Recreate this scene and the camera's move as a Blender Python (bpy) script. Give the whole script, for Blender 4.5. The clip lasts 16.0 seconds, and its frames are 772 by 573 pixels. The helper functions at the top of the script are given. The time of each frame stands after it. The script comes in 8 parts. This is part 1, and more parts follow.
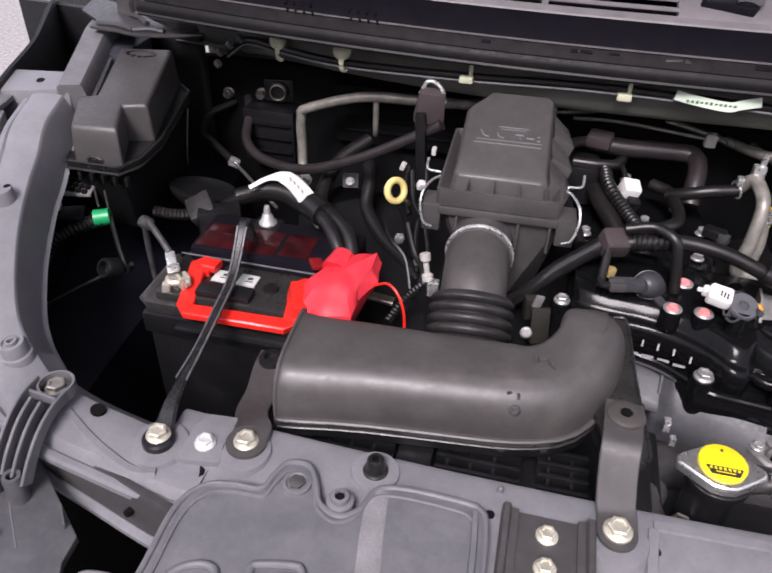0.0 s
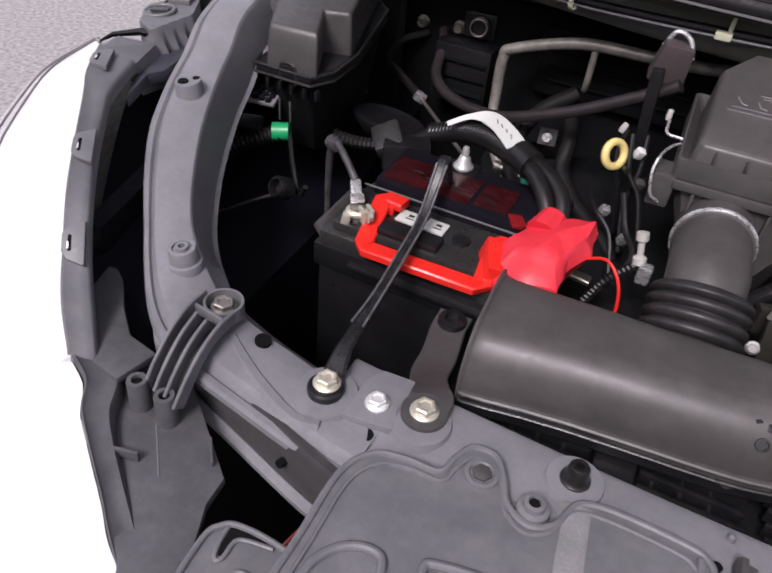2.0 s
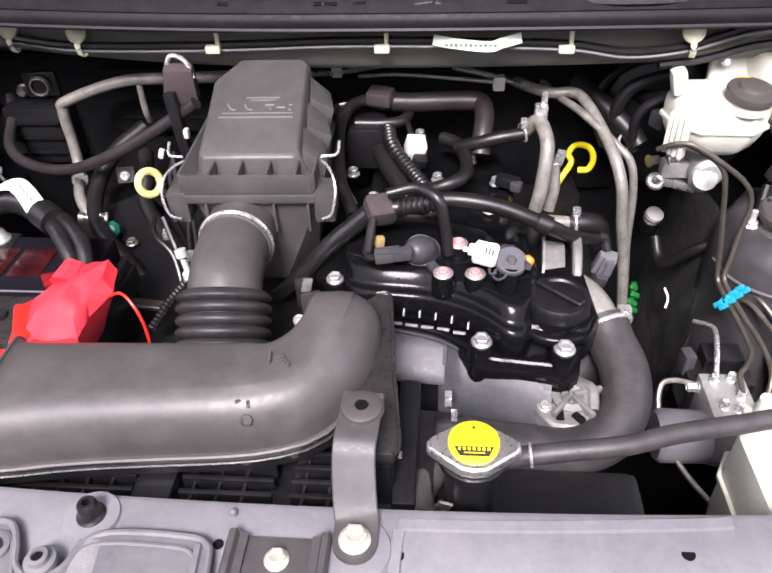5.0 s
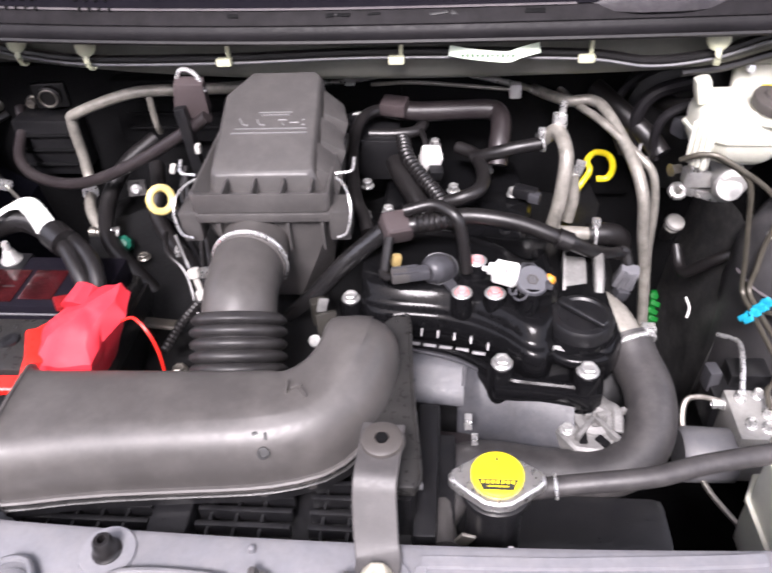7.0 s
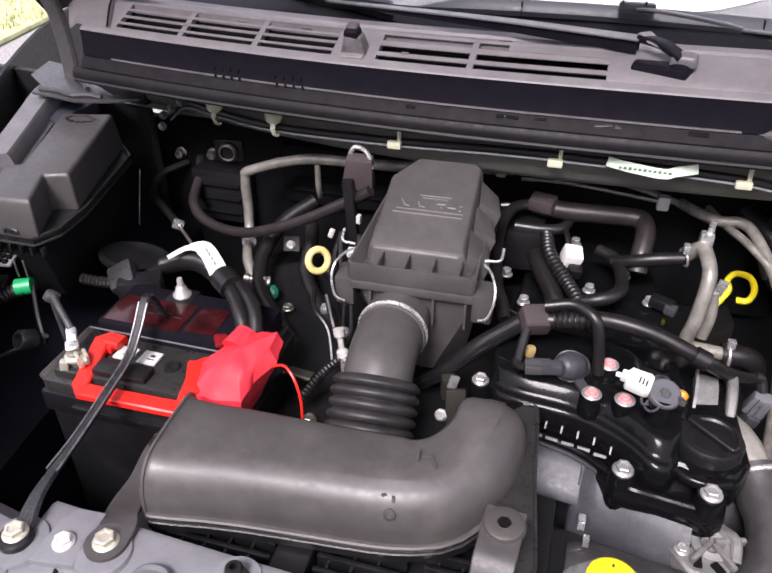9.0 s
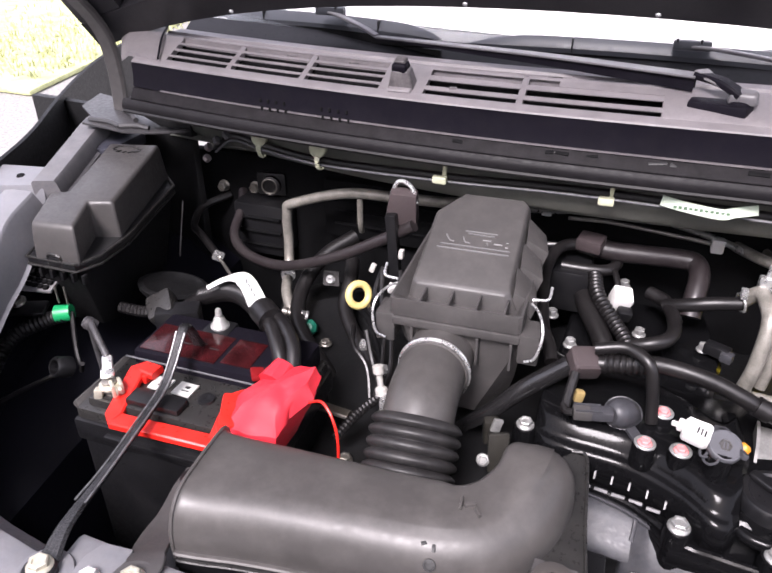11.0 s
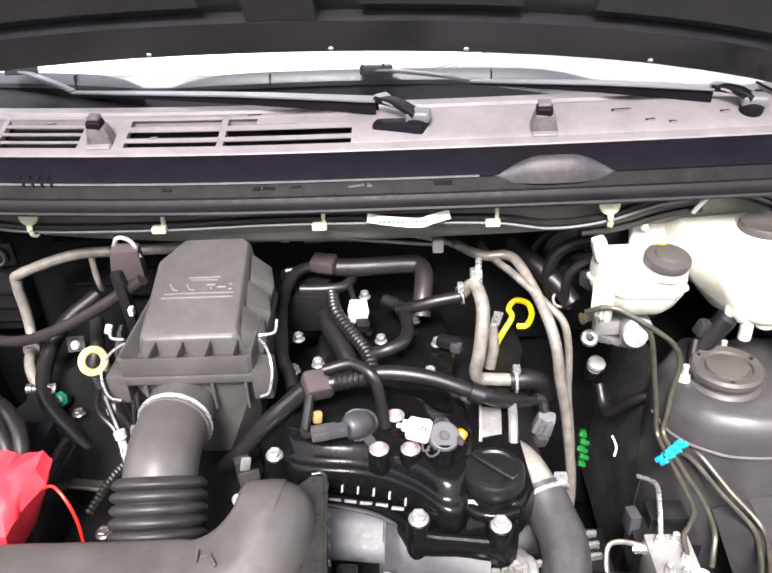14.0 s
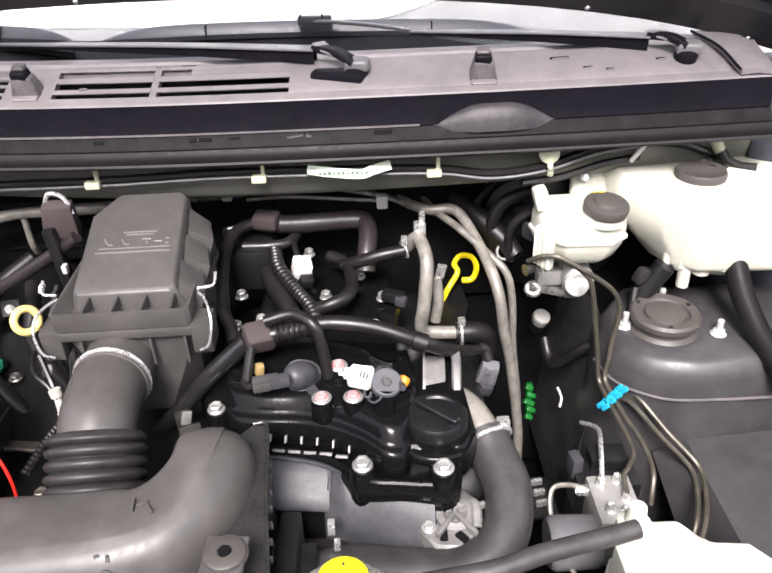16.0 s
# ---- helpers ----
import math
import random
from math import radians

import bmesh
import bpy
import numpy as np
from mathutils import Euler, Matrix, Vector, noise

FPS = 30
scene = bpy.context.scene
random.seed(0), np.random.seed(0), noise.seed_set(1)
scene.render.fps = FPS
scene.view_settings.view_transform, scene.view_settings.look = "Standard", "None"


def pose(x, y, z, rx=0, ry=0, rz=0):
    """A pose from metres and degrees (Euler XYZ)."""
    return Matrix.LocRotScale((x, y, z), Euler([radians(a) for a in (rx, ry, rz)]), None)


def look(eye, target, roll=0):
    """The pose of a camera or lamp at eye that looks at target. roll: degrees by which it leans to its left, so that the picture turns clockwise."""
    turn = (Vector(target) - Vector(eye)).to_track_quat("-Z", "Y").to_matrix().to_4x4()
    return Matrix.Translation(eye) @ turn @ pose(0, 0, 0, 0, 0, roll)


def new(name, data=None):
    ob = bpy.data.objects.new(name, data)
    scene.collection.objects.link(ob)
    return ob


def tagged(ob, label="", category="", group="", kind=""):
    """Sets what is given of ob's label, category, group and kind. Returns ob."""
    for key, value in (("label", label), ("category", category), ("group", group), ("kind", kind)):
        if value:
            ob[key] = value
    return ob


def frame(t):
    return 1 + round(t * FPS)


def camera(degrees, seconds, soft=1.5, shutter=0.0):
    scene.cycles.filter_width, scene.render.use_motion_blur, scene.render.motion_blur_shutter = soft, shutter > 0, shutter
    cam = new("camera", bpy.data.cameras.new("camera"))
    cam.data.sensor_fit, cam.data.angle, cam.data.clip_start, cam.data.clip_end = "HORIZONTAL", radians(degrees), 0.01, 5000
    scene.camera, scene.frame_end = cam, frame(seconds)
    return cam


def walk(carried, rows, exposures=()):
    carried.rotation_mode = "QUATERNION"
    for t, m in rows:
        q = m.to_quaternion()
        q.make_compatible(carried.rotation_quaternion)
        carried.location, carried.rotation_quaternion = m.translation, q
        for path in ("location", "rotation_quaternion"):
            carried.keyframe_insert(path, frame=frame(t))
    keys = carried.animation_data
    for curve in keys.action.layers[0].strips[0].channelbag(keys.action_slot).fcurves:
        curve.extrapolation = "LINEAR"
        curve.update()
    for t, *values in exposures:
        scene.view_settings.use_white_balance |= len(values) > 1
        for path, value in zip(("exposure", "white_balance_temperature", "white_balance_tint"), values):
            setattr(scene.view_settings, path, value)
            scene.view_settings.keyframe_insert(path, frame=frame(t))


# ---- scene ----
cam = camera(56.9, 16.0, soft=1.75, shutter=0.3)
PATH = [
    (0, (0.079, 0.052, 1.605), (-0.263, 1.62, 0.412), 1.9),
    (0.5, (0.064, 0.045, 1.585), (-0.383, 1.577, 0.38), 1.5),
    (1, (0.039, 0.065, 1.562), (-0.488, 1.522, 0.298), 3.0),
    (1.5, (-0.006, 0.089, 1.534), (-0.541, 1.538, 0.263), 6.5),
    (2, (-0.031, 0.097, 1.528), (-0.613, 1.517, 0.246), 6.3),
    (2.5, (-0.052, 0.112, 1.525), (-0.687, 1.494, 0.226), 5.4),
    (3, (-0.001, 0.14, 1.547), (-0.632, 1.534, 0.259), 5.4),
    (3.5, (0.1, 0.181, 1.569), (-0.501, 1.6, 0.294), 2.7),
    (4, (0.158, 0.175, 1.566), (-0.282, 1.656, 0.295), 0.7),
    (4.5, (0.23, 0.158, 1.576), (-0.016, 1.693, 0.317), -1.3),
    (4.7, (0.245, 0.15, 1.576), (0.078, 1.693, 0.315), -1.8),
    (6.8, (0.264, 0.184, 1.578), (0.131, 1.719, 0.303), -3.5),
    (7, (0.243, 0.182, 1.588), (0.063, 1.709, 0.309), -3.5),
    (7.5, (0.205, 0.166, 1.585), (-0.092, 1.703, 0.341), -2.7),
    (8, (0.189, 0.163, 1.6), (-0.216, 1.712, 0.402), -2.1),
    (8.5, (0.179, 0.149, 1.619), (-0.244, 1.725, 0.463), -0.4),
    (9, (0.205, 0.147, 1.625), (-0.259, 1.738, 0.505), -0.2),
    (9.5, (0.191, 0.149, 1.625), (-0.308, 1.742, 0.523), -0.6),
    (9.7, (0.18, 0.151, 1.625), (-0.346, 1.737, 0.525), -0.8),
    (11.8, (0.226, 0.173, 1.599), (-0.352, 1.818, 0.618), 0.0),
    (12, (0.248, 0.178, 1.604), (-0.264, 1.841, 0.619), 0.0),
    (12.5, (0.27, 0.182, 1.621), (-0.048, 1.877, 0.607), -1.1),
    (13, (0.285, 0.182, 1.639), (0.088, 1.893, 0.622), -2.1),
    (13.5, (0.291, 0.177, 1.639), (0.159, 1.897, 0.626), -2.6),
    (14, (0.302, 0.177, 1.642), (0.201, 1.9, 0.631), -2.9),
    (14.5, (0.305, 0.172, 1.641), (0.227, 1.904, 0.643), -3.2),
    (15, (0.314, 0.172, 1.628), (0.267, 1.899, 0.621), -3.1),
    (15.5, (0.325, 0.171, 1.614), (0.321, 1.882, 0.578), -2.5),
    (16, (0.32, 0.165, 1.61), (0.333, 1.859, 0.546), -2.1),
]
# the clip's camera opens up as it leaves the white fender
EXPOSURES = [(0, 0.94, 6300, 20), (1.0, 0.90, 6300, 20), (1.5, 0.68, 6300, 20), (2.0, 0.60, 6300, 20), (2.5, 0.47, 6300, 20), (3.5, 0.68, 6300, 20), (4.0, 0.84, 6300, 20), (4.5, 1.60, 6300, 20), (7, 1.95, 6300, 20), (7.5, 1.40, 6300, 20), (8, 1.32, 6300, 20), (9, 1.32, 6300, 20), (9.5, 1.40, 6300, 20), (9.7, 1.44, 6300, 20), (12, 2.06, 6300, 20), (12.5, 2.34, 6350, 19), (14.5, 2.30, 6500, 14), (16, 1.87, 6500, 14)]
walk(cam, [(t, look(eye, target, roll)) for t, eye, target, roll in PATH],
     exposures=EXPOSURES)

# ---- light: a bright overcast day, high soft sun ----
SUN_UP, SUN_ROUND = 50.0, 186.0
world = bpy.data.worlds.new("overcast")
scene.world = world
world.use_nodes = True
wn = world.node_tree.nodes
sky = wn.new("ShaderNodeTexSky")
sky.sky_type, sky.sun_disc = "NISHITA", False
sky.sun_elevation, sky.sun_rotation = radians(SUN_UP), radians(SUN_ROUND)
sky.air_density, sky.dust_density, sky.ozone_density = 1.0, 4.0, 1.0
pale = wn.new("ShaderNodeMixRGB")
pale.inputs["Fac"].default_value = 0.55
pale.inputs["Color2"].default_value = (7.5, 7.3, 7.4, 1)
world.node_tree.links.new(sky.outputs[0], pale.inputs["Color1"])
world.node_tree.links.new(pale.outputs[0], wn["Background"].inputs["Color"])
wn["Background"].inputs["Strength"].default_value = 0.1

sun_data = bpy.data.lights.new("sun", "SUN")
sun_data.energy, sun_data.angle, sun_data.color = 2.4, radians(20), (1.0, 0.965, 0.945)
sun = new("sun", sun_data)
a, e = radians(SUN_ROUND), radians(SUN_UP)
sun.matrix_world = look((0, 0, 0), (-math.sin(a) * math.cos(e), -math.cos(a) * math.cos(e), -math.sin(e)))

# ---- tools ----
PLACED = {}


def part(name, bm, material, parent=None, label="", sharp=35.0, smooth=True):
    """Links a bmesh in world coordinates as one mesh object under a thing or a part."""
    mesh = bpy.data.meshes.new(name)
    if smooth:
        for f in bm.faces:
            f.smooth = True
    bm.to_mesh(mesh)
    bm.free()
    if smooth:
        mesh.set_sharp_from_angle(angle=radians(sharp))
    mesh.materials.append(material)
    ob = new(name, mesh)
    if parent is not None:
        ob.parent = parent
        ob.matrix_parent_inverse = PLACED[parent.name].inverted()
    PLACED[ob.name] = Matrix.Identity(4)
    if label:
        ob["label"] = label
    return ob


def thing(name, bm, material, label, category, group="", kind="", sharp=35.0):
    """A top-level mesh, with its origin at the middle of its base."""
    co = np.array([v.co for v in bm.verts])
    c = Vector(((co[:, 0].min() + co[:, 0].max()) / 2, (co[:, 1].min() + co[:, 1].max()) / 2, co[:, 2].min()))
    bmesh.ops.translate(bm, verts=bm.verts, vec=-c)
    ob = part(name, bm, material, sharp=sharp)
    ob.location = c
    PLACED[ob.name] = Matrix.Translation(c)
    return tagged(ob, label, category, group, kind)


def root(name, at, label, category, group="", kind=""):
    """An Empty at a thing's base, to hold its parts."""
    ob = new(name)
    ob.empty_display_size = 0.02
    ob.location = at
    PLACED[ob.name] = Matrix.Translation(at)
    return tagged(ob, label, category, group, kind)


def spline(points, n=6, closed=False):
    """Catmull-Rom through the points."""
    p = [Vector(q) for q in points]
    if len(p) < 3 and not closed:
        return [p[0].lerp(p[1], i / n) for i in range(n + 1)]
    out, m = [], len(p)
    for i in range(m if closed else m - 1):
        if closed:
            a, b, c, d = p[i - 1], p[i], p[(i + 1) % m], p[(i + 2) % m]
        else:
            b, c = p[i], p[i + 1]
            a = p[i - 1] if i else b * 2 - c
            d = p[i + 2] if i + 2 < m else c * 2 - b
        for k in range(n):
            t = k / n
            out.append(0.5 * (2 * b + (c - a) * t + (2 * a - 5 * b + 4 * c - d) * t * t + (3 * b - a - 3 * c + d) * t ** 3))
    return out if closed else out + [p[-1]]


def skin(bm, rings, cap=True, loop=True, round_off=False):
    """Joins rings of points by quads."""
    made = [[bm.verts.new(p) for p in ring] for ring in rings]
    k = len(made[0])
    pairs = list(zip(made, made[1:])) + ([(made[-1], made[0])] if round_off else [])
    for a, b in pairs:
        for i in range(k if loop else k - 1):
            bm.faces.new((a[i], a[(i + 1) % k], b[(i + 1) % k], b[i]))
    if cap and loop and not round_off:
        bm.faces.new(list(reversed(made[0])))
        bm.faces.new(made[-1])
    return bm


def fixed(bm):
    bmesh.ops.recalc_face_normals(bm, faces=bm.faces)
    return bm


def tube(points, r, seg=12, n=6, closed=False, ripple=None, bm=None, straight=False):
    """A round tube along a smooth line. r: a radius or one for each point. ripple: pitch and depth of its corrugation."""
    bm = bm or bmesh.new()
    line = [Vector(p) for p in points] if straight else spline(points, n, closed)
    radii = r if isinstance(r, (list, tuple)) else [r, r]
    if ripple:
        gap = [(b - a).length for a, b in zip(line, line[1:])]
        total, fine, at = sum(gap), [], 0.0
        step, i, done = ripple[0] / 4, 0, 0.0
        while at < total:
            while i < len(gap) - 1 and done + gap[i] < at:
                done += gap[i]
                i += 1
            fine.append(line[i].lerp(line[i + 1], (at - done) / max(gap[i], 1e-6)))
            at += step
        line = fine + [line[-1]]
    rings, m = [], len(line)
    side = None
    for i, p in enumerate(line):
        a, b = line[i - 1] if i or closed else p, line[(i + 1) % m] if i < m - 1 or closed else p
        ahead = (b - a).normalized()
        if side is None:
            side = ahead.orthogonal().normalized()
        side = (side - ahead * side.dot(ahead)).normalized()
        other = ahead.cross(side)
        f = i / max(m - 1, 1) * (len(radii) - 1)
        j = min(int(f), len(radii) - 2)
        rad = radii[j] + (radii[j + 1] - radii[j]) * (f - j)
        if ripple:
            rad += ripple[1] * (0.5, 1.0, 0.5, -0.6)[i % 4]
        rings.append([p + rad * (math.cos(2 * math.pi * s / seg) * side + math.sin(2 * math.pi * s / seg) * other) for s in range(seg)])
    return fixed(skin(bm, rings, round_off=closed))


def sweep(points, profile, n=6, up=(0, 0, 1), bm=None, straight=False, loop=True):
    """A profile of (sideways, upwards) pairs along a smooth line; profile may be a function of 0 to 1."""
    bm = bm or bmesh.new()
    line = [Vector(p) for p in points] if straight else spline(points, n)
    rings, m = [], len(line)
    for i, p in enumerate(line):
        ahead = (line[min(i + 1, m - 1)] - line[max(i - 1, 0)]).normalized()
        side = ahead.cross(Vector(up)).normalized()
        above = side.cross(ahead).normalized()
        prof = profile(i / (m - 1)) if callable(profile) else profile
        rings.append([p + side * u + above * v for u, v in prof])
    return fixed(skin(bm, rings, loop=loop, cap=loop))


def flat(w, h, c=0.0):
    """A flat bar's profile, with its corners taken off."""
    c = c or min(w, h) * 0.25
    return [(-w / 2 + c, -h / 2), (w / 2 - c, -h / 2), (w / 2, -h / 2 + c), (w / 2, h / 2 - c), (w / 2 - c, h / 2), (-w / 2 + c, h / 2), (-w / 2, h / 2 - c), (-w / 2, -h / 2 + c)]


def soften(bm, width, segs=2, angle=30.0):
    sharp = [e for e in bm.edges if len(e.link_faces) == 2 and e.calc_face_angle(0) > radians(angle)]
    if width and sharp:
        bmesh.ops.bevel(bm, geom=sharp, offset=width, segments=segs, affect="EDGES", profile=0.6, clamp_overlap=True)
    return bm


def moved(bm, m):
    bmesh.ops.transform(bm, matrix=m, verts=bm.verts)
    return bm


def box(c, s, bevel=0.002, turn=None, segs=2, taper=None):
    """A bevelled block: middle, size, turn in degrees; taper: the top's share of the base."""
    bm = bmesh.new()
    bmesh.ops.create_cube(bm, size=1.0)
    for v in bm.verts:
        if taper and v.co.z > 0:
            v.co.x *= taper[0]
            v.co.y *= taper[1]
        v.co = Vector((v.co.x * s[0], v.co.y * s[1], v.co.z * s[2]))
    soften(bm, bevel, segs)
    return moved(bm, pose(*c, *(turn or (0, 0, 0))))


def prism(outline, z0, z1, bevel=0.0, segs=2, rounded=0):
    """An upright prism over an outline of (x, y)."""
    bm = bmesh.new()
    pts = [Vector((*p, 0)) for p in outline]
    if rounded:
        pts = spline(pts, rounded, True)
    low, high = ([bm.verts.new((p.x, p.y, z)) for p in pts] for z in (z0, z1))
    m = len(pts)
    for i in range(m):
        bm.faces.new((low[i], low[(i + 1) % m], high[(i + 1) % m], high[i]))
    bm.faces.new(list(reversed(low)))
    bm.faces.new(high)
    fixed(bm)
    return soften(bm, bevel, segs, 50)


def lathe(profile, at=(0, 0, 0), turn=(0, 0, 0), seg=24):
    """A turned form: pairs of radius and height, from the bottom up."""
    bm = bmesh.new()
    skin(bm, [[Vector((max(r, 1e-4) * math.cos(2 * math.pi * s / seg), max(r, 1e-4) * math.sin(2 * math.pi * s / seg), z)) for s in range(seg)] for r, z in profile])
    return moved(fixed(bm), pose(*at, *turn))


def merge(*some):
    bm = some[0]
    for other in some[1:]:
        mesh = bpy.data.meshes.new("joined")
        other.to_mesh(mesh)
        other.free()
        bm.from_mesh(mesh)
        bpy.data.meshes.remove(mesh)
    return bm


def hexbolt(at, r, turn=(0, 0, 0), tall=1.0):
    """A hexagon bolt with a flange and a dished head."""
    h = 0.75 * r * tall
    bm = lathe([(r * 1.0, 0), (r * 1.0, r * 0.16), (r * 0.85, r * 0.3), (r * 0.7, r * 0.32)], seg=20)
    head = lathe([(r * 0.78, r * 0.2), (r * 0.78, h * 0.9), (r * 0.68, h), (r * 0.5, h), (r * 0.42, h * 0.82)], seg=6)
    return moved(merge(bm, head), pose(*at, *turn))


def ring(at, big, small, turn=(0, 0, 0), seg=32, thin=10):
    bm = tube([(big * math.cos(2 * math.pi * i / seg), big * math.sin(2 * math.pi * i / seg), 0) for i in range(seg)], small, thin, closed=True, straight=True)
    return moved(bm, pose(*at, *turn))


def straight_loop(points, n=5):
    """Straight runs between corners, closed."""
    pts = [Vector(p) for p in points]
    return [a.lerp(b, k / n) for a, b in zip(pts, pts[1:] + pts[:1]) for k in range(n)]


def along(a, b):
    """Degrees that turn the z axis into the way from a to b."""
    e = (Vector(b) - Vector(a)).to_track_quat("Z", "Y").to_euler()
    return tuple(math.degrees(v) for v in e)

# ---- materials ----
def surface(name, colour, rough=0.5, metal=0.0, vary=0.18, grain=0.0, grain_size=900.0, patch=14.0, coat=0.0, dust=0.0, clear=0.0, spec=0.5, rough_vary=0.12, scratch=0.0):
    """Paint, plastic, rubber or metal with a fine grain, broad unevenness and a film of dust."""
    m = bpy.data.materials.new(name)
    m.use_nodes = True
    n, l = m.node_tree.nodes, m.node_tree.links
    b = n["Principled BSDF"]
    place = n.new("ShaderNodeTexCoord").outputs["Object"]

    def cloud(scale, detail, rough_):
        t = n.new("ShaderNodeTexNoise")
        t.inputs["Scale"].default_value, t.inputs["Detail"].default_value, t.inputs["Roughness"].default_value = scale, detail, rough_
        l.new(place, t.inputs["Vector"])
        return t.outputs["Fac"]

    def ramp(value, lo, hi, a_, b_):
        r = n.new("ShaderNodeMapRange")
        for key, v in zip(("From Min", "From Max", "To Min", "To Max"), (lo, hi, a_, b_)):
            r.inputs[key].default_value = v
        l.new(value, r.inputs["Value"])
        return r.outputs["Result"]

    broad, fine = cloud(patch, 5, 0.6), cloud(patch * 14, 3, 0.6)
    tone = n.new("ShaderNodeMath")
    tone.operation = "MULTIPLY"
    l.new(ramp(broad, 0.3, 0.7, 1 - vary, 1 + vary), tone.inputs[0])
    l.new(ramp(fine, 0.3, 0.7, 1 - vary * 0.5, 1 + vary * 0.5), tone.inputs[1])
    info = n.new("ShaderNodeObjectInfo")
    each = n.new("ShaderNodeMath")
    each.operation = "MULTIPLY"
    l.new(tone.outputs[0], each.inputs[0])
    l.new(ramp(info.outputs["Random"], 0, 1, 0.94, 1.06), each.inputs[1])
    base = n.new("ShaderNodeVectorMath")
    base.operation = "SCALE"
    base.inputs[0].default_value = colour
    l.new(each.outputs[0], base.inputs["Scale"])
    out = base.outputs[0]
    if dust:
        mix = n.new("ShaderNodeMixRGB")
        mix.inputs["Color2"].default_value = (0.30, 0.28, 0.26, 1)
        l.new(out, mix.inputs["Color1"])
        l.new(ramp(cloud(patch * 3, 8, 0.7), 0.42, 0.8, 0, dust), mix.inputs["Fac"])
        out = mix.outputs[0]
    l.new(out, b.inputs["Base Color"])
    l.new(ramp(fine, 0.25, 0.75, max(rough - rough_vary, 0.03), min(rough + rough_vary, 1)), b.inputs["Roughness"])
    b.inputs["Metallic"].default_value = metal
    b.inputs["Coat Weight"].default_value, b.inputs["Coat Roughness"].default_value = coat, 0.08
    b.inputs["Transmission Weight"].default_value = clear
    b.inputs["Specular IOR Level"].default_value = spec
    if grain:
        bump = n.new("ShaderNodeBump")
        bump.inputs["Strength"].default_value, bump.inputs["Distance"].default_value = grain, 0.0006
        add = n.new("ShaderNodeMath")
        l.new(cloud(grain_size, 2, 0.5), add.inputs[0])
        l.new(cloud(patch * 5, 4, 0.6), add.inputs[1])
        l.new(add.outputs[0], bump.inputs["Height"])
        l.new(bump.outputs[0], b.inputs["Normal"])
    return m


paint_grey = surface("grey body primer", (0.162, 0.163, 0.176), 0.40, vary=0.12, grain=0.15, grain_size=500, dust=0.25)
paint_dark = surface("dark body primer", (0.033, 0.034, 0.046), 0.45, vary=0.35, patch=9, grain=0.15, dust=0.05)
paint_olive = surface("olive grey firewall paint", (0.128, 0.130, 0.112), 0.42, vary=0.1, grain=0.1, dust=0.2)
paint_white = surface("white car paint", (0.78, 0.775, 0.77), 0.28, vary=0.05, coat=1.0, dust=0.12)
ledge_paint = surface("dusty grey wing primer", (0.115, 0.112, 0.118), 0.5, vary=0.2, patch=20, grain=0.15, dust=0.25)
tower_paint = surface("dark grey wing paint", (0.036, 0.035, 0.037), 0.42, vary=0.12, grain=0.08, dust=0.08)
bracket_paint = surface("charcoal bracket paint", (0.050, 0.047, 0.047), 0.5, vary=0.15, patch=30, grain=0.15, dust=0.08)
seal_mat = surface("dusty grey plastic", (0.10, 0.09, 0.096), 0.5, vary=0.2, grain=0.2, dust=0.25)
pedestal_mat = surface("rubbed dark plastic", (0.085, 0.078, 0.081), 0.5, vary=0.5, patch=60, grain=0.2, dust=0.2)
mound_mat = surface("dusty moulded plastic", (0.028, 0.025, 0.029), 0.55, vary=0.3, patch=40, grain=0.2, dust=0.1)
ridge_mat = surface("worn pale plastic with painted light", (0.17, 0.166, 0.17), 0.55, vary=0.25, patch=40, grain=0.2)
rib_pale = surface("pale rib with painted highlight", (0.30, 0.29, 0.29), 0.45, vary=0.3, patch=90)
cap_mat = surface("dusty brown black plastic", (0.060, 0.054, 0.050), 0.5, vary=0.1, grain=0.2)
strap_edge = surface("rubbed bar edge", (0.14, 0.14, 0.145), 0.35, metal=0.4, vary=0.5, patch=120)
worn_black = surface("worn black bar paint", (0.016, 0.016, 0.017), 0.26, metal=0.0, vary=0.5, patch=60, grain=0.1)
cover_blue = surface("blue grey insulator plastic", (0.040, 0.041, 0.047), 0.5, vary=0.35, patch=25, grain=0.15, dust=0.1)
tray_mat = surface("dull slate plastic", (0.062, 0.062, 0.068), 0.6, vary=0.2, patch=25, grain=0.2, dust=0.12)
hood_paint = surface("dark hood underside paint", (0.015, 0.0145, 0.0175), 0.4, vary=0.2, grain=0.1, dust=0.03)
hood_pad = surface("charcoal hood liner", (0.030, 0.029, 0.031), 0.85, vary=0.2, grain=0.4)
rubber_grey = surface("black rubber seal", (0.0085, 0.0078, 0.009), 0.5, vary=0.25, grain=0.1, dust=0.012, spec=0.15)
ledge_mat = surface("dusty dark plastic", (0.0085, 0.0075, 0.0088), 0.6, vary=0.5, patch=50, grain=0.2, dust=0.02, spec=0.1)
arm_top = surface("wiper paint with painted sky sheen", (0.125, 0.121, 0.127), 0.42, vary=0.12, patch=30, dust=0.1)
worn_edge = surface("rubbed bare metal", (0.25, 0.24, 0.24), 0.4, metal=0.4, vary=0.25, patch=70, grain=0.1)
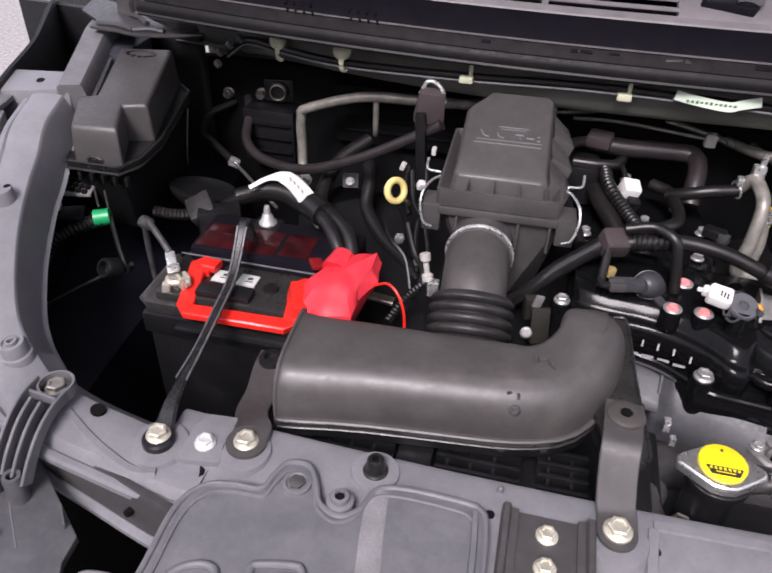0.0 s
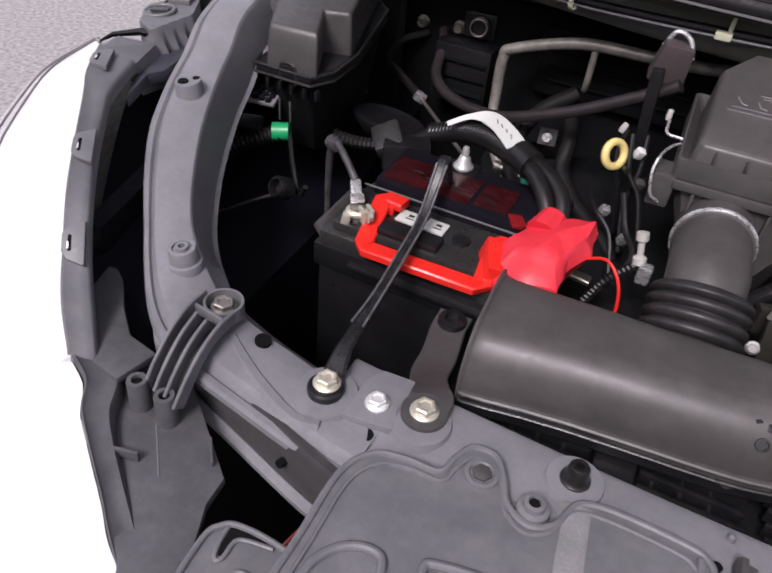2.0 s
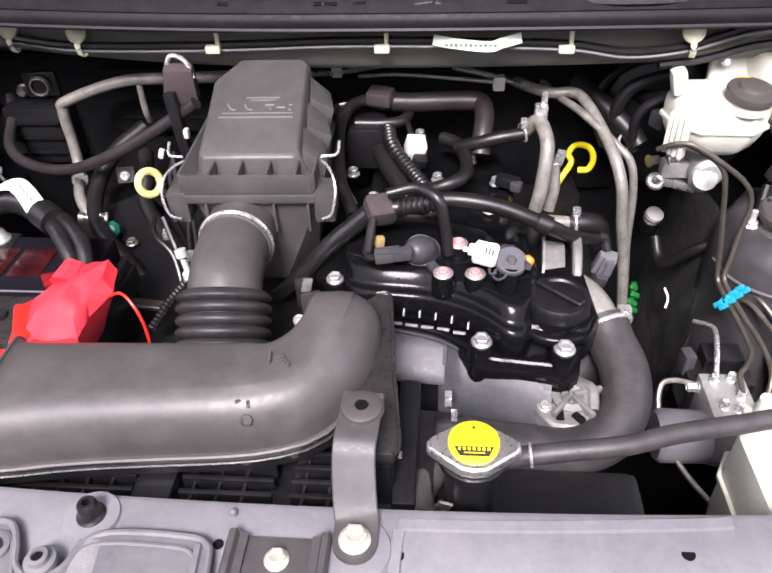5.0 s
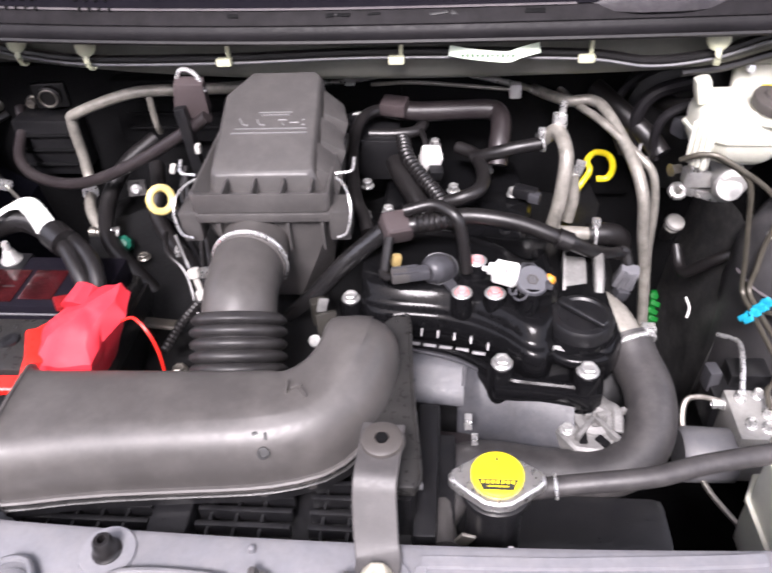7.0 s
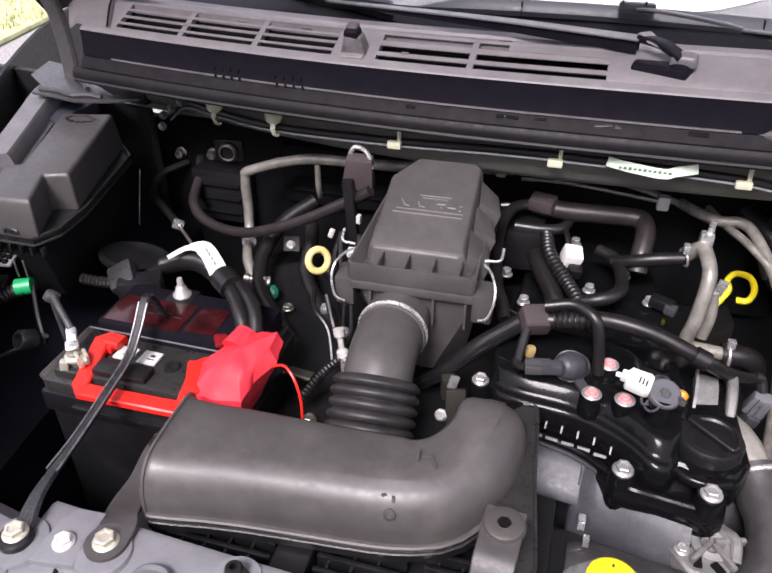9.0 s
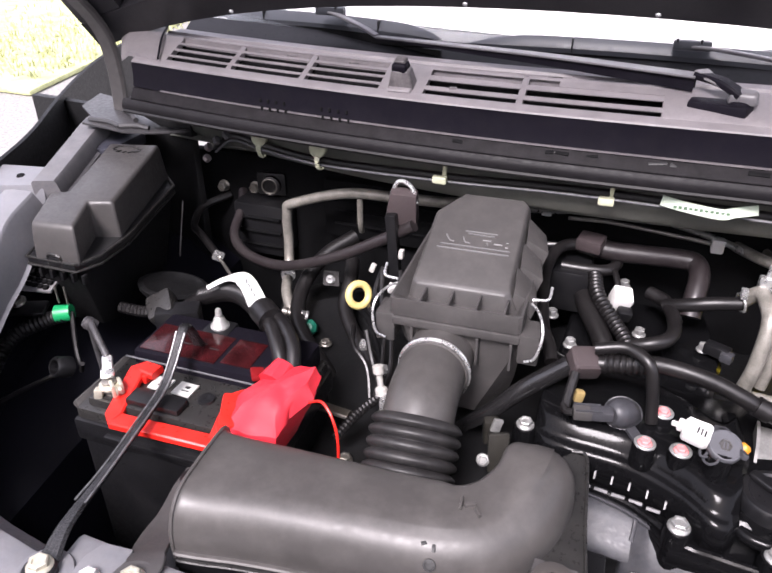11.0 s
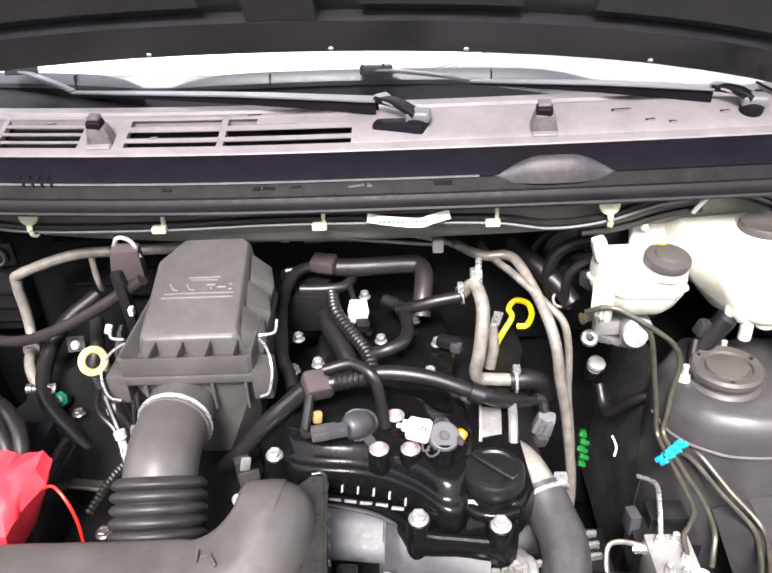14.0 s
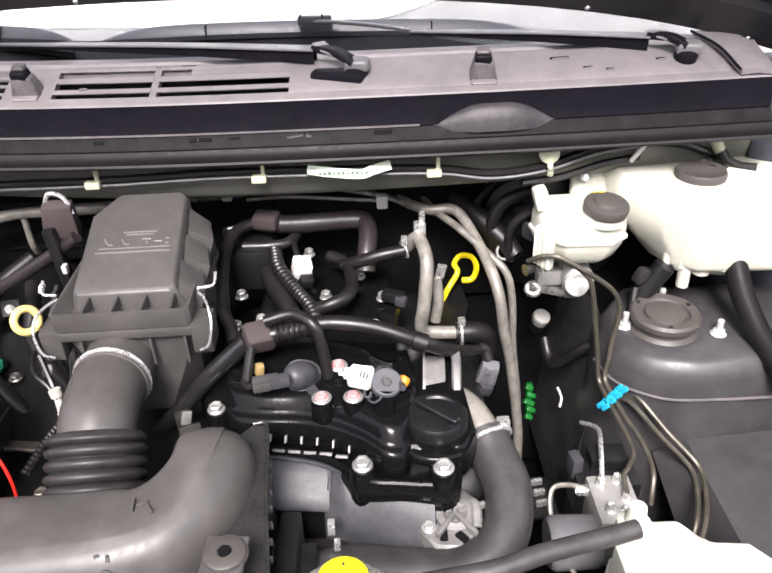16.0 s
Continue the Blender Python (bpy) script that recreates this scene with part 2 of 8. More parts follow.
blade_mat = surface("slate black wiper plastic", (0.04, 0.043, 0.05), 0.42, vary=0.12, grain=0.1)
frit_mat = surface("black glass edge", (0.012, 0.012, 0.014), 0.3, vary=0.3, rough_vary=0.03, spec=0.15)
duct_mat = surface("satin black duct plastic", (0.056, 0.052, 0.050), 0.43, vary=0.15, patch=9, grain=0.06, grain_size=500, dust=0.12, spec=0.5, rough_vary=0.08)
car_paint = surface("dark car paint", (0.012, 0.016, 0.014), 0.25, vary=0.1, coat=0.8)
plastic = surface("black moulded plastic", (0.019, 0.0185, 0.018), 0.33, vary=0.1, grain=0.3, dust=0.05)
plastic_box = surface("charcoal moulded plastic", (0.054, 0.051, 0.050), 0.42, vary=0.08, grain=0.3, dust=0.1)
lid_mark = surface("rubbed raised plastic", (0.15, 0.147, 0.147), 0.45, vary=0.1)
plastic_grey = surface("grey moulded plastic", (0.115, 0.116, 0.125), 0.5, vary=0.1, grain=0.2, dust=0.25)
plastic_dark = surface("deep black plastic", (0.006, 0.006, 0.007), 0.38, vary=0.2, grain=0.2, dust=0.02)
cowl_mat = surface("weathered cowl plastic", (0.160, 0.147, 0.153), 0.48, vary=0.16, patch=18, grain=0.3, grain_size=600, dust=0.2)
# navy black: the shade beside and behind the rail is put into the colour
navy_dark = surface("near-black navy with painted shade", (0.0055, 0.0055, 0.0095), 0.6, vary=0.15, patch=8, spec=0.12)
off_white = surface("aged white plastic", (0.46, 0.45, 0.42), 0.45, vary=0.15)
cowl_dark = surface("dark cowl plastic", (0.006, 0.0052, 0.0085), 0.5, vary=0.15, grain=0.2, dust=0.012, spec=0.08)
rubber = surface("black rubber", (0.008, 0.0072, 0.0075), 0.38, vary=0.2, grain=0.05, dust=0.02, rough_vary=0.08)
cable_grey = surface("scuffed grey cable sheath", (0.045, 0.043, 0.045), 0.5, vary=0.45, patch=80, grain=0.2)
hose_dusty = surface("dusty black rubber hose", (0.030, 0.028, 0.0285), 0.5, vary=0.2, patch=20, grain=0.08, dust=0.12)
bellows_mat = surface("dusty bellows rubber", (0.018, 0.017, 0.0175), 0.5, vary=0.2, patch=30, grain=0.08, dust=0.08)
rubber_brown = surface("brown black rubber", (0.0185, 0.0145, 0.0155), 0.42, vary=0.15, grain=0.05, dust=0.06)
gloss_black = surface("gloss black paint", (0.0045, 0.0045, 0.005), 0.14, vary=0.2, coat=0.0, rough_vary=0.04, spec=0.15)
gunk = surface("near-black metal, grime and painted shade", (0.005, 0.005, 0.0055), 0.5, vary=0.4, grain=0.4, dust=0.0)
apron_dark = surface("dark wing apron paint", (0.024, 0.024, 0.025), 0.5, vary=0.5, patch=20, grain=0.3, dust=0.2, scratch=0.3)
# near-black: the shade of holes, gaps and recesses is put into the colour
void = surface("near-black fill for gaps and shade", (0.003, 0.003, 0.0035), 0.8, vary=0.3, spec=0.15)
alu = surface("bright aluminium", (0.66, 0.65, 0.63), 0.32, metal=0.9, vary=0.12, grain=0.1, rough_vary=0.1)
alu_dull = surface("cast aluminium", (0.33, 0.325, 0.31), 0.5, metal=0.35, vary=0.2, grain=0.5, grain_size=350)
pipe_pale = surface("oxidised aluminium pipe", (0.225, 0.213, 0.188), 0.40, metal=0.3, vary=0.35, patch=60, grain=0.1)
alu_cast = surface("grimy cast aluminium", (0.19, 0.187, 0.18), 0.5, metal=0.3, vary=0.35, patch=40, grain=0.5, grain_size=350)
loom_gloss = surface("shiny split tube", (0.013, 0.0125, 0.013), 0.20, vary=0.3, patch=40, spec=0.7)
steel = surface("dull steel", (0.32, 0.30, 0.27), 0.4, metal=0.85, vary=0.2)
olive_dark = surface("grimy olive steel", (0.022, 0.0205, 0.017), 0.5, metal=0.2, vary=0.4, patch=50)
olive_steel = surface("olive plated pipe", (0.075, 0.068, 0.054), 0.42, metal=0.4, vary=0.25, patch=60)
wire_steel = surface("spring wire", (0.75, 0.75, 0.74), 0.3, metal=0.8, vary=0.1)
steel_pale = surface("greyed plated steel", (0.42, 0.42, 0.40), 0.42, metal=0.4, vary=0.3, patch=80)
zinc = surface("yellow zinc plate", (0.60, 0.57, 0.47), 0.42, metal=0.6, vary=0.15)
bolt_grey = surface("grey plated steel", (0.38, 0.38, 0.37), 0.38, metal=0.6, vary=0.25, patch=90)
amber = surface("amber plastic", (0.55, 0.22, 0.02), 0.4, vary=0.15)
tan_mat = surface("tan plastic", (0.30, 0.22, 0.09), 0.45, vary=0.2)
zinc_white = surface("white zinc plate", (0.72, 0.72, 0.71), 0.42, metal=0.5, vary=0.12)
red_gloss = surface("red handle plastic", (0.72, 0.02, 0.012), 0.35, vary=0.06, dust=0.03)
red_soft = surface("soft red vinyl", (0.60, 0.028, 0.042), 0.42, vary=0.10, grain=0.1)
red_dim = surface("dull red plastic", (0.20, 0.008, 0.010), 0.4, vary=0.15)
red_deep = surface("dark red film", (0.030, 0.004, 0.005), 0.22, vary=0.6, patch=60, coat=0.4)
white_plastic = surface("white plastic", (0.68, 0.67, 0.65), 0.4, vary=0.06, dust=0.05)
tank_mat = surface("milky tank plastic", (0.56, 0.56, 0.48), 0.4, vary=0.10, grain=0.1)
tank_mat.node_tree.nodes["Principled BSDF"].inputs["Subsurface Weight"].default_value = 0.3
tank_mat.node_tree.nodes["Principled BSDF"].inputs["Subsurface Radius"].default_value = (0.03, 0.03, 0.025)
clip_mat = surface("pale olive nylon", (0.52, 0.53, 0.38), 0.45, vary=0.08)
label_mat = surface("white paper label", (0.50, 0.51, 0.48), 0.6, vary=0.05)
label_green = surface("pale green label", (0.66, 0.76, 0.62), 0.6, vary=0.06)
ink = surface("dark ink", (0.02, 0.02, 0.02), 0.6)
green_ink = surface("faded green ink", (0.12, 0.20, 0.12), 0.6)
yellow = surface("yellow plastic", (0.85, 0.68, 0.01), 0.4, vary=0.05)
yellow_pale = surface("pale yellow plastic", (0.72, 0.58, 0.22), 0.4, vary=0.08)
green_tape = surface("green tape", (0.005, 0.30, 0.10), 0.4, vary=0.1)
teal_deep = surface("dark teal plastic", (0.004, 0.11, 0.07), 0.4, vary=0.1)
green_deep = surface("green clip plastic", (0.0, 0.10, 0.012), 0.4, vary=0.1)
cyan_mat = surface("light blue plastic", (0.01, 0.28, 0.42), 0.4, vary=0.1)
pink_plug = surface("pink rubber plug", (0.75, 0.25, 0.25), 0.5, vary=0.1)
coil_grey = surface("grey coil plastic", (0.042, 0.042, 0.047), 0.42, vary=0.15, grain=0.2)
head_grey = surface("slate coil cap plastic", (0.085, 0.086, 0.095), 0.45, vary=0.1, grain=0.15)
vt_grey = surface("pale grey connector plastic", (0.13, 0.13, 0.14), 0.45, vary=0.1, grain=0.1)
purple_tape = surface("dusty plum cloth tape", (0.050, 0.037, 0.038), 0.75, vary=0.15, grain=0.5, grain_size=700)
lens_mat = surface("headlight lens with painted glare", (0.62, 0.62, 0.62), 0.16, vary=0.12, coat=1.0)
backing_mat = surface("painted sky reflection, pale", (0.54, 0.53, 0.535), 0.5, vary=0.04)
grey_backing_mat = surface("painted sky reflection, grey", (0.125, 0.123, 0.126), 0.7, vary=0.08, patch=6)
asphalt = surface("worn concrete", (0.27, 0.26, 0.25), 0.85, vary=0.4, grain=1.0, grain_size=200, patch=45)
asphalt_dark = surface("dark added wall", (0.06, 0.062, 0.058), 0.8, vary=0.3, grain=0.4, patch=2)
grass_mat = surface("sunlit grass", (0.48, 0.50, 0.26), 0.8, vary=0.35, patch=5)

glass = bpy.data.materials.new("windscreen glass")
glass.use_nodes = True
gb = glass.node_tree.nodes["Principled BSDF"]
gb.inputs["Base Color"].default_value, gb.inputs["Roughness"].default_value = (0.92, 0.935, 0.93, 1), 0.03
gb.inputs["Transmission Weight"].default_value, gb.inputs["IOR"].default_value = 1.0, 1.45

# ---- ground ----
MID = 0.15  # the car's middle line
bm = bmesh.new()
bmesh.ops.create_grid(bm, x_segments=40, y_segments=40, size=120)
thing("ground", bm, asphalt, "pale worn concrete yard under the car", "ground", kind="structure")
rnd = random.Random(4)
bm = prism([(-40, 5.6), (-4.4, 4.6), (-5.2, 9), (-9, 30), (-40, 34)], 0.005, 0.05, 0.02)
for _ in range(2200):
    x, y = -4.6 - abs(rnd.gauss(0, 1.6)), 4.9 + abs(rnd.gauss(0, 2.2))
    h, a = rnd.uniform(0.03, 0.09), rnd.uniform(0, 6.28)
    p = Vector((x, y, 0.045))
    d = Vector((math.cos(a), math.sin(a), 0)) * 0.012
    tip = p + Vector((rnd.uniform(-0.03, 0.03), rnd.uniform(-0.03, 0.03), h))
    bm.faces.new([bm.verts.new(p - d), bm.verts.new(p + d), bm.verts.new(tip)])
thing("grass_verge", bm, grass_mat, "sunlit yellow-green grass verge beside the yard", "grass", kind="stuff")

# dark unseen walls added beside and behind the viewer to cut low light
for name, c, size in (("wall_yard_front", (0, -4.2, 1.5), (14, 0.2, 3.0)), ("wall_yard_side", (-9.0, 1.0, 1.5), (0.2, 5.0, 3.0))):
    thing(name, box(c, size, 0.01), asphalt_dark, "dark wall added out of view to cut low light", "wall", kind="structure")

# ---- front crossmember ----
cross = root("front_crossmember", (0.25, 0.42, 1.0), "grey primed steel radiator crossmember with bolts", "car panel", kind="structure")


def cross_section(x):
    """The crossmember's section at x: a wide top, a rolled rear lip and a sloping front."""
    u = (x - MID) / 0.6
    back = 0.466 + 0.03 * u * u
    k = min(1, max(0, (-0.165 - x) / 0.02))
    lead = lambda y: max(y, y + (0.405 - y) * k)
    return [Vector((x, lead(y), z)) for y, z in (
        (0.335, 1.02), (0.34, 1.07), (0.352, 1.082), (0.40, 1.092), (0.425, 1.098), (back - 0.006, 1.101), (back, 1.098), (back + 0.002, 1.085), (back + 0.002, 1.045), (back - 0.002, 1.045), (back - 0.003, 1.06), (0.36, 1.02))]


part("top_panel", fixed(skin(bmesh.new(), [cross_section(-0.205 + 0.965 * i / 60) for i in range(61)])), paint_grey, cross)
# stiffening bead and raised seats
part("bead", sweep([(0.225, 0.452, 1.099), (0.32, 0.455, 1.0995), (0.43, 0.462, 1.1), (0.47, 0.466, 1.1)], [(-0.006, -0.002), (-0.004, 0.003), (0.004, 0.003), (0.006, -0.002)]), paint_grey, cross)
part("bead", sweep([(0.225, 0.448, 1.0985), (0.223, 0.42, 1.097), (0.222, 0.38, 1.09)], [(-0.006, -0.002), (-0.004, 0.003), (0.004, 0.003), (0.006, -0.002)]), paint_grey, cross)
part("step_plate", prism([(-0.186, 0.414), (-0.186, 0.456), (-0.178, 0.472), (-0.15, 0.474), (-0.146, 0.42)], 1.094, 1.1035, 0.002, 2), paint_grey, cross)
for x, y, r in ((-0.131, 0.440, 0.024), (0.194, 0.430, 0.026), (-0.208, 0.428, 0.026)):
    part("bolt_seat", lathe([(r * 1.15, 1.094), (r, 1.1025), (r * 0.8, 1.1035), (0.0, 1.1035)], (x, y, 0), seg=28), paint_grey, cross)
for x, y, r in ((-0.163, 0.411, 0.0062), (0.092, 0.43, 0.004), (0.226, 0.428, 0.004), (0.40, 0.40, 0.0075), (0.252, 0.41, 0.005), (0.433, 0.44, 0.005), (0.305, 0.395, 0.006)):
    z = 1.0962 - 0.0045 * max(0, (0.425 - y) / 0.025)
    part("hole", lathe([(r * 1.05, z - 0.004), (r, z + 0.0030), (0, z + 0.0030)], (x, y, 0), seg=20), void, cross, "dark drilled hole")
part("bolt", hexbolt((-0.167, 0.437, 1.1035), 0.0098), zinc_white, cross, "bright zinc flange bolt")
# rubber hood stop
stop = part("rubber_stop", lathe([(0.0120, 1.098), (0.0112, 1.104), (0.0092, 1.106), (0.0086, 1.109), (0.0080, 1.111), (0.0074, 1.117), (0.0060, 1.119), (0.0032, 1.119), (0.0028, 1.112), (0, 1.112)], (-0.011, 0.447, 0), seg=28), rubber, cross, "black rubber hood stop")
part("bolt_seat", lathe([(0.024, 1.094), (0.021, 1.1025), (0.0, 1.103)], (-0.011, 0.447, 0), seg=28), paint_grey, cross)
part("nib", lathe([(0.0035, 1.1), (0.0025, 1.1045), (0, 1.106)], (0.098, 0.455, 0), seg=12), plastic_grey, cross, "pale plastic nib")

# hood latch
latch = root("hood_latch", (0.14, 0.40, 1.09), "black steel hood latch bracket with plated bolts", "latch")
part("plate", box((0.139, 0.385, 1.101), (0.05, 0.10, 0.005), 0.0015), bracket_paint, latch)
for x in (0.108, 0.17):
    part("side_flange", sweep([(x, 0.335, 1.104), (x, 0.385, 1.104), (x, 0.435, 1.104)], [(-0.007, -0.004), (-0.007, 0.006), (-0.005, 0.0095), (-0.001, 0.0095), (0.001, 0.004), (0.007, 0.003), (0.007, -0.004)] if x < 0.139 else [(-0.007, -0.004), (-0.007, 0.003), (-0.001, 0.004), (0.001, 0.0095), (0.005, 0.0095), (0.007, 0.006), (0.007, -0.004)], 4), bracket_paint, latch)
for y in (0.417, 0.387):
    part("bolt", hexbolt((0.139, y, 1.1035), 0.0092), zinc, latch, "yellow zinc bolt")

# ---- plastic radiator cover ----
cover = root("radiator_cover", (-0.03, 0.36, 1.08), "dark grey moulded radiator top cover with beaded rim", "cover")
rim = [(-0.162, 0.18), (-0.16, 0.30), (-0.161, 0.365), (-0.148, 0.392), (-0.125, 0.40), (-0.10, 0.402), (-0.094, 0.418), (-0.086, 0.434), (-0.068, 0.435), (-0.056, 0.418),
       (-0.048, 0.401), (-0.03, 0.392), (-0.014, 0.402), (-0.004, 0.425), (0.02, 0.432), (0.07, 0.431), (0.085, 0.426), (0.09, 0.412), (0.093, 0.36), (0.095, 0.18)]
edge = spline([(x, y, 1.105) for x, y in rim], 6)
bm = prism([(p.x, p.y) for p in edge], 1.094, 1.105, 0.003)
part("panel", bm, plastic_grey, cover)
part("rim_bead", tube(edge, 0.0028, 8, straight=True), plastic_grey, cover)
inner = [Vector((MID_X + (p.x - MID_X) * 0.93, 0.30 + (p.y - 0.30) * 0.93, 1.1055)) for p in edge for MID_X in (-0.035,)]
part("inner_bead", tube(inner, 0.0018, 6, straight=True), plastic_grey, cover)
# worn ridge paler than the panel: its soft highlight is in the colour
part("ridge", sweep([(-0.003, 0.424, 1.1045), (0.002, 0.38, 1.1048), (0.008, 0.33, 1.1048), (0.012, 0.18, 1.1045)], [(-0.013, -0.002), (-0.008, 0.0012), (0.0, 0.0024), (0.008, 0.0012), (0.013, -0.002)]), ridge_mat, cover, "worn raised ridge, pale highlight painted in")
part("boss", lathe([(0.013, 1.104), (0.0125, 1.108), (0.0095, 1.1085), (0.008, 1.107), (0.0, 1.107)], (-0.072, 0.414, 0), seg=24), plastic_grey, cover)
part("fastener", lathe([(0.012, 1.104), (0.0115, 1.109), (0.008, 1.11), (0.0075, 1.1145), (0.0045, 1.115), (0.004, 1.108), (0, 1.108)], (-0.031, 0.405, 0), seg=24), plastic_grey, cover, "grey push fastener")
part("fastener_core", lathe([(0.0042, 1.108), (0.0042, 1.1135), (0, 1.1135)], (-0.031, 0.405, 0), seg=6), void, cover, "dark socket of the fastener")
part("boss_core", lathe([(0.0075, 1.106), (0.0072, 1.1095), (0.0045, 1.1105), (0, 1.1105)], (-0.072, 0.414, 0), seg=6), plastic_box, cover, "dark plug in the boss")
for line in ([(-0.146, 0.285, 1.106), (-0.142, 0.303, 1.106), (-0.132, 0.317, 1.106), (-0.118, 0.324, 1.106), (-0.106, 0.322, 1.106), (-0.101, 0.308, 1.106), (-0.096, 0.285, 1.106)],
             [(-0.070, 0.285, 1.106), (-0.076, 0.315, 1.106), (-0.080, 0.330, 1.106), (-0.074, 0.335, 1.106), (-0.050, 0.340, 1.106), (-0.042, 0.338, 1.106), (-0.037, 0.325, 1.106), (-0.030, 0.29, 1.106)]):
    part("embossed_bead", tube(line, 0.0034, 10, 6), plastic_grey, cover)
part("pocket", soften(prism([(-0.072, 0.285), (-0.075, 0.330), (-0.043, 0.336), (-0.036, 0.285)], 1.1045, 1.1062, 0.0), 0.0008), plastic_grey, cover, "sunken pocket floor")
part("side_bead", sweep([(0.080, 0.424, 1.105), (0.084, 0.36, 1.105), (0.086, 0.18, 1.105)], [(-0.004, -0.002), (-0.002, 0.003), (0.002, 0.003), (0.004, -0.002)]), plastic_grey, cover)

# ---- left upper rail ----
rail_root = root("fender_rail", (-0.40, 0.55, 1.0), "grey primed upper rail curving to the fender", "car panel", kind="structure")
rail_line = [(-0.155, 0.421, 1.0935), (-0.195, 0.424, 1.0965), (-0.245, 0.430, 1.103), (-0.300, 0.436, 1.114), (-0.345, 0.448, 1.124), (-0.381, 0.475, 1.140), (-0.408, 0.512, 1.158), (-0.453, 0.588, 1.180), (-0.485, 0.660, 1.200), (-0.500, 0.705, 1.213), (-0.510, 0.745, 1.236), (-0.518, 0.80, 1.250)]
def rail_section(t):
    """Flanged outer edge, crowned top and a sloping inner side, which grows taller towards the wing."""
    k = min(1, max(0, (t - 0.38) / 0.2))
    k = k * k * (3 - 2 * k)
    deep = -0.016 - 0.059 * k
    o = 1 - 0.33 * max(0, 1 - ((t - 0.48) / 0.2) ** 2) ** 2
    outer = [(u * o, v) for u, v in ((-0.047, deep), (-0.047, -0.010), (-0.045, -0.0065), (-0.040, -0.0065), (-0.037, -0.0095), (-0.034, -0.003), (-0.031, 0.001), (-0.018, 0.003), (-0.002, 0.0025))]
    front = ((0.016, 0.001), (0.0185, -0.0005), (0.020, -0.003), (0.036, -0.022), (0.037, -0.034), (0.040, -0.036), (0.034, -0.038), (0.028, -0.028))
    wing = ((0.007, 0.0015), (0.0085, 0.0), (0.0095, -0.003), (0.0200, -0.036), (0.0215, -0.046), (0.0265, -0.048), (0.020, -0.052), (0.006, -0.035))
    inner = [(a + (c - a) * k, b + (d - b) * k) for (a, b), (c, d) in zip(front, wing)]
    return outer + inner + [(-0.030, -0.022 if k > 0.5 else -0.014)]


part("top_panel", sweep(rail_line, rail_section, up=(0, 0, 1)), paint_grey, rail_root, sharp=28)
front_run = [(-0.15, 0.360, 1.042), (-0.198, 0.371, 1.045), (-0.260, 0.388, 1.050), (-0.324, 0.406, 1.056), (-0.365, 0.424, 1.068), (-0.395, 0.455, 1.085)]
# web in a darker paint than the rail: its shade is in the colour
part("web", sweep(front_run, [(-0.001, -0.002), (0.001, 0.0), (0.004, 0.040), (0.008, 0.046), (0.014, 0.046), (0.012, -0.004)]), tower_paint, rail_root, "web of the rail, shade painted in")
part("lower_flange", sweep(front_run, [(-0.008, -0.004), (-0.0075, 0.0), (0.0, 0.002), (0.004, 0.0), (0.004, -0.006)]), paint_grey, rail_root)
part("groove_bead", sweep([(-0.197, 0.400, 1.0985), (-0.217, 0.396, 1.100), (-0.245, 0.404, 1.105), (-0.272, 0.416, 1.110), (-0.30, 0.432, 1.115)], [(-0.007, -0.003), (-0.003, 0.0025), (0.003, 0.0025), (0.007, -0.003)]), paint_grey, rail_root)
part("hole", lathe([(0.0072, -0.006), (0.007, 0.0012), (0, 0.0012)], (-0.275, 0.442, 1.1125), (0, 8, 0), seg=20), void, rail_root, "dark drilled hole")
part("hole", lathe([(0.004, -0.002), (0.0035, 0.004), (0, 0.003)], (-0.215, 0.376, 1.068), (80, 0, -15), 14), void, rail_root, "dark drilled hole")
for x, y, z in ((-0.371, 0.468, 1.134),):
    part("bolt_boss", lathe([(0.0165, -0.004), (0.0160, 0.003), (0.0152, 0.005), (0.0130, 0.0058), (0.0124, 0.017), (0.0115, 0.0188), (0.0088, 0.019), (0.0080, 0.017), (0.0060, 0.017), (0.0055, 0.0205), (0.0032, 0.0205), (0.0028, 0.014), (0, 0.014)], (x, y, z), (4, -3, 0), 28), paint_grey, rail_root)
tube_boss = part("bolt_boss", lathe([(0.0160, -0.006), (0.0150, 0.0), (0.0142, 0.003), (0.0138, 0.017), (0.0128, 0.0185), (0.009, 0.0185), (0, 0.0175)], (-0.489, 0.634, 1.191), (4, -3, 0), 28), paint_grey, rail_root)
part("keyhole", merge(lathe([(0.0055, 0), (0.0052, 0.002), (0, 0.002)], (-0.4925, 0.6285, 1.2083), (4, -3, 0), 14), lathe([(0.0044, 0), (0.004, 0.002), (0, 0.002)], (-0.4855, 0.6410, 1.2083), (4, -3, 0), 14)), void, tube_boss, "dark keyhole")

# ---- inner walls and floor of the bay ----
def wall(name, a, b, z0, z1, thick, label, material=paint_dark, bow=0.0):
    a, b = Vector((*a, 0)), Vector((*b, 0))
    out = (b - a).normalized().cross(Vector((0, 0, 1)))
    rows = []
    for i in range(13):
        t = i / 12
        p = a.lerp(b, t) + out * bow * math.sin(math.pi * t)
        rows.append([p + Vector((0, 0, z0)), p + out * thick + Vector((0, 0, z0)), p + out * thick + Vector((0, 0, z1)), p + Vector((0, 0, z1))])
    return thing(name, fixed(skin(bmesh.new(), rows)), material, label, "car panel", kind="structure")


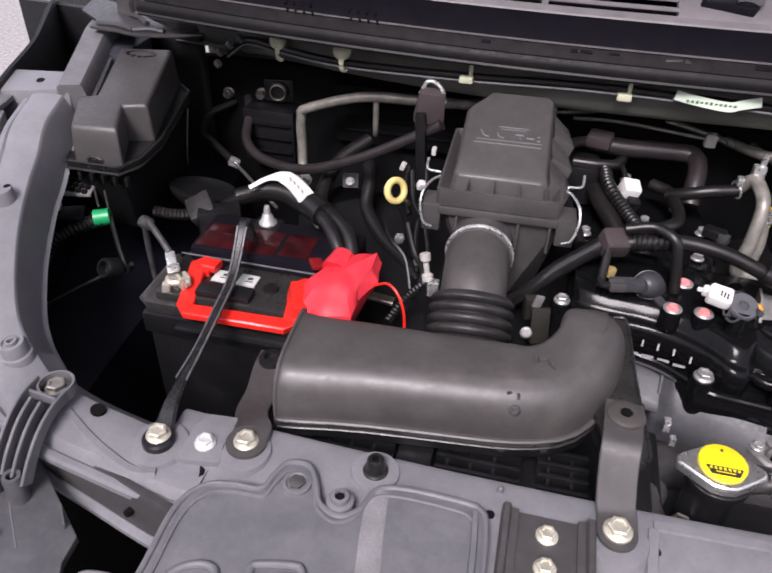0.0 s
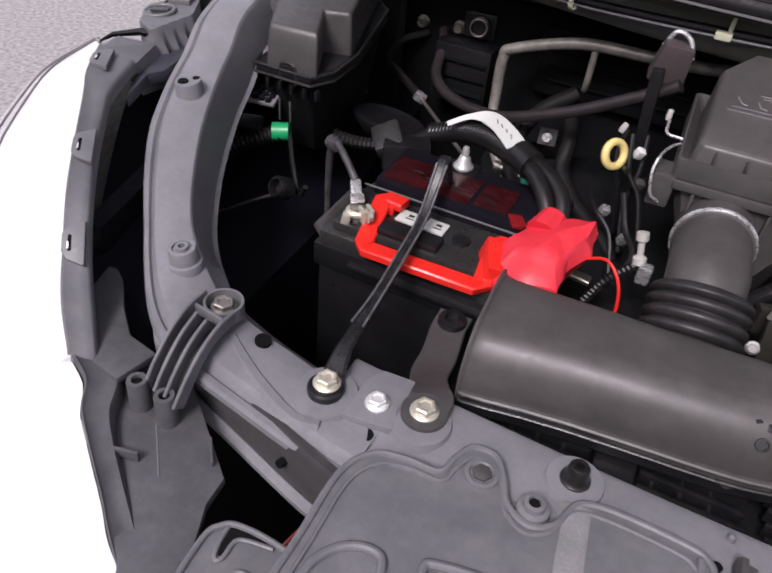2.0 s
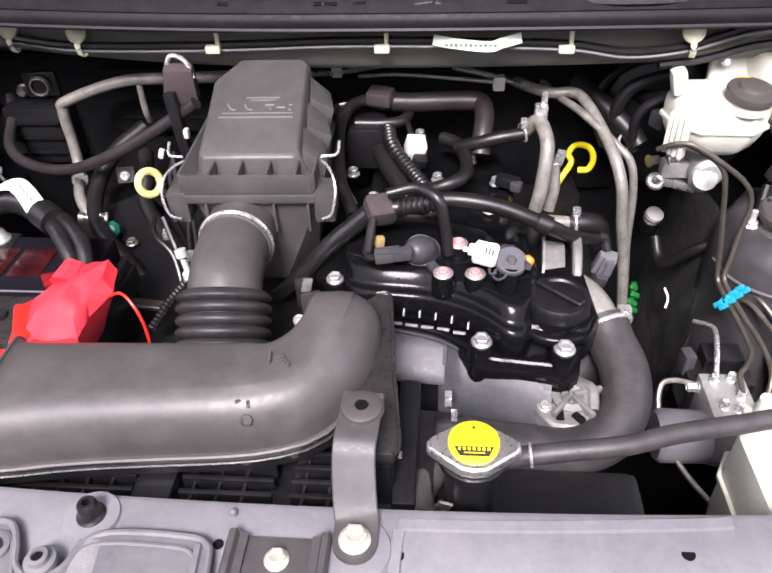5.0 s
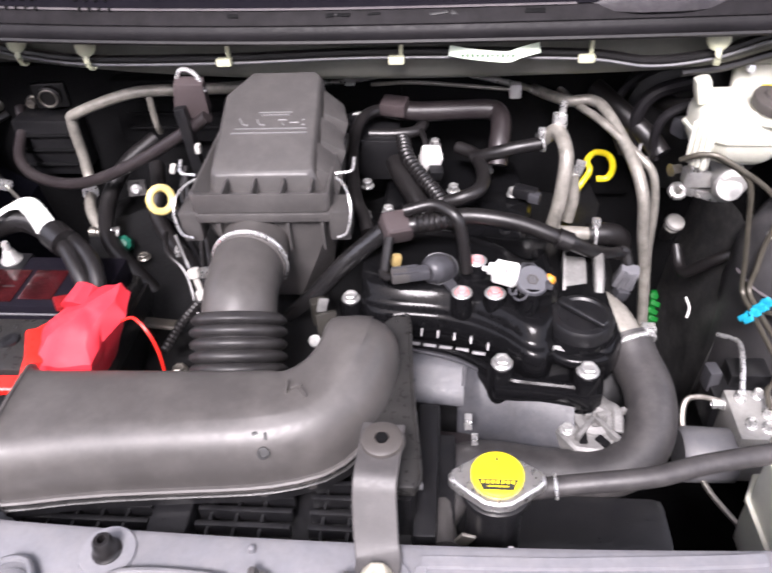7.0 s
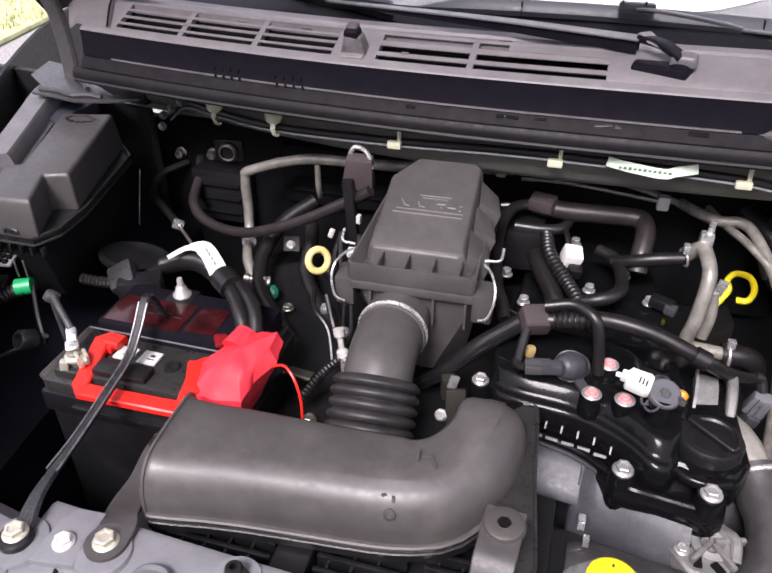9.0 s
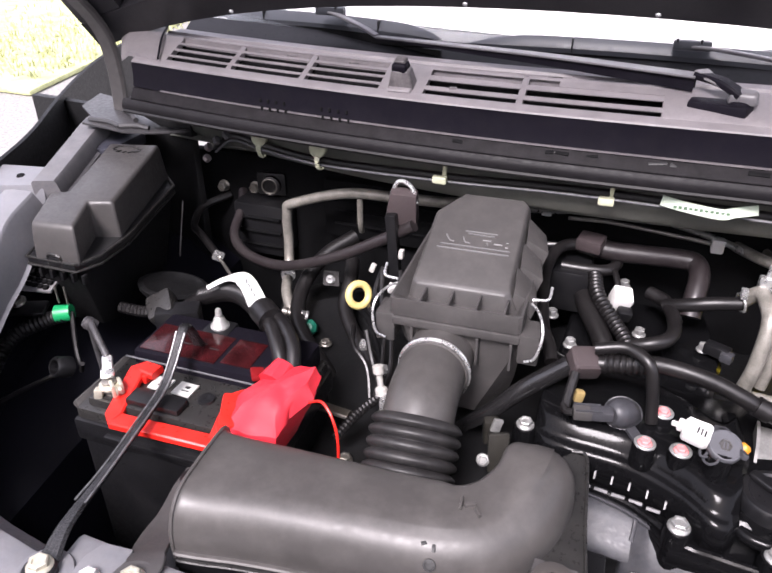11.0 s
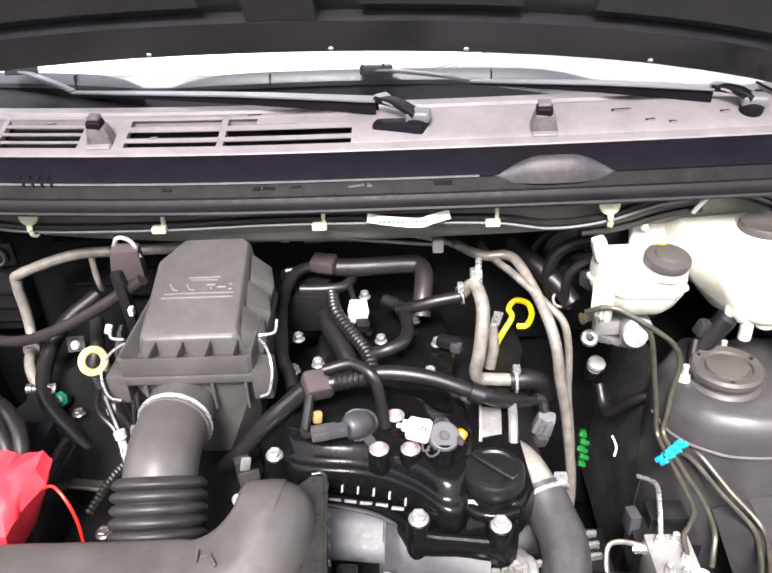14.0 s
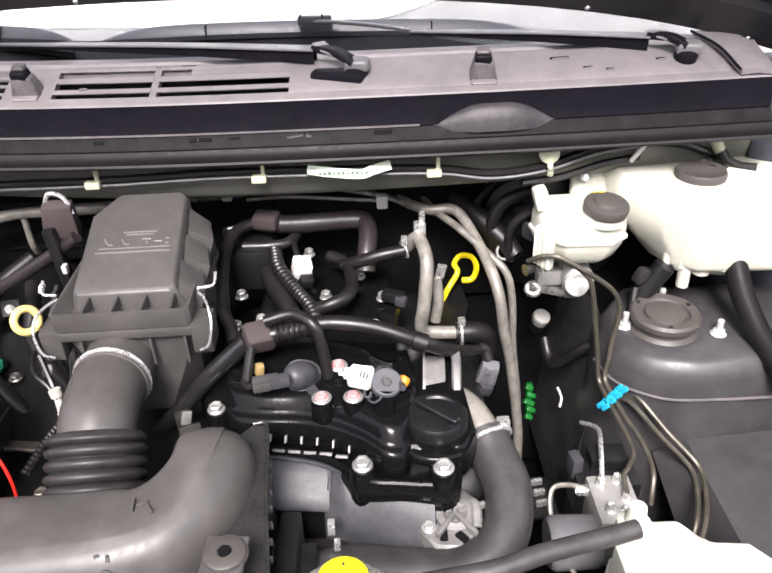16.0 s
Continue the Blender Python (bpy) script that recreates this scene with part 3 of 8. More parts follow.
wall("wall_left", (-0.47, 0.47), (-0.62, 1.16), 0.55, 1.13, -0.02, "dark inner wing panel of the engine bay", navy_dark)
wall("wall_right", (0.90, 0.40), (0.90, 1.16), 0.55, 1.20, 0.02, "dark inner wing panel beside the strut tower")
# front panel and floor are added, near-black, to stop light from below
wall("wall_front", (-0.46, 0.47), (0.90, 0.47), 0.55, 1.02, 0.02, "near-black panel added to close the bay's front", void)
thing("floor", box((0.15, 0.75, 0.56), (1.7, 1.2, 0.02), 0.002), void, "near-black sheet added to keep ground light out of the bay", "car panel", kind="structure")

# left wheel arch under the fuse box
part_list = [Vector((-0.62, 0.50, 0.98)), Vector((-0.60, 0.64, 1.02)), Vector((-0.58, 0.80, 1.06)), Vector((-0.60, 1.14, 1.08))]
arch = sweep(part_list, lambda t: [(-0.05, -0.3), (0.02, -0.02), (0.10, -0.03), (0.17, -0.08), (0.20, -0.30)])
thing("wheel_arch", arch, navy_dark, "inner wheel arch, the bay corner's shade painted in", "car panel", kind="structure")

# ---- firewall ----
fw = root("firewall", (MID, 1.1, 0.6), "olive grey painted firewall with cable harness lip", "firewall", kind="structure")


def fw_ring(x):
    u = (x - MID) / 0.66
    dy, dz = (0.048 if x > MID else 0.125) * u * u, 0.004 * u * u
    top = 0.045 * u * u
    low = 0.0 if x > -0.3 else 0.02
    lip = [(0.966 + top, 1.300), (0.970 + (top + dy) / 2, 1.288), (0.976 + dy, 1.275), (0.978 + dy, 1.258), (0.983 + dy, 1.242), (0.992 + dy, 1.234)]
    back = [(1.04 + top, 1.232), (1.10 + top, 1.23), (1.13 + top, 1.215), (1.148 + top, 1.18 + low), (1.152 + top, 0.56), (1.17 + top, 0.56), (1.17 + top, 1.25), (1.0 + top, 1.30)]
    return [Vector((x, y, z + dz)) for y, z in lip + back]


part("panel", fixed(skin(bmesh.new(), [fw_ring(-0.50 + 1.42 * i / 48) for i in range(49)])), paint_olive, fw)
part("sound_pad", box((0.15, 1.142, 0.90), (1.45, 0.02, 0.60), 0.01), void, fw, "near-black pad on the firewall")
part("sound_pad", box((0.34, 1.13, 1.10), (0.34, 0.03, 0.22), 0.012), void, fw, "near-black pad on the firewall")
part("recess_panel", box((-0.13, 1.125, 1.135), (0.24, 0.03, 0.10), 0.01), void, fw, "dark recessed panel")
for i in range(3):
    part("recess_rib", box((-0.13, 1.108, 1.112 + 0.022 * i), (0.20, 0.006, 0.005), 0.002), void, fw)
part("port_plate", box((-0.348, 1.128, 1.156), (0.05, 0.012, 0.040), 0.006, (0, 0, 8)), gunk, fw, "dark mounting plate")
part("grommet", lathe([(0.017, 0), (0.0165, 0.006), (0.012, 0.008), (0.010, 0.004), (0.0, 0.003)], (-0.346, 1.121, 1.156), (90, 0, 8), 24), rubber, fw, "black rubber grommet")
part("grommet_rim", ring((-0.346, 1.1145, 1.156), 0.0125, 0.0018, (90, 0, 8)), steel, fw)

# ---- cowl, windscreen, wipers, hood ----
def bend(x, y, z):
    """The cowl's bow in plan and height."""
    u = (x - MID) / 0.64
    if x > MID:
        return Vector((x, y + 0.016 * u * u, z + 0.002 * u * u))
    return Vector((x, y + 0.040 * u * u, z + 0.008 * u * u))


cowl = root("cowl_panel", (MID, 1.0, 1.29), "weathered grey plastic windscreen cowl with louvre slots", "cowl", kind="structure")


def strip(profile, x0, x1, n=40):
    return fixed(skin(bmesh.new(), [[bend(x0 + (x1 - x0) * i / n, y, z) for y, z in profile] for i in range(n + 1)]))


def deck(y):
    """Height of the louvred panel."""
    return 1.3652 + (y - 0.985) * 0.365


part("front_strip", strip([(0.9705, 1.3595), (0.9715, 1.3612), (0.976, 1.363), (0.986, 1.3655), (0.986, 1.361), (0.973, 1.358)], -0.49, 0.79), cowl_mat, cowl)
# upright face near-black below the pale top: its shade is put into the colour
part("front_face", strip([(0.966, 1.326), (0.9695, 1.340), (0.9703, 1.3592), (0.976, 1.3592), (0.976, 1.326)], -0.49, 0.79), cowl_dark, cowl, "cowl front face, shade painted near-black")
part("face_lip", strip([(0.9632, 1.3257), (0.9635, 1.3272), (0.972, 1.3272), (0.972, 1.3257)], -0.44, 0.372), seal_mat, cowl, "thin pale moulded lip")
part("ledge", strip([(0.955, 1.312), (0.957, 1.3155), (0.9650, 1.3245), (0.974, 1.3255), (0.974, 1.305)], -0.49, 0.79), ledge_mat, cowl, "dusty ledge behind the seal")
part("rear_panel", strip([(1.038, 1.3845), (1.043, 1.3835), (1.047, 1.3785), (1.066, 1.380), (1.0685, 1.3835), (1.072, 1.3835), (1.076, 1.379), (1.10, 1.381), (1.10, 1.372), (1.038, 1.372)], -0.49, 0.79), cowl_mat, cowl)
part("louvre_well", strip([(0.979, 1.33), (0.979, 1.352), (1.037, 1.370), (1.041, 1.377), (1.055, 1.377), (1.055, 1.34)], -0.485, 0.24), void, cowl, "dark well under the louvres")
part("solid_panel", strip([(0.984, 1.3645), (0.985, 1.366), (1.0, 1.372), (1.04, 1.3852), (1.04, 1.376), (0.985, 1.36)], 0.222, 0.79), cowl_mat, cowl)
# louvre bars between the slots
slots = [(-0.438, -0.338, 4), (-0.338, -0.225, 4), (-0.218, -0.112, 4), (-0.055, 0.060, 3), (0.067, 0.222, 3)]
for k, (x0, x1, rows) in enumerate(slots):
    ys = [0.9895, 1.0035, 1.0180, 1.0325] if rows == 4 else [0.9890, 1.0080, 1.0285]
    gap = 0.0050 if rows == 4 else 0.0058
    edges = [0.985] + [v for y in ys for v in (y - gap, y + gap)] + [1.040]
    for a, b in zip(edges[0::2], edges[1::2]):
        part("slat", strip([(a + 0.0004, deck(a) - 0.0014), (a, deck(a) - 0.0004), (a + 0.0008, deck(a)), (b - 0.0008, deck(b)), (b, deck(b) - 0.0004), (b, deck(b) - 0.0014)], x0, x1, 8), cowl_mat, cowl)
    part("divider", strip([(0.985, 1.358), (0.985, deck(0.985) - 0.001), (1.039, deck(1.039) - 0.001), (1.039, 1.376)], x1 - 0.0005, x1 + 0.0075, 2), cowl_mat, cowl)
for x0, x1 in ((-0.497, -0.4375), (-0.113, -0.0545)):
    part("divider", strip([(0.985, 1.358), (0.985, deck(0.985)), (1.039, deck(1.039)), (1.039, 1.376)], x0, x1, 4), cowl_mat, cowl)
part("blank", strip([(1.0235, deck(1.0235) - 0.004), (1.0235, deck(1.0235) + 0.0002), (1.034, deck(1.034) + 0.0002), (1.034, deck(1.034) - 0.004)], 0.104, 0.223, 4), cowl_mat, cowl)
# hood catches on moulded pedestals
for x in (-0.084, 0.449):
    at = bend(x, 0.998, 1.368)
    part("catch_base", box((at.x, at.y - 0.006, at.z + 0.000), (0.030, 0.022, 0.006), 0.0028, (19, 0, 0), 3), cowl_mat, cowl)
    part("catch_pedestal", box((at.x, at.y - 0.001, at.z + 0.011), (0.034, 0.024, 0.026), 0.004, (12, 0, 0), 3, (0.66, 0.72)), pedestal_mat, cowl, "worn dark catch pedestal")
    part("catch", box((at.x - 0.001, at.y - 0.004, at.z + 0.024), (0.021, 0.018, 0.014), 0.004, (18, 0, -4), 3, (0.9, 0.85)), cowl_dark, cowl, "black rubber cap")
    part("catch_tip", box((at.x - 0.001, at.y - 0.003, at.z + 0.032), (0.015, 0.012, 0.006), 0.0025, (22, 0, -4), 3), pedestal_mat, cowl)
part("wiper_well", prism([(0.246, 1.006), (0.306, 0.994), (0.314, 1.010), (0.316, 1.036), (0.254, 1.044)], 1.362, 1.3805, 0.003), cowl_dark, cowl, "dark wiper well")

rows = []
for i in range(21):
    f = i / 20
    h = min(1.0, f / 0.42, (1 - f) / 0.42)
    h = h * h * (3 - 2 * h)
    rows.append([bend(0.366 + 0.190 * f, 0.9695 - q * (0.001 + 0.015 * h), 1.318 + (0.002 + 0.027 * h) * w) for q, w in ((0, 0), (1, 0), (0.92, 0.45), (0.6, 0.85), (0.25, 0.98), (0, 1.0))])
part("mound", fixed(skin(bmesh.new(), rows)), mound_mat, cowl, "low moulded mound")
for x, y, w in ((0.095, 1.057, 0.018), (0.205, 1.046, 0.016), (0.545, 1.024, 0.024), (0.575, 1.004, 0.012), (0.60, 0.999, 0.010), (0.665, 1.013, 0.012), (-0.02, 1.003, 0.010), (-0.255, 1.041, 0.022), (-0.165, 1.040, 0.014)):
    p = bend(x, y, deck(y) if y < 1.04 else 1.3795)
    part("slot", box(p, (w, 0.004, 0.003), 0.001, (18, 0, 6)), void, cowl)
    part("slot_edge", box(p + Vector((0.001, -0.0032, 0.0002)), (w * 0.9, 0.0016, 0.003), 0.0005, (18, 0, 6)), cowl_mat, cowl)
for x in (-0.275, -0.185):
    for k in range(4):
        for r in range(2):
            p = bend(x + 0.012 * k + 0.004 * r, 0.9672 - 0.004 * r, 1.336 - 0.009 * r)
            part("drain_slot", box(p, (0.003, 0.004, 0.004), 0.0006, (-18, 0, 20)), void, cowl)
rnd = random.Random(12)
for _ in range(10):
    x = rnd.uniform(-0.05, 0.38)
    part("dirt_clump", box(bend(x, 0.9612 + rnd.uniform(-0.001, 0.002), 1.3205), (rnd.uniform(0.006, 0.022), rnd.uniform(0.003, 0.006), 0.002), 0.0008, (42, rnd.uniform(-6, 6), rnd.uniform(-8, 8))), rnd.choice((void, gunk, void, gunk)), cowl)
for x in (0.235, 0.255, 0.262):
    part("screw", lathe([(0.005, 0), (0.0045, 0.002), (0, 0.0025)], bend(x, 1.047, 1.3785), (5, 0, 0), 12), seal_mat, cowl)
# end plates beyond the louvres, each behind a dark joint
def end_plate(rows, name, label):
    part(name, fixed(skin(bmesh.new(), [[Vector(p) for p in r] + [Vector(p) - Vector((0, 0, 0.006)) for p in reversed(r)] for r in rows])), cowl_mat, cowl, label, sharp=50)


end_plate([[(-0.449, 1.014, 1.3735), (-0.470, 1.060, 1.3915), (-0.494, 1.115, 1.399)], [(-0.475, 1.019, 1.3770), (-0.500, 1.068, 1.3950), (-0.527, 1.122, 1.402)],
           [(-0.505, 1.026, 1.3770), (-0.535, 1.075, 1.3930), (-0.570, 1.130, 1.398)], [(-0.521, 1.030, 1.3680), (-0.553, 1.078, 1.3830), (-0.590, 1.135, 1.386)]], "end_plate", "crumpled pale cowl end plate")
part("end_joint", tube([(-0.446, 1.013, 1.3745), (-0.467, 1.058, 1.3925), (-0.491, 1.113, 1.400)], 0.0015, 8, 6), cowl_dark, cowl, "dark joint")
end_plate([[(0.748, 0.985, 1.371), (0.738, 1.030, 1.387), (0.722, 1.075, 1.395)], [(0.768, 0.985, 1.373), (0.760, 1.032, 1.389), (0.747, 1.078, 1.396)],
           [(0.790, 0.987, 1.369), (0.786, 1.035, 1.385), (0.775, 1.082, 1.392)], [(0.803, 0.990, 1.356), (0.803, 1.038, 1.370), (0.796, 1.085, 1.378)]], "end_plate", "pale dusty cowl end plate")
part("end_joint", tube([(0.745, 0.984, 1.372), (0.735, 1.029, 1.388), (0.718, 1.074, 1.396)], 0.0016, 8, 6), cowl_dark, cowl, "dark joint")


# rubber seal along the front
line = [bend(-0.495 + 1.305 * i / 30, 0.953, 1.305) for i in range(31)]
seal = thing("cowl_seal", sweep(line, [(-0.013, -0.010), (-0.013, 0.003), (-0.010, 0.007), (-0.005, 0.0075), (-0.002, 0.004), (0.001, 0.004), (0.003, 0.008), (0.007, 0.0085), (0.010, 0.005), (0.012, -0.001), (0.011, -0.006), (0.0, -0.010)], straight=True), rubber_grey, "long black rubber seal along the cowl", "seal", kind="structure")
part("lip", tube([p + Vector((0, -0.009, -0.008)) for p in line], 0.0035, 8, straight=True), rubber, seal)

# windscreen
def shield(x, s, lift=0.0):
    """A point of the windscreen: x across, s up the slope."""
    u = (x - MID) / 0.66
    return Vector((x, 1.100 + 0.07 * u * u + s * 0.87 - lift * 0.5, 1.361 + s * 0.50 + lift * 0.82))


def band_edge(x):
    """Where the black band at the foot of the glass ends."""
    f = min(1.0, max(0.0, (x - 0.30) / 0.25))
    return 0.062 - 0.050 * f * f * (3 - 2 * f)


def backing_edge(x):
    """Where the bright backing gives way to the greyer one below it."""
    f = min(1.0, max(0.0, (x - 0.30) / 0.26))
    return 0.092 + 0.02 * max(0.0, (0.1 - x) / 0.6) + 0.085 * f * f * (3 - 2 * f)


def sheet(s0, s1, x0, x1, lift, thick, nx=40, ns=8):
    rows = []
    bm = bmesh.new()
    for face, d in ((0, lift), (1, lift - thick)):
        rows.append([[bm.verts.new(shield(x, s0(x) + (s1(x) - s0(x)) * j / ns, d)) for x in (x0 + (x1 - x0) * i / nx for i in range(nx + 1))] for j in range(ns + 1)])
    for g in rows:
        for j in range(ns):
            for i in range(nx):
                bm.faces.new((g[j][i], g[j][i + 1], g[j + 1][i + 1], g[j + 1][i]))
    ends = [(rows[0][0], rows[1][0]), (rows[0][-1], rows[1][-1]), ([r[0] for r in rows[0]], [r[0] for r in rows[1]]), ([r[-1] for r in rows[0]], [r[-1] for r in rows[1]])]
    for a, b in ends:
        for i in range(len(a) - 1):
            bm.faces.new((a[i], a[i + 1], b[i + 1], b[i]))
    return fixed(bm)


screen = root("windscreen", (MID, 1.2, 1.39), "bright windscreen, sky reflection painted on backings behind the glass", "windscreen", kind="structure")
pane = part("pane", sheet(lambda x: band_edge(x) + 0.0005, lambda x: 0.95, -0.52, 0.82, 0.0, 0.005), glass, screen)
pane.visible_shadow = False
# backings added behind the glass; sky reflections are put into their colours
part("sunshade", sheet(lambda x: backing_edge(x), lambda x: 0.93, -0.52, 0.82, -0.012, 0.006), backing_mat, screen, "added pale backing, sky reflection painted in")
part("dash_top", sheet(lambda x: band_edge(x) + 0.001, lambda x: backing_edge(x) - 0.001, -0.52, 0.82, -0.014, 0.006), grey_backing_mat, screen, "added grey backing, dimmer reflection painted in")
part("frit_band", sheet(lambda x: -0.01, band_edge, -0.52, 0.82, 0.0, 0.005), frit_mat, screen, "glossy black lower edge band of the glass")

# wipers
def wiper(base, elbow, knee, clip, tip_a, tip_b, label):
    w = root("wiper", base, label, "wiper", "windscreen wipers")
    part("pivot", lathe([(0.0135, -0.014), (0.0135, -0.004), (0.012, -0.001), (0.008, 0.0005), (0.006, 0.002), (0.0, 0.002)], base, (10, 0, 0), 24), cowl_dark, w, "black pivot boss")
    part("cap", box(Vector(base) + Vector((0.002, 0.001, 0.003)), (0.032, 0.021, 0.013), 0.005, (14, 0, -10), 3, (0.85, 0.8)), arm_top, w, "rounded pale pivot cover")
    b, e, k, c = Vector(base) + Vector((0, 0, 0.004)), Vector(elbow), Vector(knee), Vector(clip)
    part("arm_head", sweep([b, b.lerp(e, 0.45) + Vector((0, 0, 0.004)), e], lambda t: flat(0.020 - 0.003 * t, 0.008, 0.002), 5), cowl_dark, w)

    def beam(t):
        a, h = 0.0085 - 0.0045 * t, 0.017 - 0.012 * min(1, t * 1.2)
        return [(-a, -h), (-a, -0.0022), (a, -0.0022), (a, -h), (a - 0.002, -h), (a - 0.002, -0.004), (-a + 0.002, -0.004), (-a + 0.002, -h)]

    run = [e, e.lerp(k, 0.4) + Vector((0, 0, 0.002)), e.lerp(k, 0.75) + Vector((0, 0, 0.001)), k]
    arm_ = part("arm", sweep(run, beam, 8), cowl_dark, w, "black hollow arm")
    # paler strip on the black arm: the sky's sheen put into the colour
    part("top_face", sweep([p + Vector((0, -0.001, -0.001)) for p in run], lambda t: flat(0.024 - 0.013 * t, 0.0026, 0.0008), 8), arm_top, arm_, "top face of the arm, sky reflection painted in")
    part("knuckle", sweep([e + Vector((0.004, 0.004, 0.003)), e.lerp(b, 0.3) + Vector((0, 0, 0.003)), e.lerp(b, 0.7) + Vector((0, 0, 0.002)), b + Vector((-0.004, 0, 0.002))], lambda t: flat(0.020 - 0.004 * t, 0.005, 0.0016), 5), worn_edge, w, "rubbed bare knuckle")
    part("rod", sweep([k, k.lerp(c, 0.3) + Vector((0, 0, 0.002)), k.lerp(c, 0.75) + Vector((0, 0, 0.002)), c], lambda t: flat(0.010, 0.004, 0.001), 6), arm_top, w)
    part("clip", box(c + Vector((0.004, 0, 0.001)), (0.045, 0.012, 0.012), 0.003), blade_mat, w)
    for d in (-0.014, 0.014):
        part("clip_tab", box(c + Vector((d, -0.004, 0.007)), (0.003, 0.006, 0.005), 0.001), plastic_dark, w)
    a, z = Vector(tip_a), Vector(tip_b)
    line = [a.lerp(z, i / 16) + Vector((0, 0, 0.008 + 0.006 * math.sin(math.pi * i / 16))) for i in range(17)]

    def foil(t):
        g = min(1, 7 * t, 7 * (1 - t)) ** 0.55 * 0.97 + 0.03
        return [(u * (0.4 + 0.6 * g), 0.76 * v * g) for u, v in ((0.009, -0.006), (0.0095, 0.002), (0.005, 0.012), (-0.002, 0.019), (-0.005, 0.018), (-0.008, 0.004), (-0.009, -0.006))]

    part("blade", sweep(line, foil, straight=True), blade_mat, w)
    for f in (0.24, 0.76):
        p = a.lerp(z, f)
        part("blade_joint", box(p + Vector((0, -0.001, 0.017)), (0.0018, 0.019, 0.019), 0.001), plastic_dark, w)
    part("frame", sweep([p + Vector((0, -0.002, -0.010)) for p in line], lambda t: flat(0.012, 0.002 + 0.014 * min(1, 5 * t, 5 * (1 - t)), 0.001), straight=True), void, w, "black blade frame")
    part("squeegee", sweep([p + Vector((0, 0, -0.019)) for p in line], flat(0.003, 0.008, 0.001), straight=True), rubber, w)
    return w


wiper((0.300, 1.012, 1.385), (0.252, 1.038, 1.402), (-0.159, 1.118, 1.403), (-0.249, 1.160, 1.423), (-0.48, 1.245, 1.380), (-0.072, 1.136, 1.392), "black wiper with worn pivot lying along the windscreen base")
wiper((0.694, 1.020, 1.388), (0.655, 1.046, 1.400), (0.370, 1.108, 1.402), (0.243, 1.143, 1.411), (-0.036, 1.152, 1.387), (0.539, 1.163, 1.374), "long black wiper resting across the windscreen base")

# open hood
SLOPE = radians(50)


def hood_point(x, s, drop=0.0):
    u = (x - MID) / 0.68
    base = Vector((x, 1.06 + 0.03 * u * u, 1.464 - 0.010 * u - 0.050 * u * u - 0.030 * u ** 4))
    ahead = Vector((0, -math.cos(SLOPE), math.sin(SLOPE)))
    under = Vector((0, -math.sin(SLOPE), -math.cos(SLOPE)))
    return base + ahead * s + under * drop


def hood_sheet(x0, x1, s0, s1, d0, d1, nx=24, ns=6):
    rows = [[hood_point(x0 + (x1 - x0) * i / nx, s, d) for s, d in ((s0, d0), (s0, d1), ((s0 + s1) / 2, d1), (s1, d1), (s1, d0), ((s0 + s1) / 2, d0))] for i in range(nx + 1)]
    return fixed(skin(bmesh.new(), rows))


hood = root("hood", (MID, 1.06, 1.40), "raised hood with dark ribbed underside", "hood", kind="structure")
part("outer_skin", hood_sheet(-0.60, 0.90, 0.0, 0.98, -0.03, -0.022), car_paint, hood, "dark painted outer skin")
part("rear_frame", hood_sheet(-0.60, 0.90, 0.002, 0.055, -0.02, 0.012), hood_paint, hood)
part("front_frame", hood_sheet(-0.60, 0.90, 0.90, 0.978, -0.02, 0.012), hood_paint, hood)
for x0, x1 in ((-0.60, -0.52), (0.82, 0.90), (0.11, 0.19)):
    part("side_frame", hood_sheet(x0, x1, 0.056, 0.90, -0.02, 0.011, 4), hood_paint, hood)
part("inner_panel", hood_sheet(-0.52, 0.82, 0.056, 0.90, -0.02, -0.004), hood_paint, hood)
for x0, x1 in ((-0.40, -0.28), (-0.20, 0.06), (0.24, 0.42), (0.50, 0.74)):
    part("pad_panel", hood_sheet(x0, x1, 0.075, 0.5, -0.004, 0.006, 6), hood_pad, hood)
for x in (-0.35, -0.02, 0.2, 0.36, 0.58, 0.79):
    part("fastener", lathe([(0.0035, 0), (0.003, 0.0015), (0.0, 0.002)], hood_point(x, 0.008, 0.012), (180 - 40, 0, 0), 12), wire_steel, hood)

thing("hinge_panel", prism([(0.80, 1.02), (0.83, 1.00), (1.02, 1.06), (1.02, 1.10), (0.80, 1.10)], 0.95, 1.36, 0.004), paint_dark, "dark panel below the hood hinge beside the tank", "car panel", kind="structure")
# hood hinges
for s in (-1, 1):
    x = MID + s * 0.715
    arm = part("hinge", sweep([(x, 1.06, 1.24), (x, 1.065, 1.33), (x, 1.05, 1.40), (x + s * 0.01, 1.0, 1.47)], flat(0.012, 0.026), 6, up=(1, 0, 0)), bracket_paint, hood, "dark grey steel hinge arm")
    part("hinge_plate", box((x - s * 0.01, 1.02, 1.235), (0.05, 0.09, 0.02), 0.005), paint_dark, arm)

# cable harness on the firewall lip
line = [(-0.40, 1.06, 1.235), (-0.36, 1.045, 1.262), (-0.30, 1.025, 1.262), (-0.199, 0.997, 1.262), (-0.022, 0.975, 1.27), (0.12, 0.967, 1.277), (0.24, 0.966, 1.277), (0.389, 0.968, 1.272), (0.46, 0.970, 1.262), (0.528, 0.974, 1.268), (0.60, 0.985, 1.285), (0.70, 1.0, 1.29)]
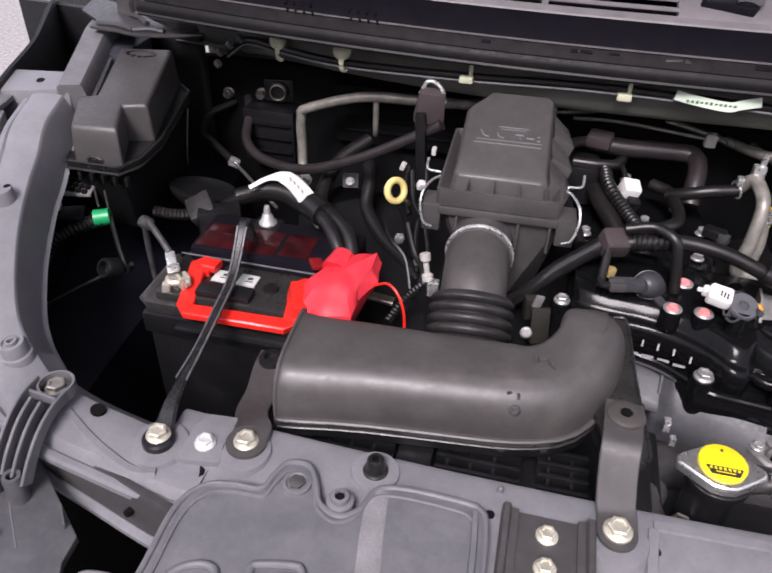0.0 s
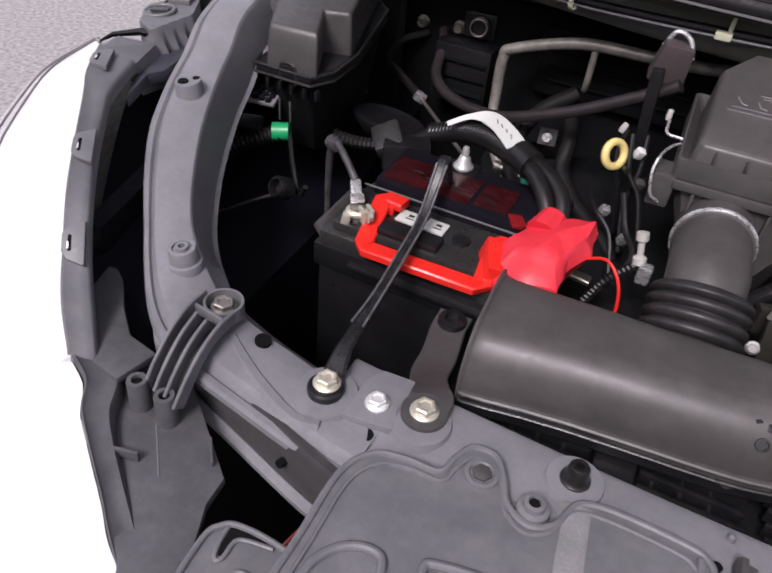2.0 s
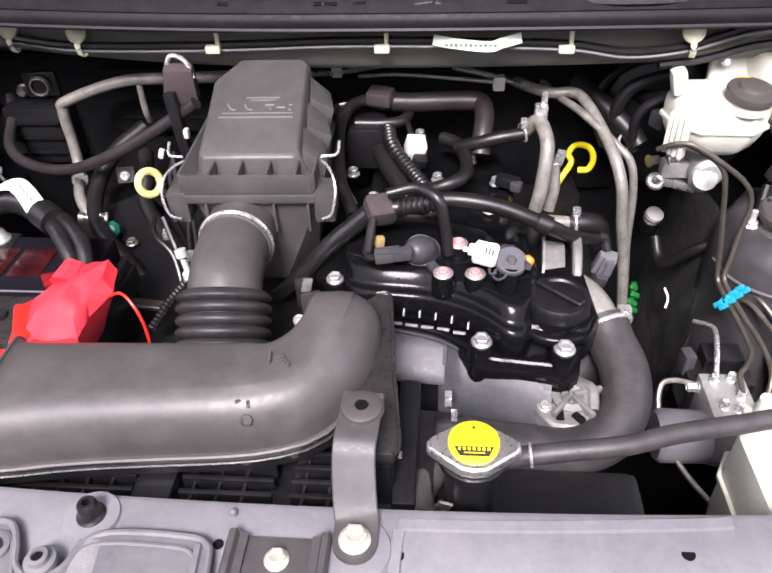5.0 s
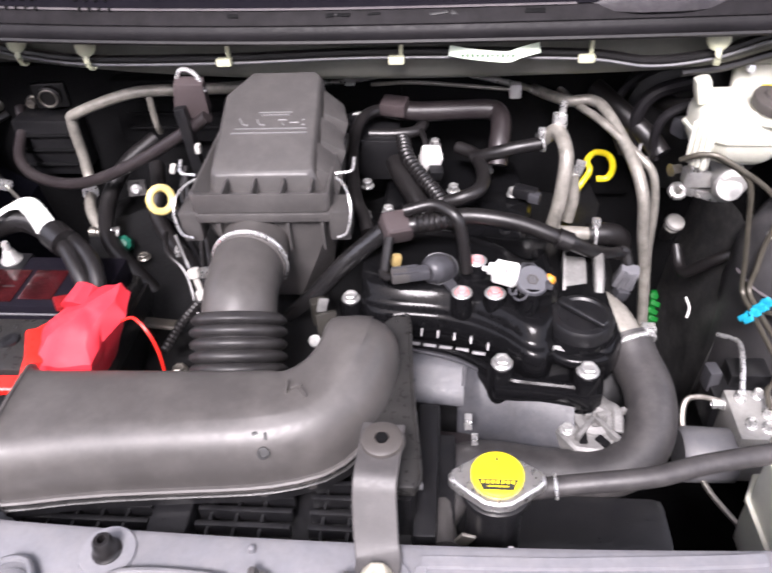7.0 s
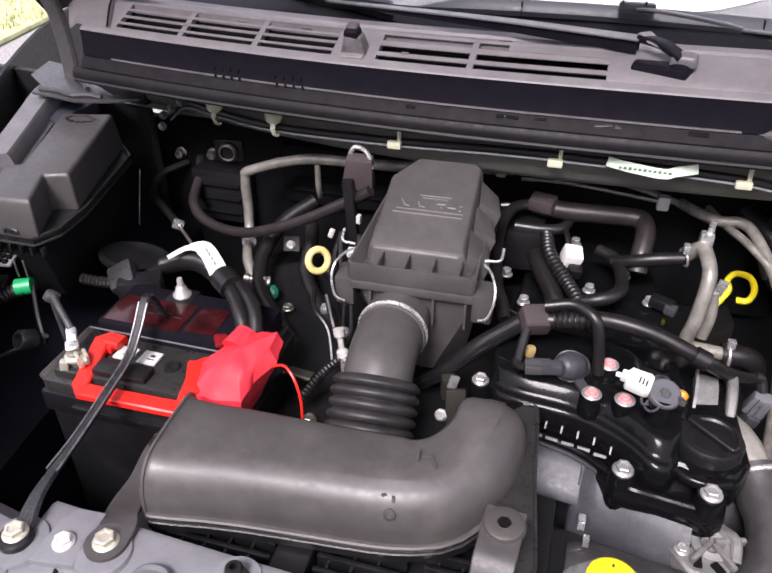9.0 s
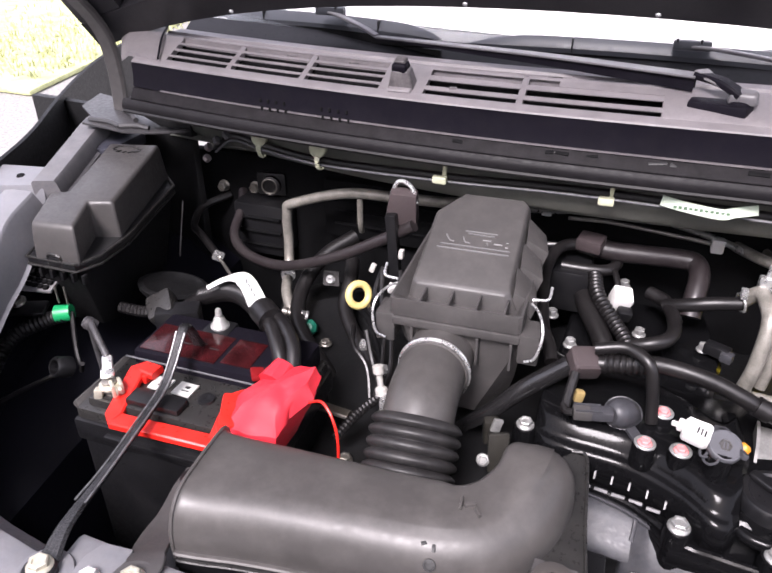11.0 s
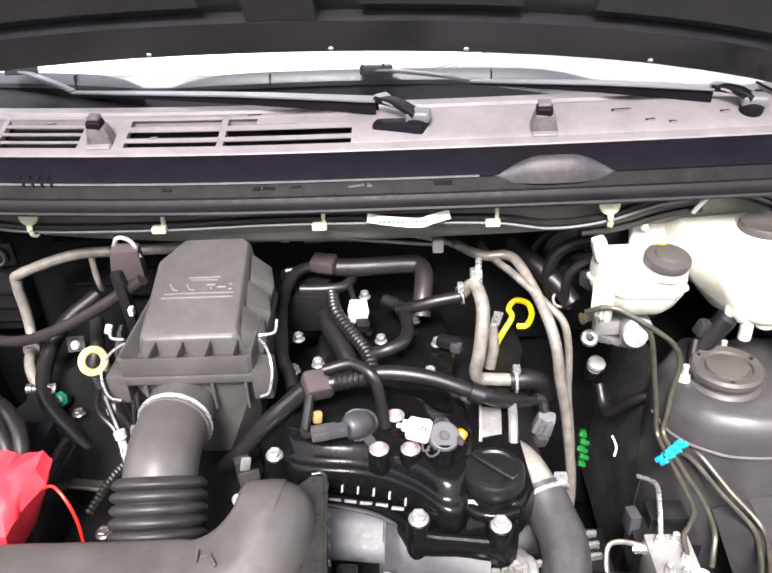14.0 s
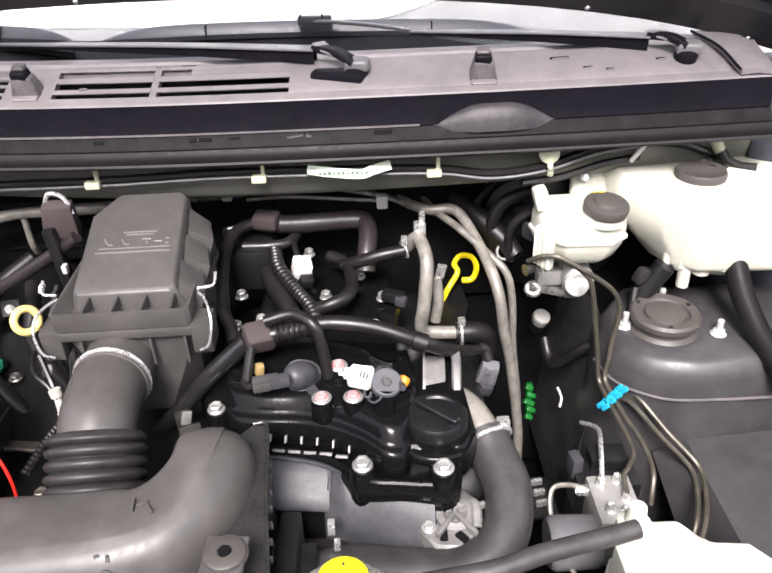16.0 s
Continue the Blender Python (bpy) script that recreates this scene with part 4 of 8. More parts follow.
extra = [(0.50, 0.978, 1.258), (0.55, 0.985, 1.262), (0.60, 0.992, 1.274), (0.65, 1.0, 1.279), (0.70, 1.004, 1.276), (0.76, 1.02, 1.25)]
branch = thing("cable_harness", tube(extra, 0.0055, 8, 6), rubber, "black taped branch cable behind the washer tank", "cable")
part("tie", box((0.645, 0.992, 1.272), (0.006, 0.004, 0.030), 0.0015, (0, 35, 0)), white_plastic, branch, "white cable tie end")
part("second_cable", tube([Vector(p) + Vector((0.0, 0.002, -0.016 - 0.01 * (p[0] - 0.5))) for p in extra[:4]], 0.005, 8, 6), rubber, branch)
hose = thing("washer_hose", tube([(0.757, 1.012, 1.262), (0.765, 1.005, 1.250), (0.778, 0.995, 1.245), (0.795, 0.985, 1.246)], 0.0075, 10, 6), rubber, "short black washer hose with olive stopper", "hose")
part("stopper", tube([(0.742, 1.012, 1.284), (0.749, 1.012, 1.274), (0.757, 1.012, 1.262)], [0.0055, 0.007, 0.0075], 12, 4), clip_mat, hose, "pale olive stopper")
harness = thing("cable_harness", tube(line, 0.0048, 8, 6), rubber, "thin taped cable harness clipped along the firewall", "cable")
part("wire", tube([Vector(p) + Vector((0, -0.004, -0.006)) for p in line], 0.0018, 6, 6), plastic_grey, harness, "pale grey sleeved wire")
for k, (x, y, z) in enumerate(((-0.304, 1.024, 1.262), (-0.199, 0.993, 1.268), (0.528, 0.968, 1.274))):
    c = root("cable_clip", (x, y, z - 0.02), "pale olive nylon cable clip with round head", "clip", "cable clips")
    part("head", lathe([(0.0125, 0), (0.0125, 0.004), (0.009, 0.007), (0.0, 0.008)], (x, y + 0.002, z + 0.010), (70, 0, 0), 20), clip_mat, c)
    part("hook", sweep([(x, y - 0.003, z + 0.006), (x + 0.001, y - 0.008, z - 0.006), (x + 0.002, y - 0.004, z - 0.016), (x + 0.004, y + 0.002, z - 0.016)], flat(0.007, 0.003), 5), clip_mat, c)
for x, y, z in ((-0.022, 0.966, 1.276), (0.179, 0.960, 1.278), (0.389, 0.962, 1.276)):
    c = root("cable_clip", (x, y, z - 0.02), "pale olive nylon cable clip, flat type", "clip", "cable clips")
    part("base", box((x, y, z - 0.008), (0.018, 0.010, 0.009), 0.002), clip_mat, c)
    part("tongue", box((x + 0.005, y + 0.004, z + 0.005), (0.005, 0.006, 0.022), 0.0015), clip_mat, c)
for x, y, z in ((-0.392, 1.050, 1.250), (-0.372, 1.046, 1.262), (-0.412, 1.056, 1.235), (-0.42, 1.06, 1.215)):
    thing("tape_band", tube([(x - 0.0025, y, z - 0.002), (x + 0.0025, y, z + 0.002)], 0.0062, 10, 2), seal_mat if x < -0.4 else plastic_grey, "greyish tape band round the cable", "tape", "tape bands")
# label on the cable
tag = thing("cable_label", sweep([(0.238, 0.957, 1.281), (0.26, 0.954, 1.278), (0.30, 0.953, 1.274), (0.315, 0.954, 1.278), (0.337, 0.957, 1.283)], flat(0.0022, 0.0125, 0.0006), 5), label_green, "pale green folded label taped to the cable", "label")
for k in range(11):
    part("print", box((0.253 + 0.0055 * k, 0.9522, 1.2768 - 0.0001 * k), (0.0036, 0.0006, 0.0026 + 0.0006 * (k % 3)), 0.0001), green_ink, tag)

# ---- headlight, bumper and fender on the battery side ----
light = root("headlight", (-0.5, 0.5, 0.8), "headlight with pale glossy lens and grey clipped housing", "headlight")
inner_edge = [(-0.403, 0.360, 1.100), (-0.429, 0.386, 1.128), (-0.451, 0.417, 1.155), (-0.470, 0.446, 1.181), (-0.494, 0.484, 1.201), (-0.534, 0.540, 1.216), (-0.553, 0.566, 1.224), (-0.582, 0.615, 1.227)]
gap_edge = [(-0.386, 0.368, 1.094), (-0.412, 0.397, 1.122), (-0.432, 0.421, 1.148), (-0.451, 0.448, 1.173), (-0.478, 0.487, 1.194), (-0.510, 0.536, 1.208), (-0.524, 0.562, 1.216), (-0.546, 0.620, 1.220)]
outer_edge = [(-0.56, 0.23, 0.95), (-0.60, 0.29, 0.985), (-0.635, 0.35, 1.02), (-0.655, 0.41, 1.05), (-0.675, 0.475, 1.09), (-0.677, 0.545, 1.135), (-0.662, 0.600, 1.175), (-0.618, 0.650, 1.214)]
a_line, b_line = spline(inner_edge, 6), spline(outer_edge, 6)
rows = []
for i, (p, q) in enumerate(zip(a_line, b_line)):
    bulge = Vector((-0.012, -0.018, 0.018)) * min(1.0, (p - q).length / 0.2, 0.1 + i / 12)
    rows.append([p.lerp(q, k / 8) + bulge * math.sin(math.pi * k / 8) for k in range(9)] + [p.lerp(q, k / 8) + bulge * math.sin(math.pi * k / 8) + Vector((0.01, 0.01, -0.012)) for k in reversed(range(9))])
# clear lens given a whitish base: the sky's glare is painted in
part("lens", fixed(skin(bmesh.new(), rows)), lens_mat, light, "pale glossy lens")
rows = []
for p, q in zip(a_line, spline(gap_edge, 6)):
    d = Vector((q.x - p.x, q.y - p.y, 0)).normalized()
    rows.append([p + v for v in (Vector((0, 0, -0.014)), -d * 0.003 + Vector((0, 0, -0.003)), -d * 0.002 + Vector((0, 0, 0.002)), Vector((0, 0, 0.0035)))] + [p.lerp(q, f) + Vector((0, 0, z)) for f, z in ((0.25, 0.002), (0.6, 0.0015), (0.93, 0.001))] + [q + d * u + Vector((0, 0, z)) for u, z in ((0.0, 0.0), (0.0015, -0.003), (0.002, -0.011), (-0.004, -0.013))])
part("housing_rim", fixed(skin(bmesh.new(), rows)), plastic_grey, light, "grey plastic housing rim", sharp=50)
part("outer_rim", tube(outer_edge, 0.004, 8, 5), plastic_grey, light)
for k in (3.1, 3.8):
    line = [p.lerp(q, k / 8) + Vector((-0.012, -0.018, 0.018)) * min(1.0, (p - q).length / 0.2, 0.1 + i / 12) * math.sin(math.pi * k / 8) for i, (p, q) in enumerate(zip(a_line, b_line))]
    part("lens_seam", tube(line[3:], 0.0016, 6, straight=True), seal_mat, light, "grey seam inside the lens edge")
for t in (0.30, 0.59, 0.94):
    i = int(t * (len(a_line) - 1))
    p, d = a_line[i], (a_line[i] - a_line[i - 1]).normalized()
    m = Matrix.Translation(p + Vector((0.006, 0.001, 0.003))) @ Matrix.Rotation(math.atan2(d.y, d.x), 4, "Z") @ Matrix.Rotation(-math.asin(d.z), 4, "Y")
    clip = part("lens_clip", moved(prism([(-0.020, -0.011), (-0.014, 0.003), (-0.007, 0.0075), (0.008, 0.0075), (0.014, 0.004), (0.019, -0.011)], -0.004, 0.0012, 0.0012), m), plastic_grey, light)
    part("slot", moved(box((0.0, 0.001, 0.0008), (0.014, 0.0028, 0.002), 0.0004), m), void, clip)
    part("spring", moved(box((-0.002, 0.002, 0.0014), (0.006, 0.0016, 0.002), 0.0006), m), zinc_white, clip)
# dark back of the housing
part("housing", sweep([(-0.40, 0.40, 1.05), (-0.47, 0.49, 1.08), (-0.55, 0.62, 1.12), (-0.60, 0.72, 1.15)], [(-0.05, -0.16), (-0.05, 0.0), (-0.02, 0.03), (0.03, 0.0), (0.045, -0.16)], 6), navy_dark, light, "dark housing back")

top_edge = [(-0.408, 0.362, 1.092), (-0.382, 0.348, 1.088), (-0.364, 0.326, 1.085), (-0.338, 0.306, 1.081), (-0.303, 0.280, 1.074), (-0.268, 0.254, 1.067), (-0.18, 0.215, 1.055), (-0.04, 0.18, 1.045), (0.15, 0.17, 1.04), (0.34, 0.18, 1.045), (0.48, 0.215, 1.055), (0.57, 0.258, 1.066), (0.66, 0.322, 1.08), (0.712, 0.366, 1.088)]
rows = []
for p in spline(top_edge, 5):
    o = (Vector((p.x, p.y, 0)) - Vector((0.15, 0.75, 0))).normalized()
    rows.append([p + o * u + Vector((0, 0, v)) for u, v in ((0.0, 0.0), (0.012, 0.001), (0.06, -0.012), (0.11, -0.04), (0.15, -0.10), (0.17, -0.22), (0.16, -0.5), (0.12, -0.75), (0.10, -0.75), (0.13, -0.4), (0.12, -0.15), (0.05, -0.03))])
bumper = thing("front_bumper", fixed(skin(bmesh.new(), rows)), paint_white, "white painted front bumper below the headlights", "bumper", kind="structure")


def fender_section(s):
    return [(s * u, v) for u, v in ((-0.06, -0.9), (-0.055, -0.2), (-0.035, -0.02), (0.0, 0.012), (0.03, 0.012), (0.05, 0.0), (0.05, -0.012), (0.0, -0.005), (-0.03, -0.9))]


edge_line = [(-0.606, 0.70, 1.218), (-0.618, 0.78, 1.235), (-0.632, 0.85, 1.250), (-0.660, 0.96, 1.262), (-0.722, 1.10, 1.275), (-0.768, 1.22, 1.285), (-0.80, 1.32, 1.290), (-0.835, 1.46, 1.294), (-0.86, 1.60, 1.296)]
# fender's inner side in near-black: the gutter's shade is in the colour
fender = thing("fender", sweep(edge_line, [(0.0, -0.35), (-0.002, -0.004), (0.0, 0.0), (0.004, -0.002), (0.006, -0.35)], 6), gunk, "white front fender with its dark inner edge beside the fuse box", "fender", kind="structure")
part("outer_skin", sweep(edge_line, [(-0.034, -0.55), (-0.024, -0.22), (-0.014, -0.06), (-0.008, -0.018), (-0.004, -0.005), (-0.0035, -0.008), (-0.010, -0.06), (-0.028, -0.55)], 6), paint_white, fender, "white outer skin")
thing("fender", sweep([(0.92, 0.45, 1.12), (0.98, 0.70, 1.19), (1.02, 1.0, 1.26), (1.04, 1.25, 1.32)], fender_section(-1), 6), car_paint, "dark front fender beside the washer tank", "fender", kind="structure")
ledge = root("wing_ledge", (-0.58, 0.95, 1.2), "grey primed wing ledge behind the rail step", "car panel", kind="structure")
part("step_block", soften(fixed(skin(bmesh.new(), [[Vector(p) for p in r] for r in (((-0.625, 0.815, 1.19), (-0.525, 0.83, 1.20), (-0.525, 0.835, 1.246), (-0.62, 0.82, 1.238)), ((-0.645, 0.875, 1.20), (-0.535, 0.885, 1.21), (-0.535, 0.885, 1.25), (-0.64, 0.88, 1.245)))])), 0.004), paint_grey, ledge)
part("top_plate", sweep([(-0.523, 0.835, 1.250), (-0.546, 0.90, 1.256), (-0.572, 0.97, 1.262), (-0.594, 1.03, 1.267), (-0.61, 1.10, 1.270)], lambda t: [(u * (1.0 + 0.1 * t), v) for u, v in ((-0.018, -0.06), (-0.017, -0.002), (-0.014, 0.001), (0.013, 0.001), (0.016, -0.003), (0.020, -0.022), (0.024, -0.024), (0.024, -0.07), (0.0, -0.05))], 6), ledge_paint, ledge)
part("hole", lathe([(0.006, 0), (0.005, 0.0018), (0, 0.001)], (-0.578, 0.852, 1.2445), (6, 0, 0), 14), void, ledge)
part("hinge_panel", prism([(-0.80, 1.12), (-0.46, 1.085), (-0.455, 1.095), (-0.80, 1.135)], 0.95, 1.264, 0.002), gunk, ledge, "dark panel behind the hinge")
part("corner_sheet", prism([(-0.583, 0.990), (-0.545, 0.985), (-0.500, 0.975), (-0.455, 0.985), (-0.414, 1.005), (-0.412, 1.012), (-0.46, 1.012), (-0.505, 1.040), (-0.60, 1.11), (-0.66, 1.13), (-0.64, 1.06), (-0.59, 1.02)], 1.273, 1.277, 0.001), tower_paint, ledge, "scuffed folded corner sheet")
for a_, b_ in (((-0.575, 1.0, 1.279), (-0.51, 0.985, 1.280)), ((-0.51, 0.985, 1.280), (-0.465, 0.992, 1.279)), ((-0.55, 1.05, 1.280), (-0.50, 1.01, 1.282))):
    part("sheet_fold", tube([a_, tuple((u + v) / 2 + 0.002 for u, v in zip(a_, b_)), b_], 0.004, 8, 5), tower_paint, ledge)
def block_ring(z, grow):
    """Outline of the ribbed block at one height; its near side is fluted."""
    near = Vector((-0.571, 0.676, 0)), Vector((-0.566, 0.742, 0))
    pts = []
    for k in range(9):
        p = near[0].lerp(near[1], k / 8)
        pts.append(p + Vector((0.005 * grow + (0.0055 * grow if k % 2 else -0.001), 0, z)))
    return pts + [Vector((-0.590, 0.785, z)), Vector((-0.612, 0.776, z)), Vector((-0.624, 0.735, z)), Vector((-0.598, 0.690, z))]


block = part("fender_block", fixed(skin(bmesh.new(), [block_ring(1.185, 1.6), block_ring(1.205, 1.3), block_ring(1.224, 0.4), block_ring(1.228, 0.0)])), plastic_grey, fender, "ribbed grey plastic fender end block", sharp=40)
part("block_ring", ring((-0.600, 0.726, 1.2285), 0.0165, 0.0024, (4, -4, 0)), plastic_grey, block)
part("block_badge", box((-0.600, 0.727, 1.2295), (0.020, 0.007, 0.003), 0.001, (4, -4, 20)), plastic_box, block)
part("block_well", lathe([(0.013, 0), (0.0125, 0.0012), (0, 0.0012)], (-0.600, 0.726, 1.2278), (4, -4, 0), 20), plastic_dark, block)
lip = part("fender_lip", prism([(-0.592, 0.775), (-0.585, 0.760), (-0.606, 0.752), (-0.626, 0.762), (-0.640, 0.815), (-0.660, 0.868), (-0.640, 0.872), (-0.614, 0.866), (-0.600, 0.815)], 1.226, 1.2335, 0.002), ledge_paint, block, "pale grey fender lip")
for x, y in ((-0.612, 0.776), (-0.634, 0.846)):
    part("screw", lathe([(0.0055, 0), (0.005, 0.002), (0.002, 0.0025), (0, 0.0012)], (x, y, 1.2333), (0, 0, 0), 14), gunk, lip)
part("seal_strip", fixed(skin(bmesh.new(), [[Vector((x, y, z)) + Vector(o) * w for o in ((-0.3, 0.9, 0), (0, 0, 0.4), (0.3, -0.9, 0), (0, 0, -1))] for x, y, z, w in ((-0.612, 0.643, 1.217, 0.002), (-0.610, 0.660, 1.220, 0.004), (-0.592, 0.683, 1.221, 0.006), (-0.571, 0.691, 1.221, 0.011))])), rubber, block, "black rubber seal wedge")
part("end_cap", fixed(skin(bmesh.new(), [[Vector(p) for p in r] for r in (((-0.606, 0.640, 1.215), (-0.580, 0.614, 1.2275), (-0.549, 0.624, 1.2135), (-0.545, 0.625, 1.18)), ((-0.606, 0.664, 1.217), (-0.590, 0.650, 1.224), (-0.564, 0.674, 1.215), (-0.553, 0.68, 1.17)))])), plastic_grey, block)
part("wedge_web", prism([(-0.522, 0.579), (-0.541, 0.632), (-0.533, 0.649), (-0.548, 0.726), (-0.556, 0.728), (-0.564, 0.660), (-0.545, 0.613)], 1.190, 1.203, 0.002), paint_dark, block, "dark wedge below the block")
# splash tray between headlight and crossmember
tray = root("bumper_bracket", (-0.31, 0.32, 1.0), "grey plastic bumper bracket tray with hollow posts", "bracket")
part("plate", prism([(-0.395, 0.37), (-0.366, 0.412), (-0.318, 0.402), (-0.278, 0.369), (-0.241, 0.339), (-0.239, 0.315), (-0.212, 0.25), (-0.225, 0.20), (-0.262, 0.25), (-0.318, 0.293), (-0.362, 0.33)], 1.066, 1.075, 0.002), tray_mat, tray)
lens_side = [(-0.405, 0.362, 1.099), (-0.380, 0.349, 1.093), (-0.364, 0.328, 1.090), (-0.339, 0.308, 1.087), (-0.304, 0.282, 1.080), (-0.271, 0.256, 1.073), (-0.200, 0.21, 1.060)]
step_side = [(-0.388, 0.374, 1.096), (-0.363, 0.366, 1.090), (-0.346, 0.338, 1.088), (-0.322, 0.316, 1.084), (-0.290, 0.291, 1.079), (-0.255, 0.266, 1.072), (-0.185, 0.222, 1.060)]
rows = []
for p, q in zip(spline(lens_side, 6), spline(step_side, 6)):
    d = Vector((q.x - p.x, q.y - p.y, 0)).normalized()
    rows.append([p + Vector((0, 0, -0.03)), p + Vector((0, 0, 0.001)), p.lerp(q, 0.08) + Vector((0, 0, 0.003)), p.lerp(q, 0.2) + Vector((0, 0, 0.0005)), p.lerp(q, 0.7), q + Vector((0, 0, 0.0005)), q + d * 0.0025 + Vector((0, 0, -0.003)), q + d * 0.0035 + Vector((0, 0, -0.022)), q + Vector((0, 0, -0.03))])
part("side_wall", fixed(skin(bmesh.new(), rows)), tray_mat, tray, sharp=50)
part("shelf", prism([(-0.500, 0.484), (-0.469, 0.465), (-0.452, 0.466), (-0.436, 0.456), (-0.410, 0.428), (-0.383, 0.405), (-0.350, 0.399), (-0.358, 0.361), (-0.390, 0.366), (-0.43, 0.405), (-0.46, 0.435)], 1.088, 1.096, 0.003), tray_mat, tray, "slate shelf between headlight and rail")

part("scuff", box((-0.300, 0.336, 1.0752), (0.0012, 0.052, 0.0008), 0.0002, (0, 0, 42)), plastic_grey, tray, "long pale scratch")
part("rib", box((-0.314, 0.318, 1.080), (0.022, 0.003, 0.010), 0.001, (0, 0, 14)), tray_mat, tray)
part("rib", box((-0.262, 0.352, 1.078), (0.002, 0.024, 0.006), 0.0006, (0, 0, 40)), tray_mat, tray)
for x, y in ((-0.338, 0.363), (-0.310, 0.361)):
    part("post", lathe([(0.0092, 1.07), (0.0085, 1.103), (0.0078, 1.105), (0.0046, 1.105), (0.0042, 1.08), (0, 1.08)], (x, y, 0), seg=20), tray_mat, tray)
    part("bore", lathe([(0.0044, 1.08), (0.0044, 1.102), (0, 1.102)], (x, y, 0), seg=14), void, tray)
arm = root("support_stay", (-0.325, 0.41, 1.1), "ribbed grey plastic stay bolted to the rail", "bracket")
line = [(-0.315, 0.440, 1.135), (-0.3145, 0.418, 1.136), (-0.314, 0.398, 1.130), (-0.3145, 0.380, 1.116), (-0.316, 0.366, 1.098)]
for k in (-1.5, -0.5, 0.5, 1.5):
    part("rib", sweep([Vector(p) + Vector((0.0105 * k, -0.002 * k, -0.003 * max(0, k))) for p in line[1 if abs(k) < 1 else 0:]], flat(0.003, 0.013, 0.0008), 5), plastic_grey, arm)
part("web", sweep([Vector(p) - Vector((0, 0, 0.008)) for p in line], flat(0.032, 0.003, 0.001), 5), plastic_dark, arm)
part("cross_rib", box((-0.3145, 0.4255, 1.134), (0.031, 0.0025, 0.010), 0.0008, (0, 0, -8)), plastic_grey, arm)
part("eye", lathe([(0.0165, 0), (0.0165, 0.013), (0.0145, 0.013), (0.0142, 0.004), (0, 0.004)], (-0.313, 0.443, 1.124), seg=28), plastic_grey, arm)
part("bolt", hexbolt((-0.313, 0.443, 1.129), 0.0115), steel, arm, "dull steel bolt")

# lower cover corner with a dark clip
corner = root("grille_corner", (-0.19, 0.28, 1.0), "grey plastic grille corner with dark forked slot", "bracket")
edge_pts = [(-0.218, 0.20), (-0.221, 0.248), (-0.224, 0.273), (-0.225, 0.297), (-0.220, 0.306), (-0.213, 0.311), (-0.196, 0.313), (-0.174, 0.312), (-0.165, 0.310)]
part("plate", prism(edge_pts + [(-0.158, 0.20)], 1.05, 1.079, 0.003), plastic_grey, corner)
part("rim", tube([(x + 0.002, y - 0.002, 1.080) for x, y in edge_pts], 0.0024, 8, 5), plastic_grey, corner)
part("slot_rim", tube([(-0.213, 0.306, 1.080), (-0.212, 0.296, 1.080), (-0.2095, 0.286, 1.080), (-0.206, 0.282, 1.080), (-0.203, 0.286, 1.080), (-0.203, 0.298, 1.080), (-0.197, 0.303, 1.080), (-0.177, 0.3065, 1.080)], 0.0018, 8, 5), plastic_grey, corner)
part("slot", prism([(-0.2125, 0.309), (-0.2105, 0.296), (-0.208, 0.286), (-0.205, 0.286), (-0.2055, 0.300), (-0.199, 0.305), (-0.178, 0.3085), (-0.178, 0.3105), (-0.20, 0.3095)], 1.0785, 1.0798, 0.0), void, corner, "dark forked slot")
part("boss", ring((-0.184, 0.275, 1.080), 0.0085, 0.0016, seg=24, thin=8), plastic_grey, corner)
part("boss_core", lathe([(0.0055, 1.078), (0.005, 1.081), (0, 1.0812)], (-0.184, 0.275, 0), seg=18), plastic_grey, corner)
thing("red_tube", tube([(-0.20, 0.34, 0.99), (-0.175, 0.36, 1.035), (-0.15, 0.37, 1.05)], 0.006, 8), red_gloss, "thin red plastic tube below the cover", "tube")

# ---- fuse box ----
fuse = root("fuse_box", (-0.46, 0.87, 1.10), "black moulded fuse box with stepped lid", "fuse box")
lid_line = [(-0.468, 0.748), (-0.410, 0.753), (-0.438, 0.815), (-0.408, 0.824), (-0.466, 1.008), (-0.540, 0.992), (-0.484, 0.834), (-0.504, 0.822)]
case_line = [(-0.484, 0.746), (-0.414, 0.746), (-0.400, 0.775), (-0.402, 0.830), (-0.440, 0.990), (-0.470, 1.018), (-0.546, 0.998), (-0.508, 0.820)]


def shrunk(outline, f, z, slope=0.0):
    cx, cy = sum(p[0] for p in outline) / len(outline), sum(p[1] for p in outline) / len(outline)
    return [Vector((cx + (x - cx) * f, cy + (y - cy) * f, z + slope * (y - 0.76))) for x, y in outline]


# lower case in near-black: shade below the lid is painted in
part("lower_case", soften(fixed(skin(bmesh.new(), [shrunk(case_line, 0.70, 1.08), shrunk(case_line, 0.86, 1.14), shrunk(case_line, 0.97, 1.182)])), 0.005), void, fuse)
part("skirt", soften(fixed(skin(bmesh.new(), [shrunk(case_line, 1.0, 1.181), shrunk(case_line, 1.02, 1.185), shrunk(case_line, 1.02, 1.191), shrunk(case_line, 0.97, 1.194)])), 0.0015), plastic_dark, fuse)
part("lid", soften(fixed(skin(bmesh.new(), [shrunk(lid_line, 1.07, 1.190), shrunk(lid_line, 1.045, 1.215), shrunk(lid_line, 1.015, 1.234, 0.036), shrunk(lid_line, 0.985, 1.2405, 0.036)])), 0.0045, 3), plastic_box, fuse)
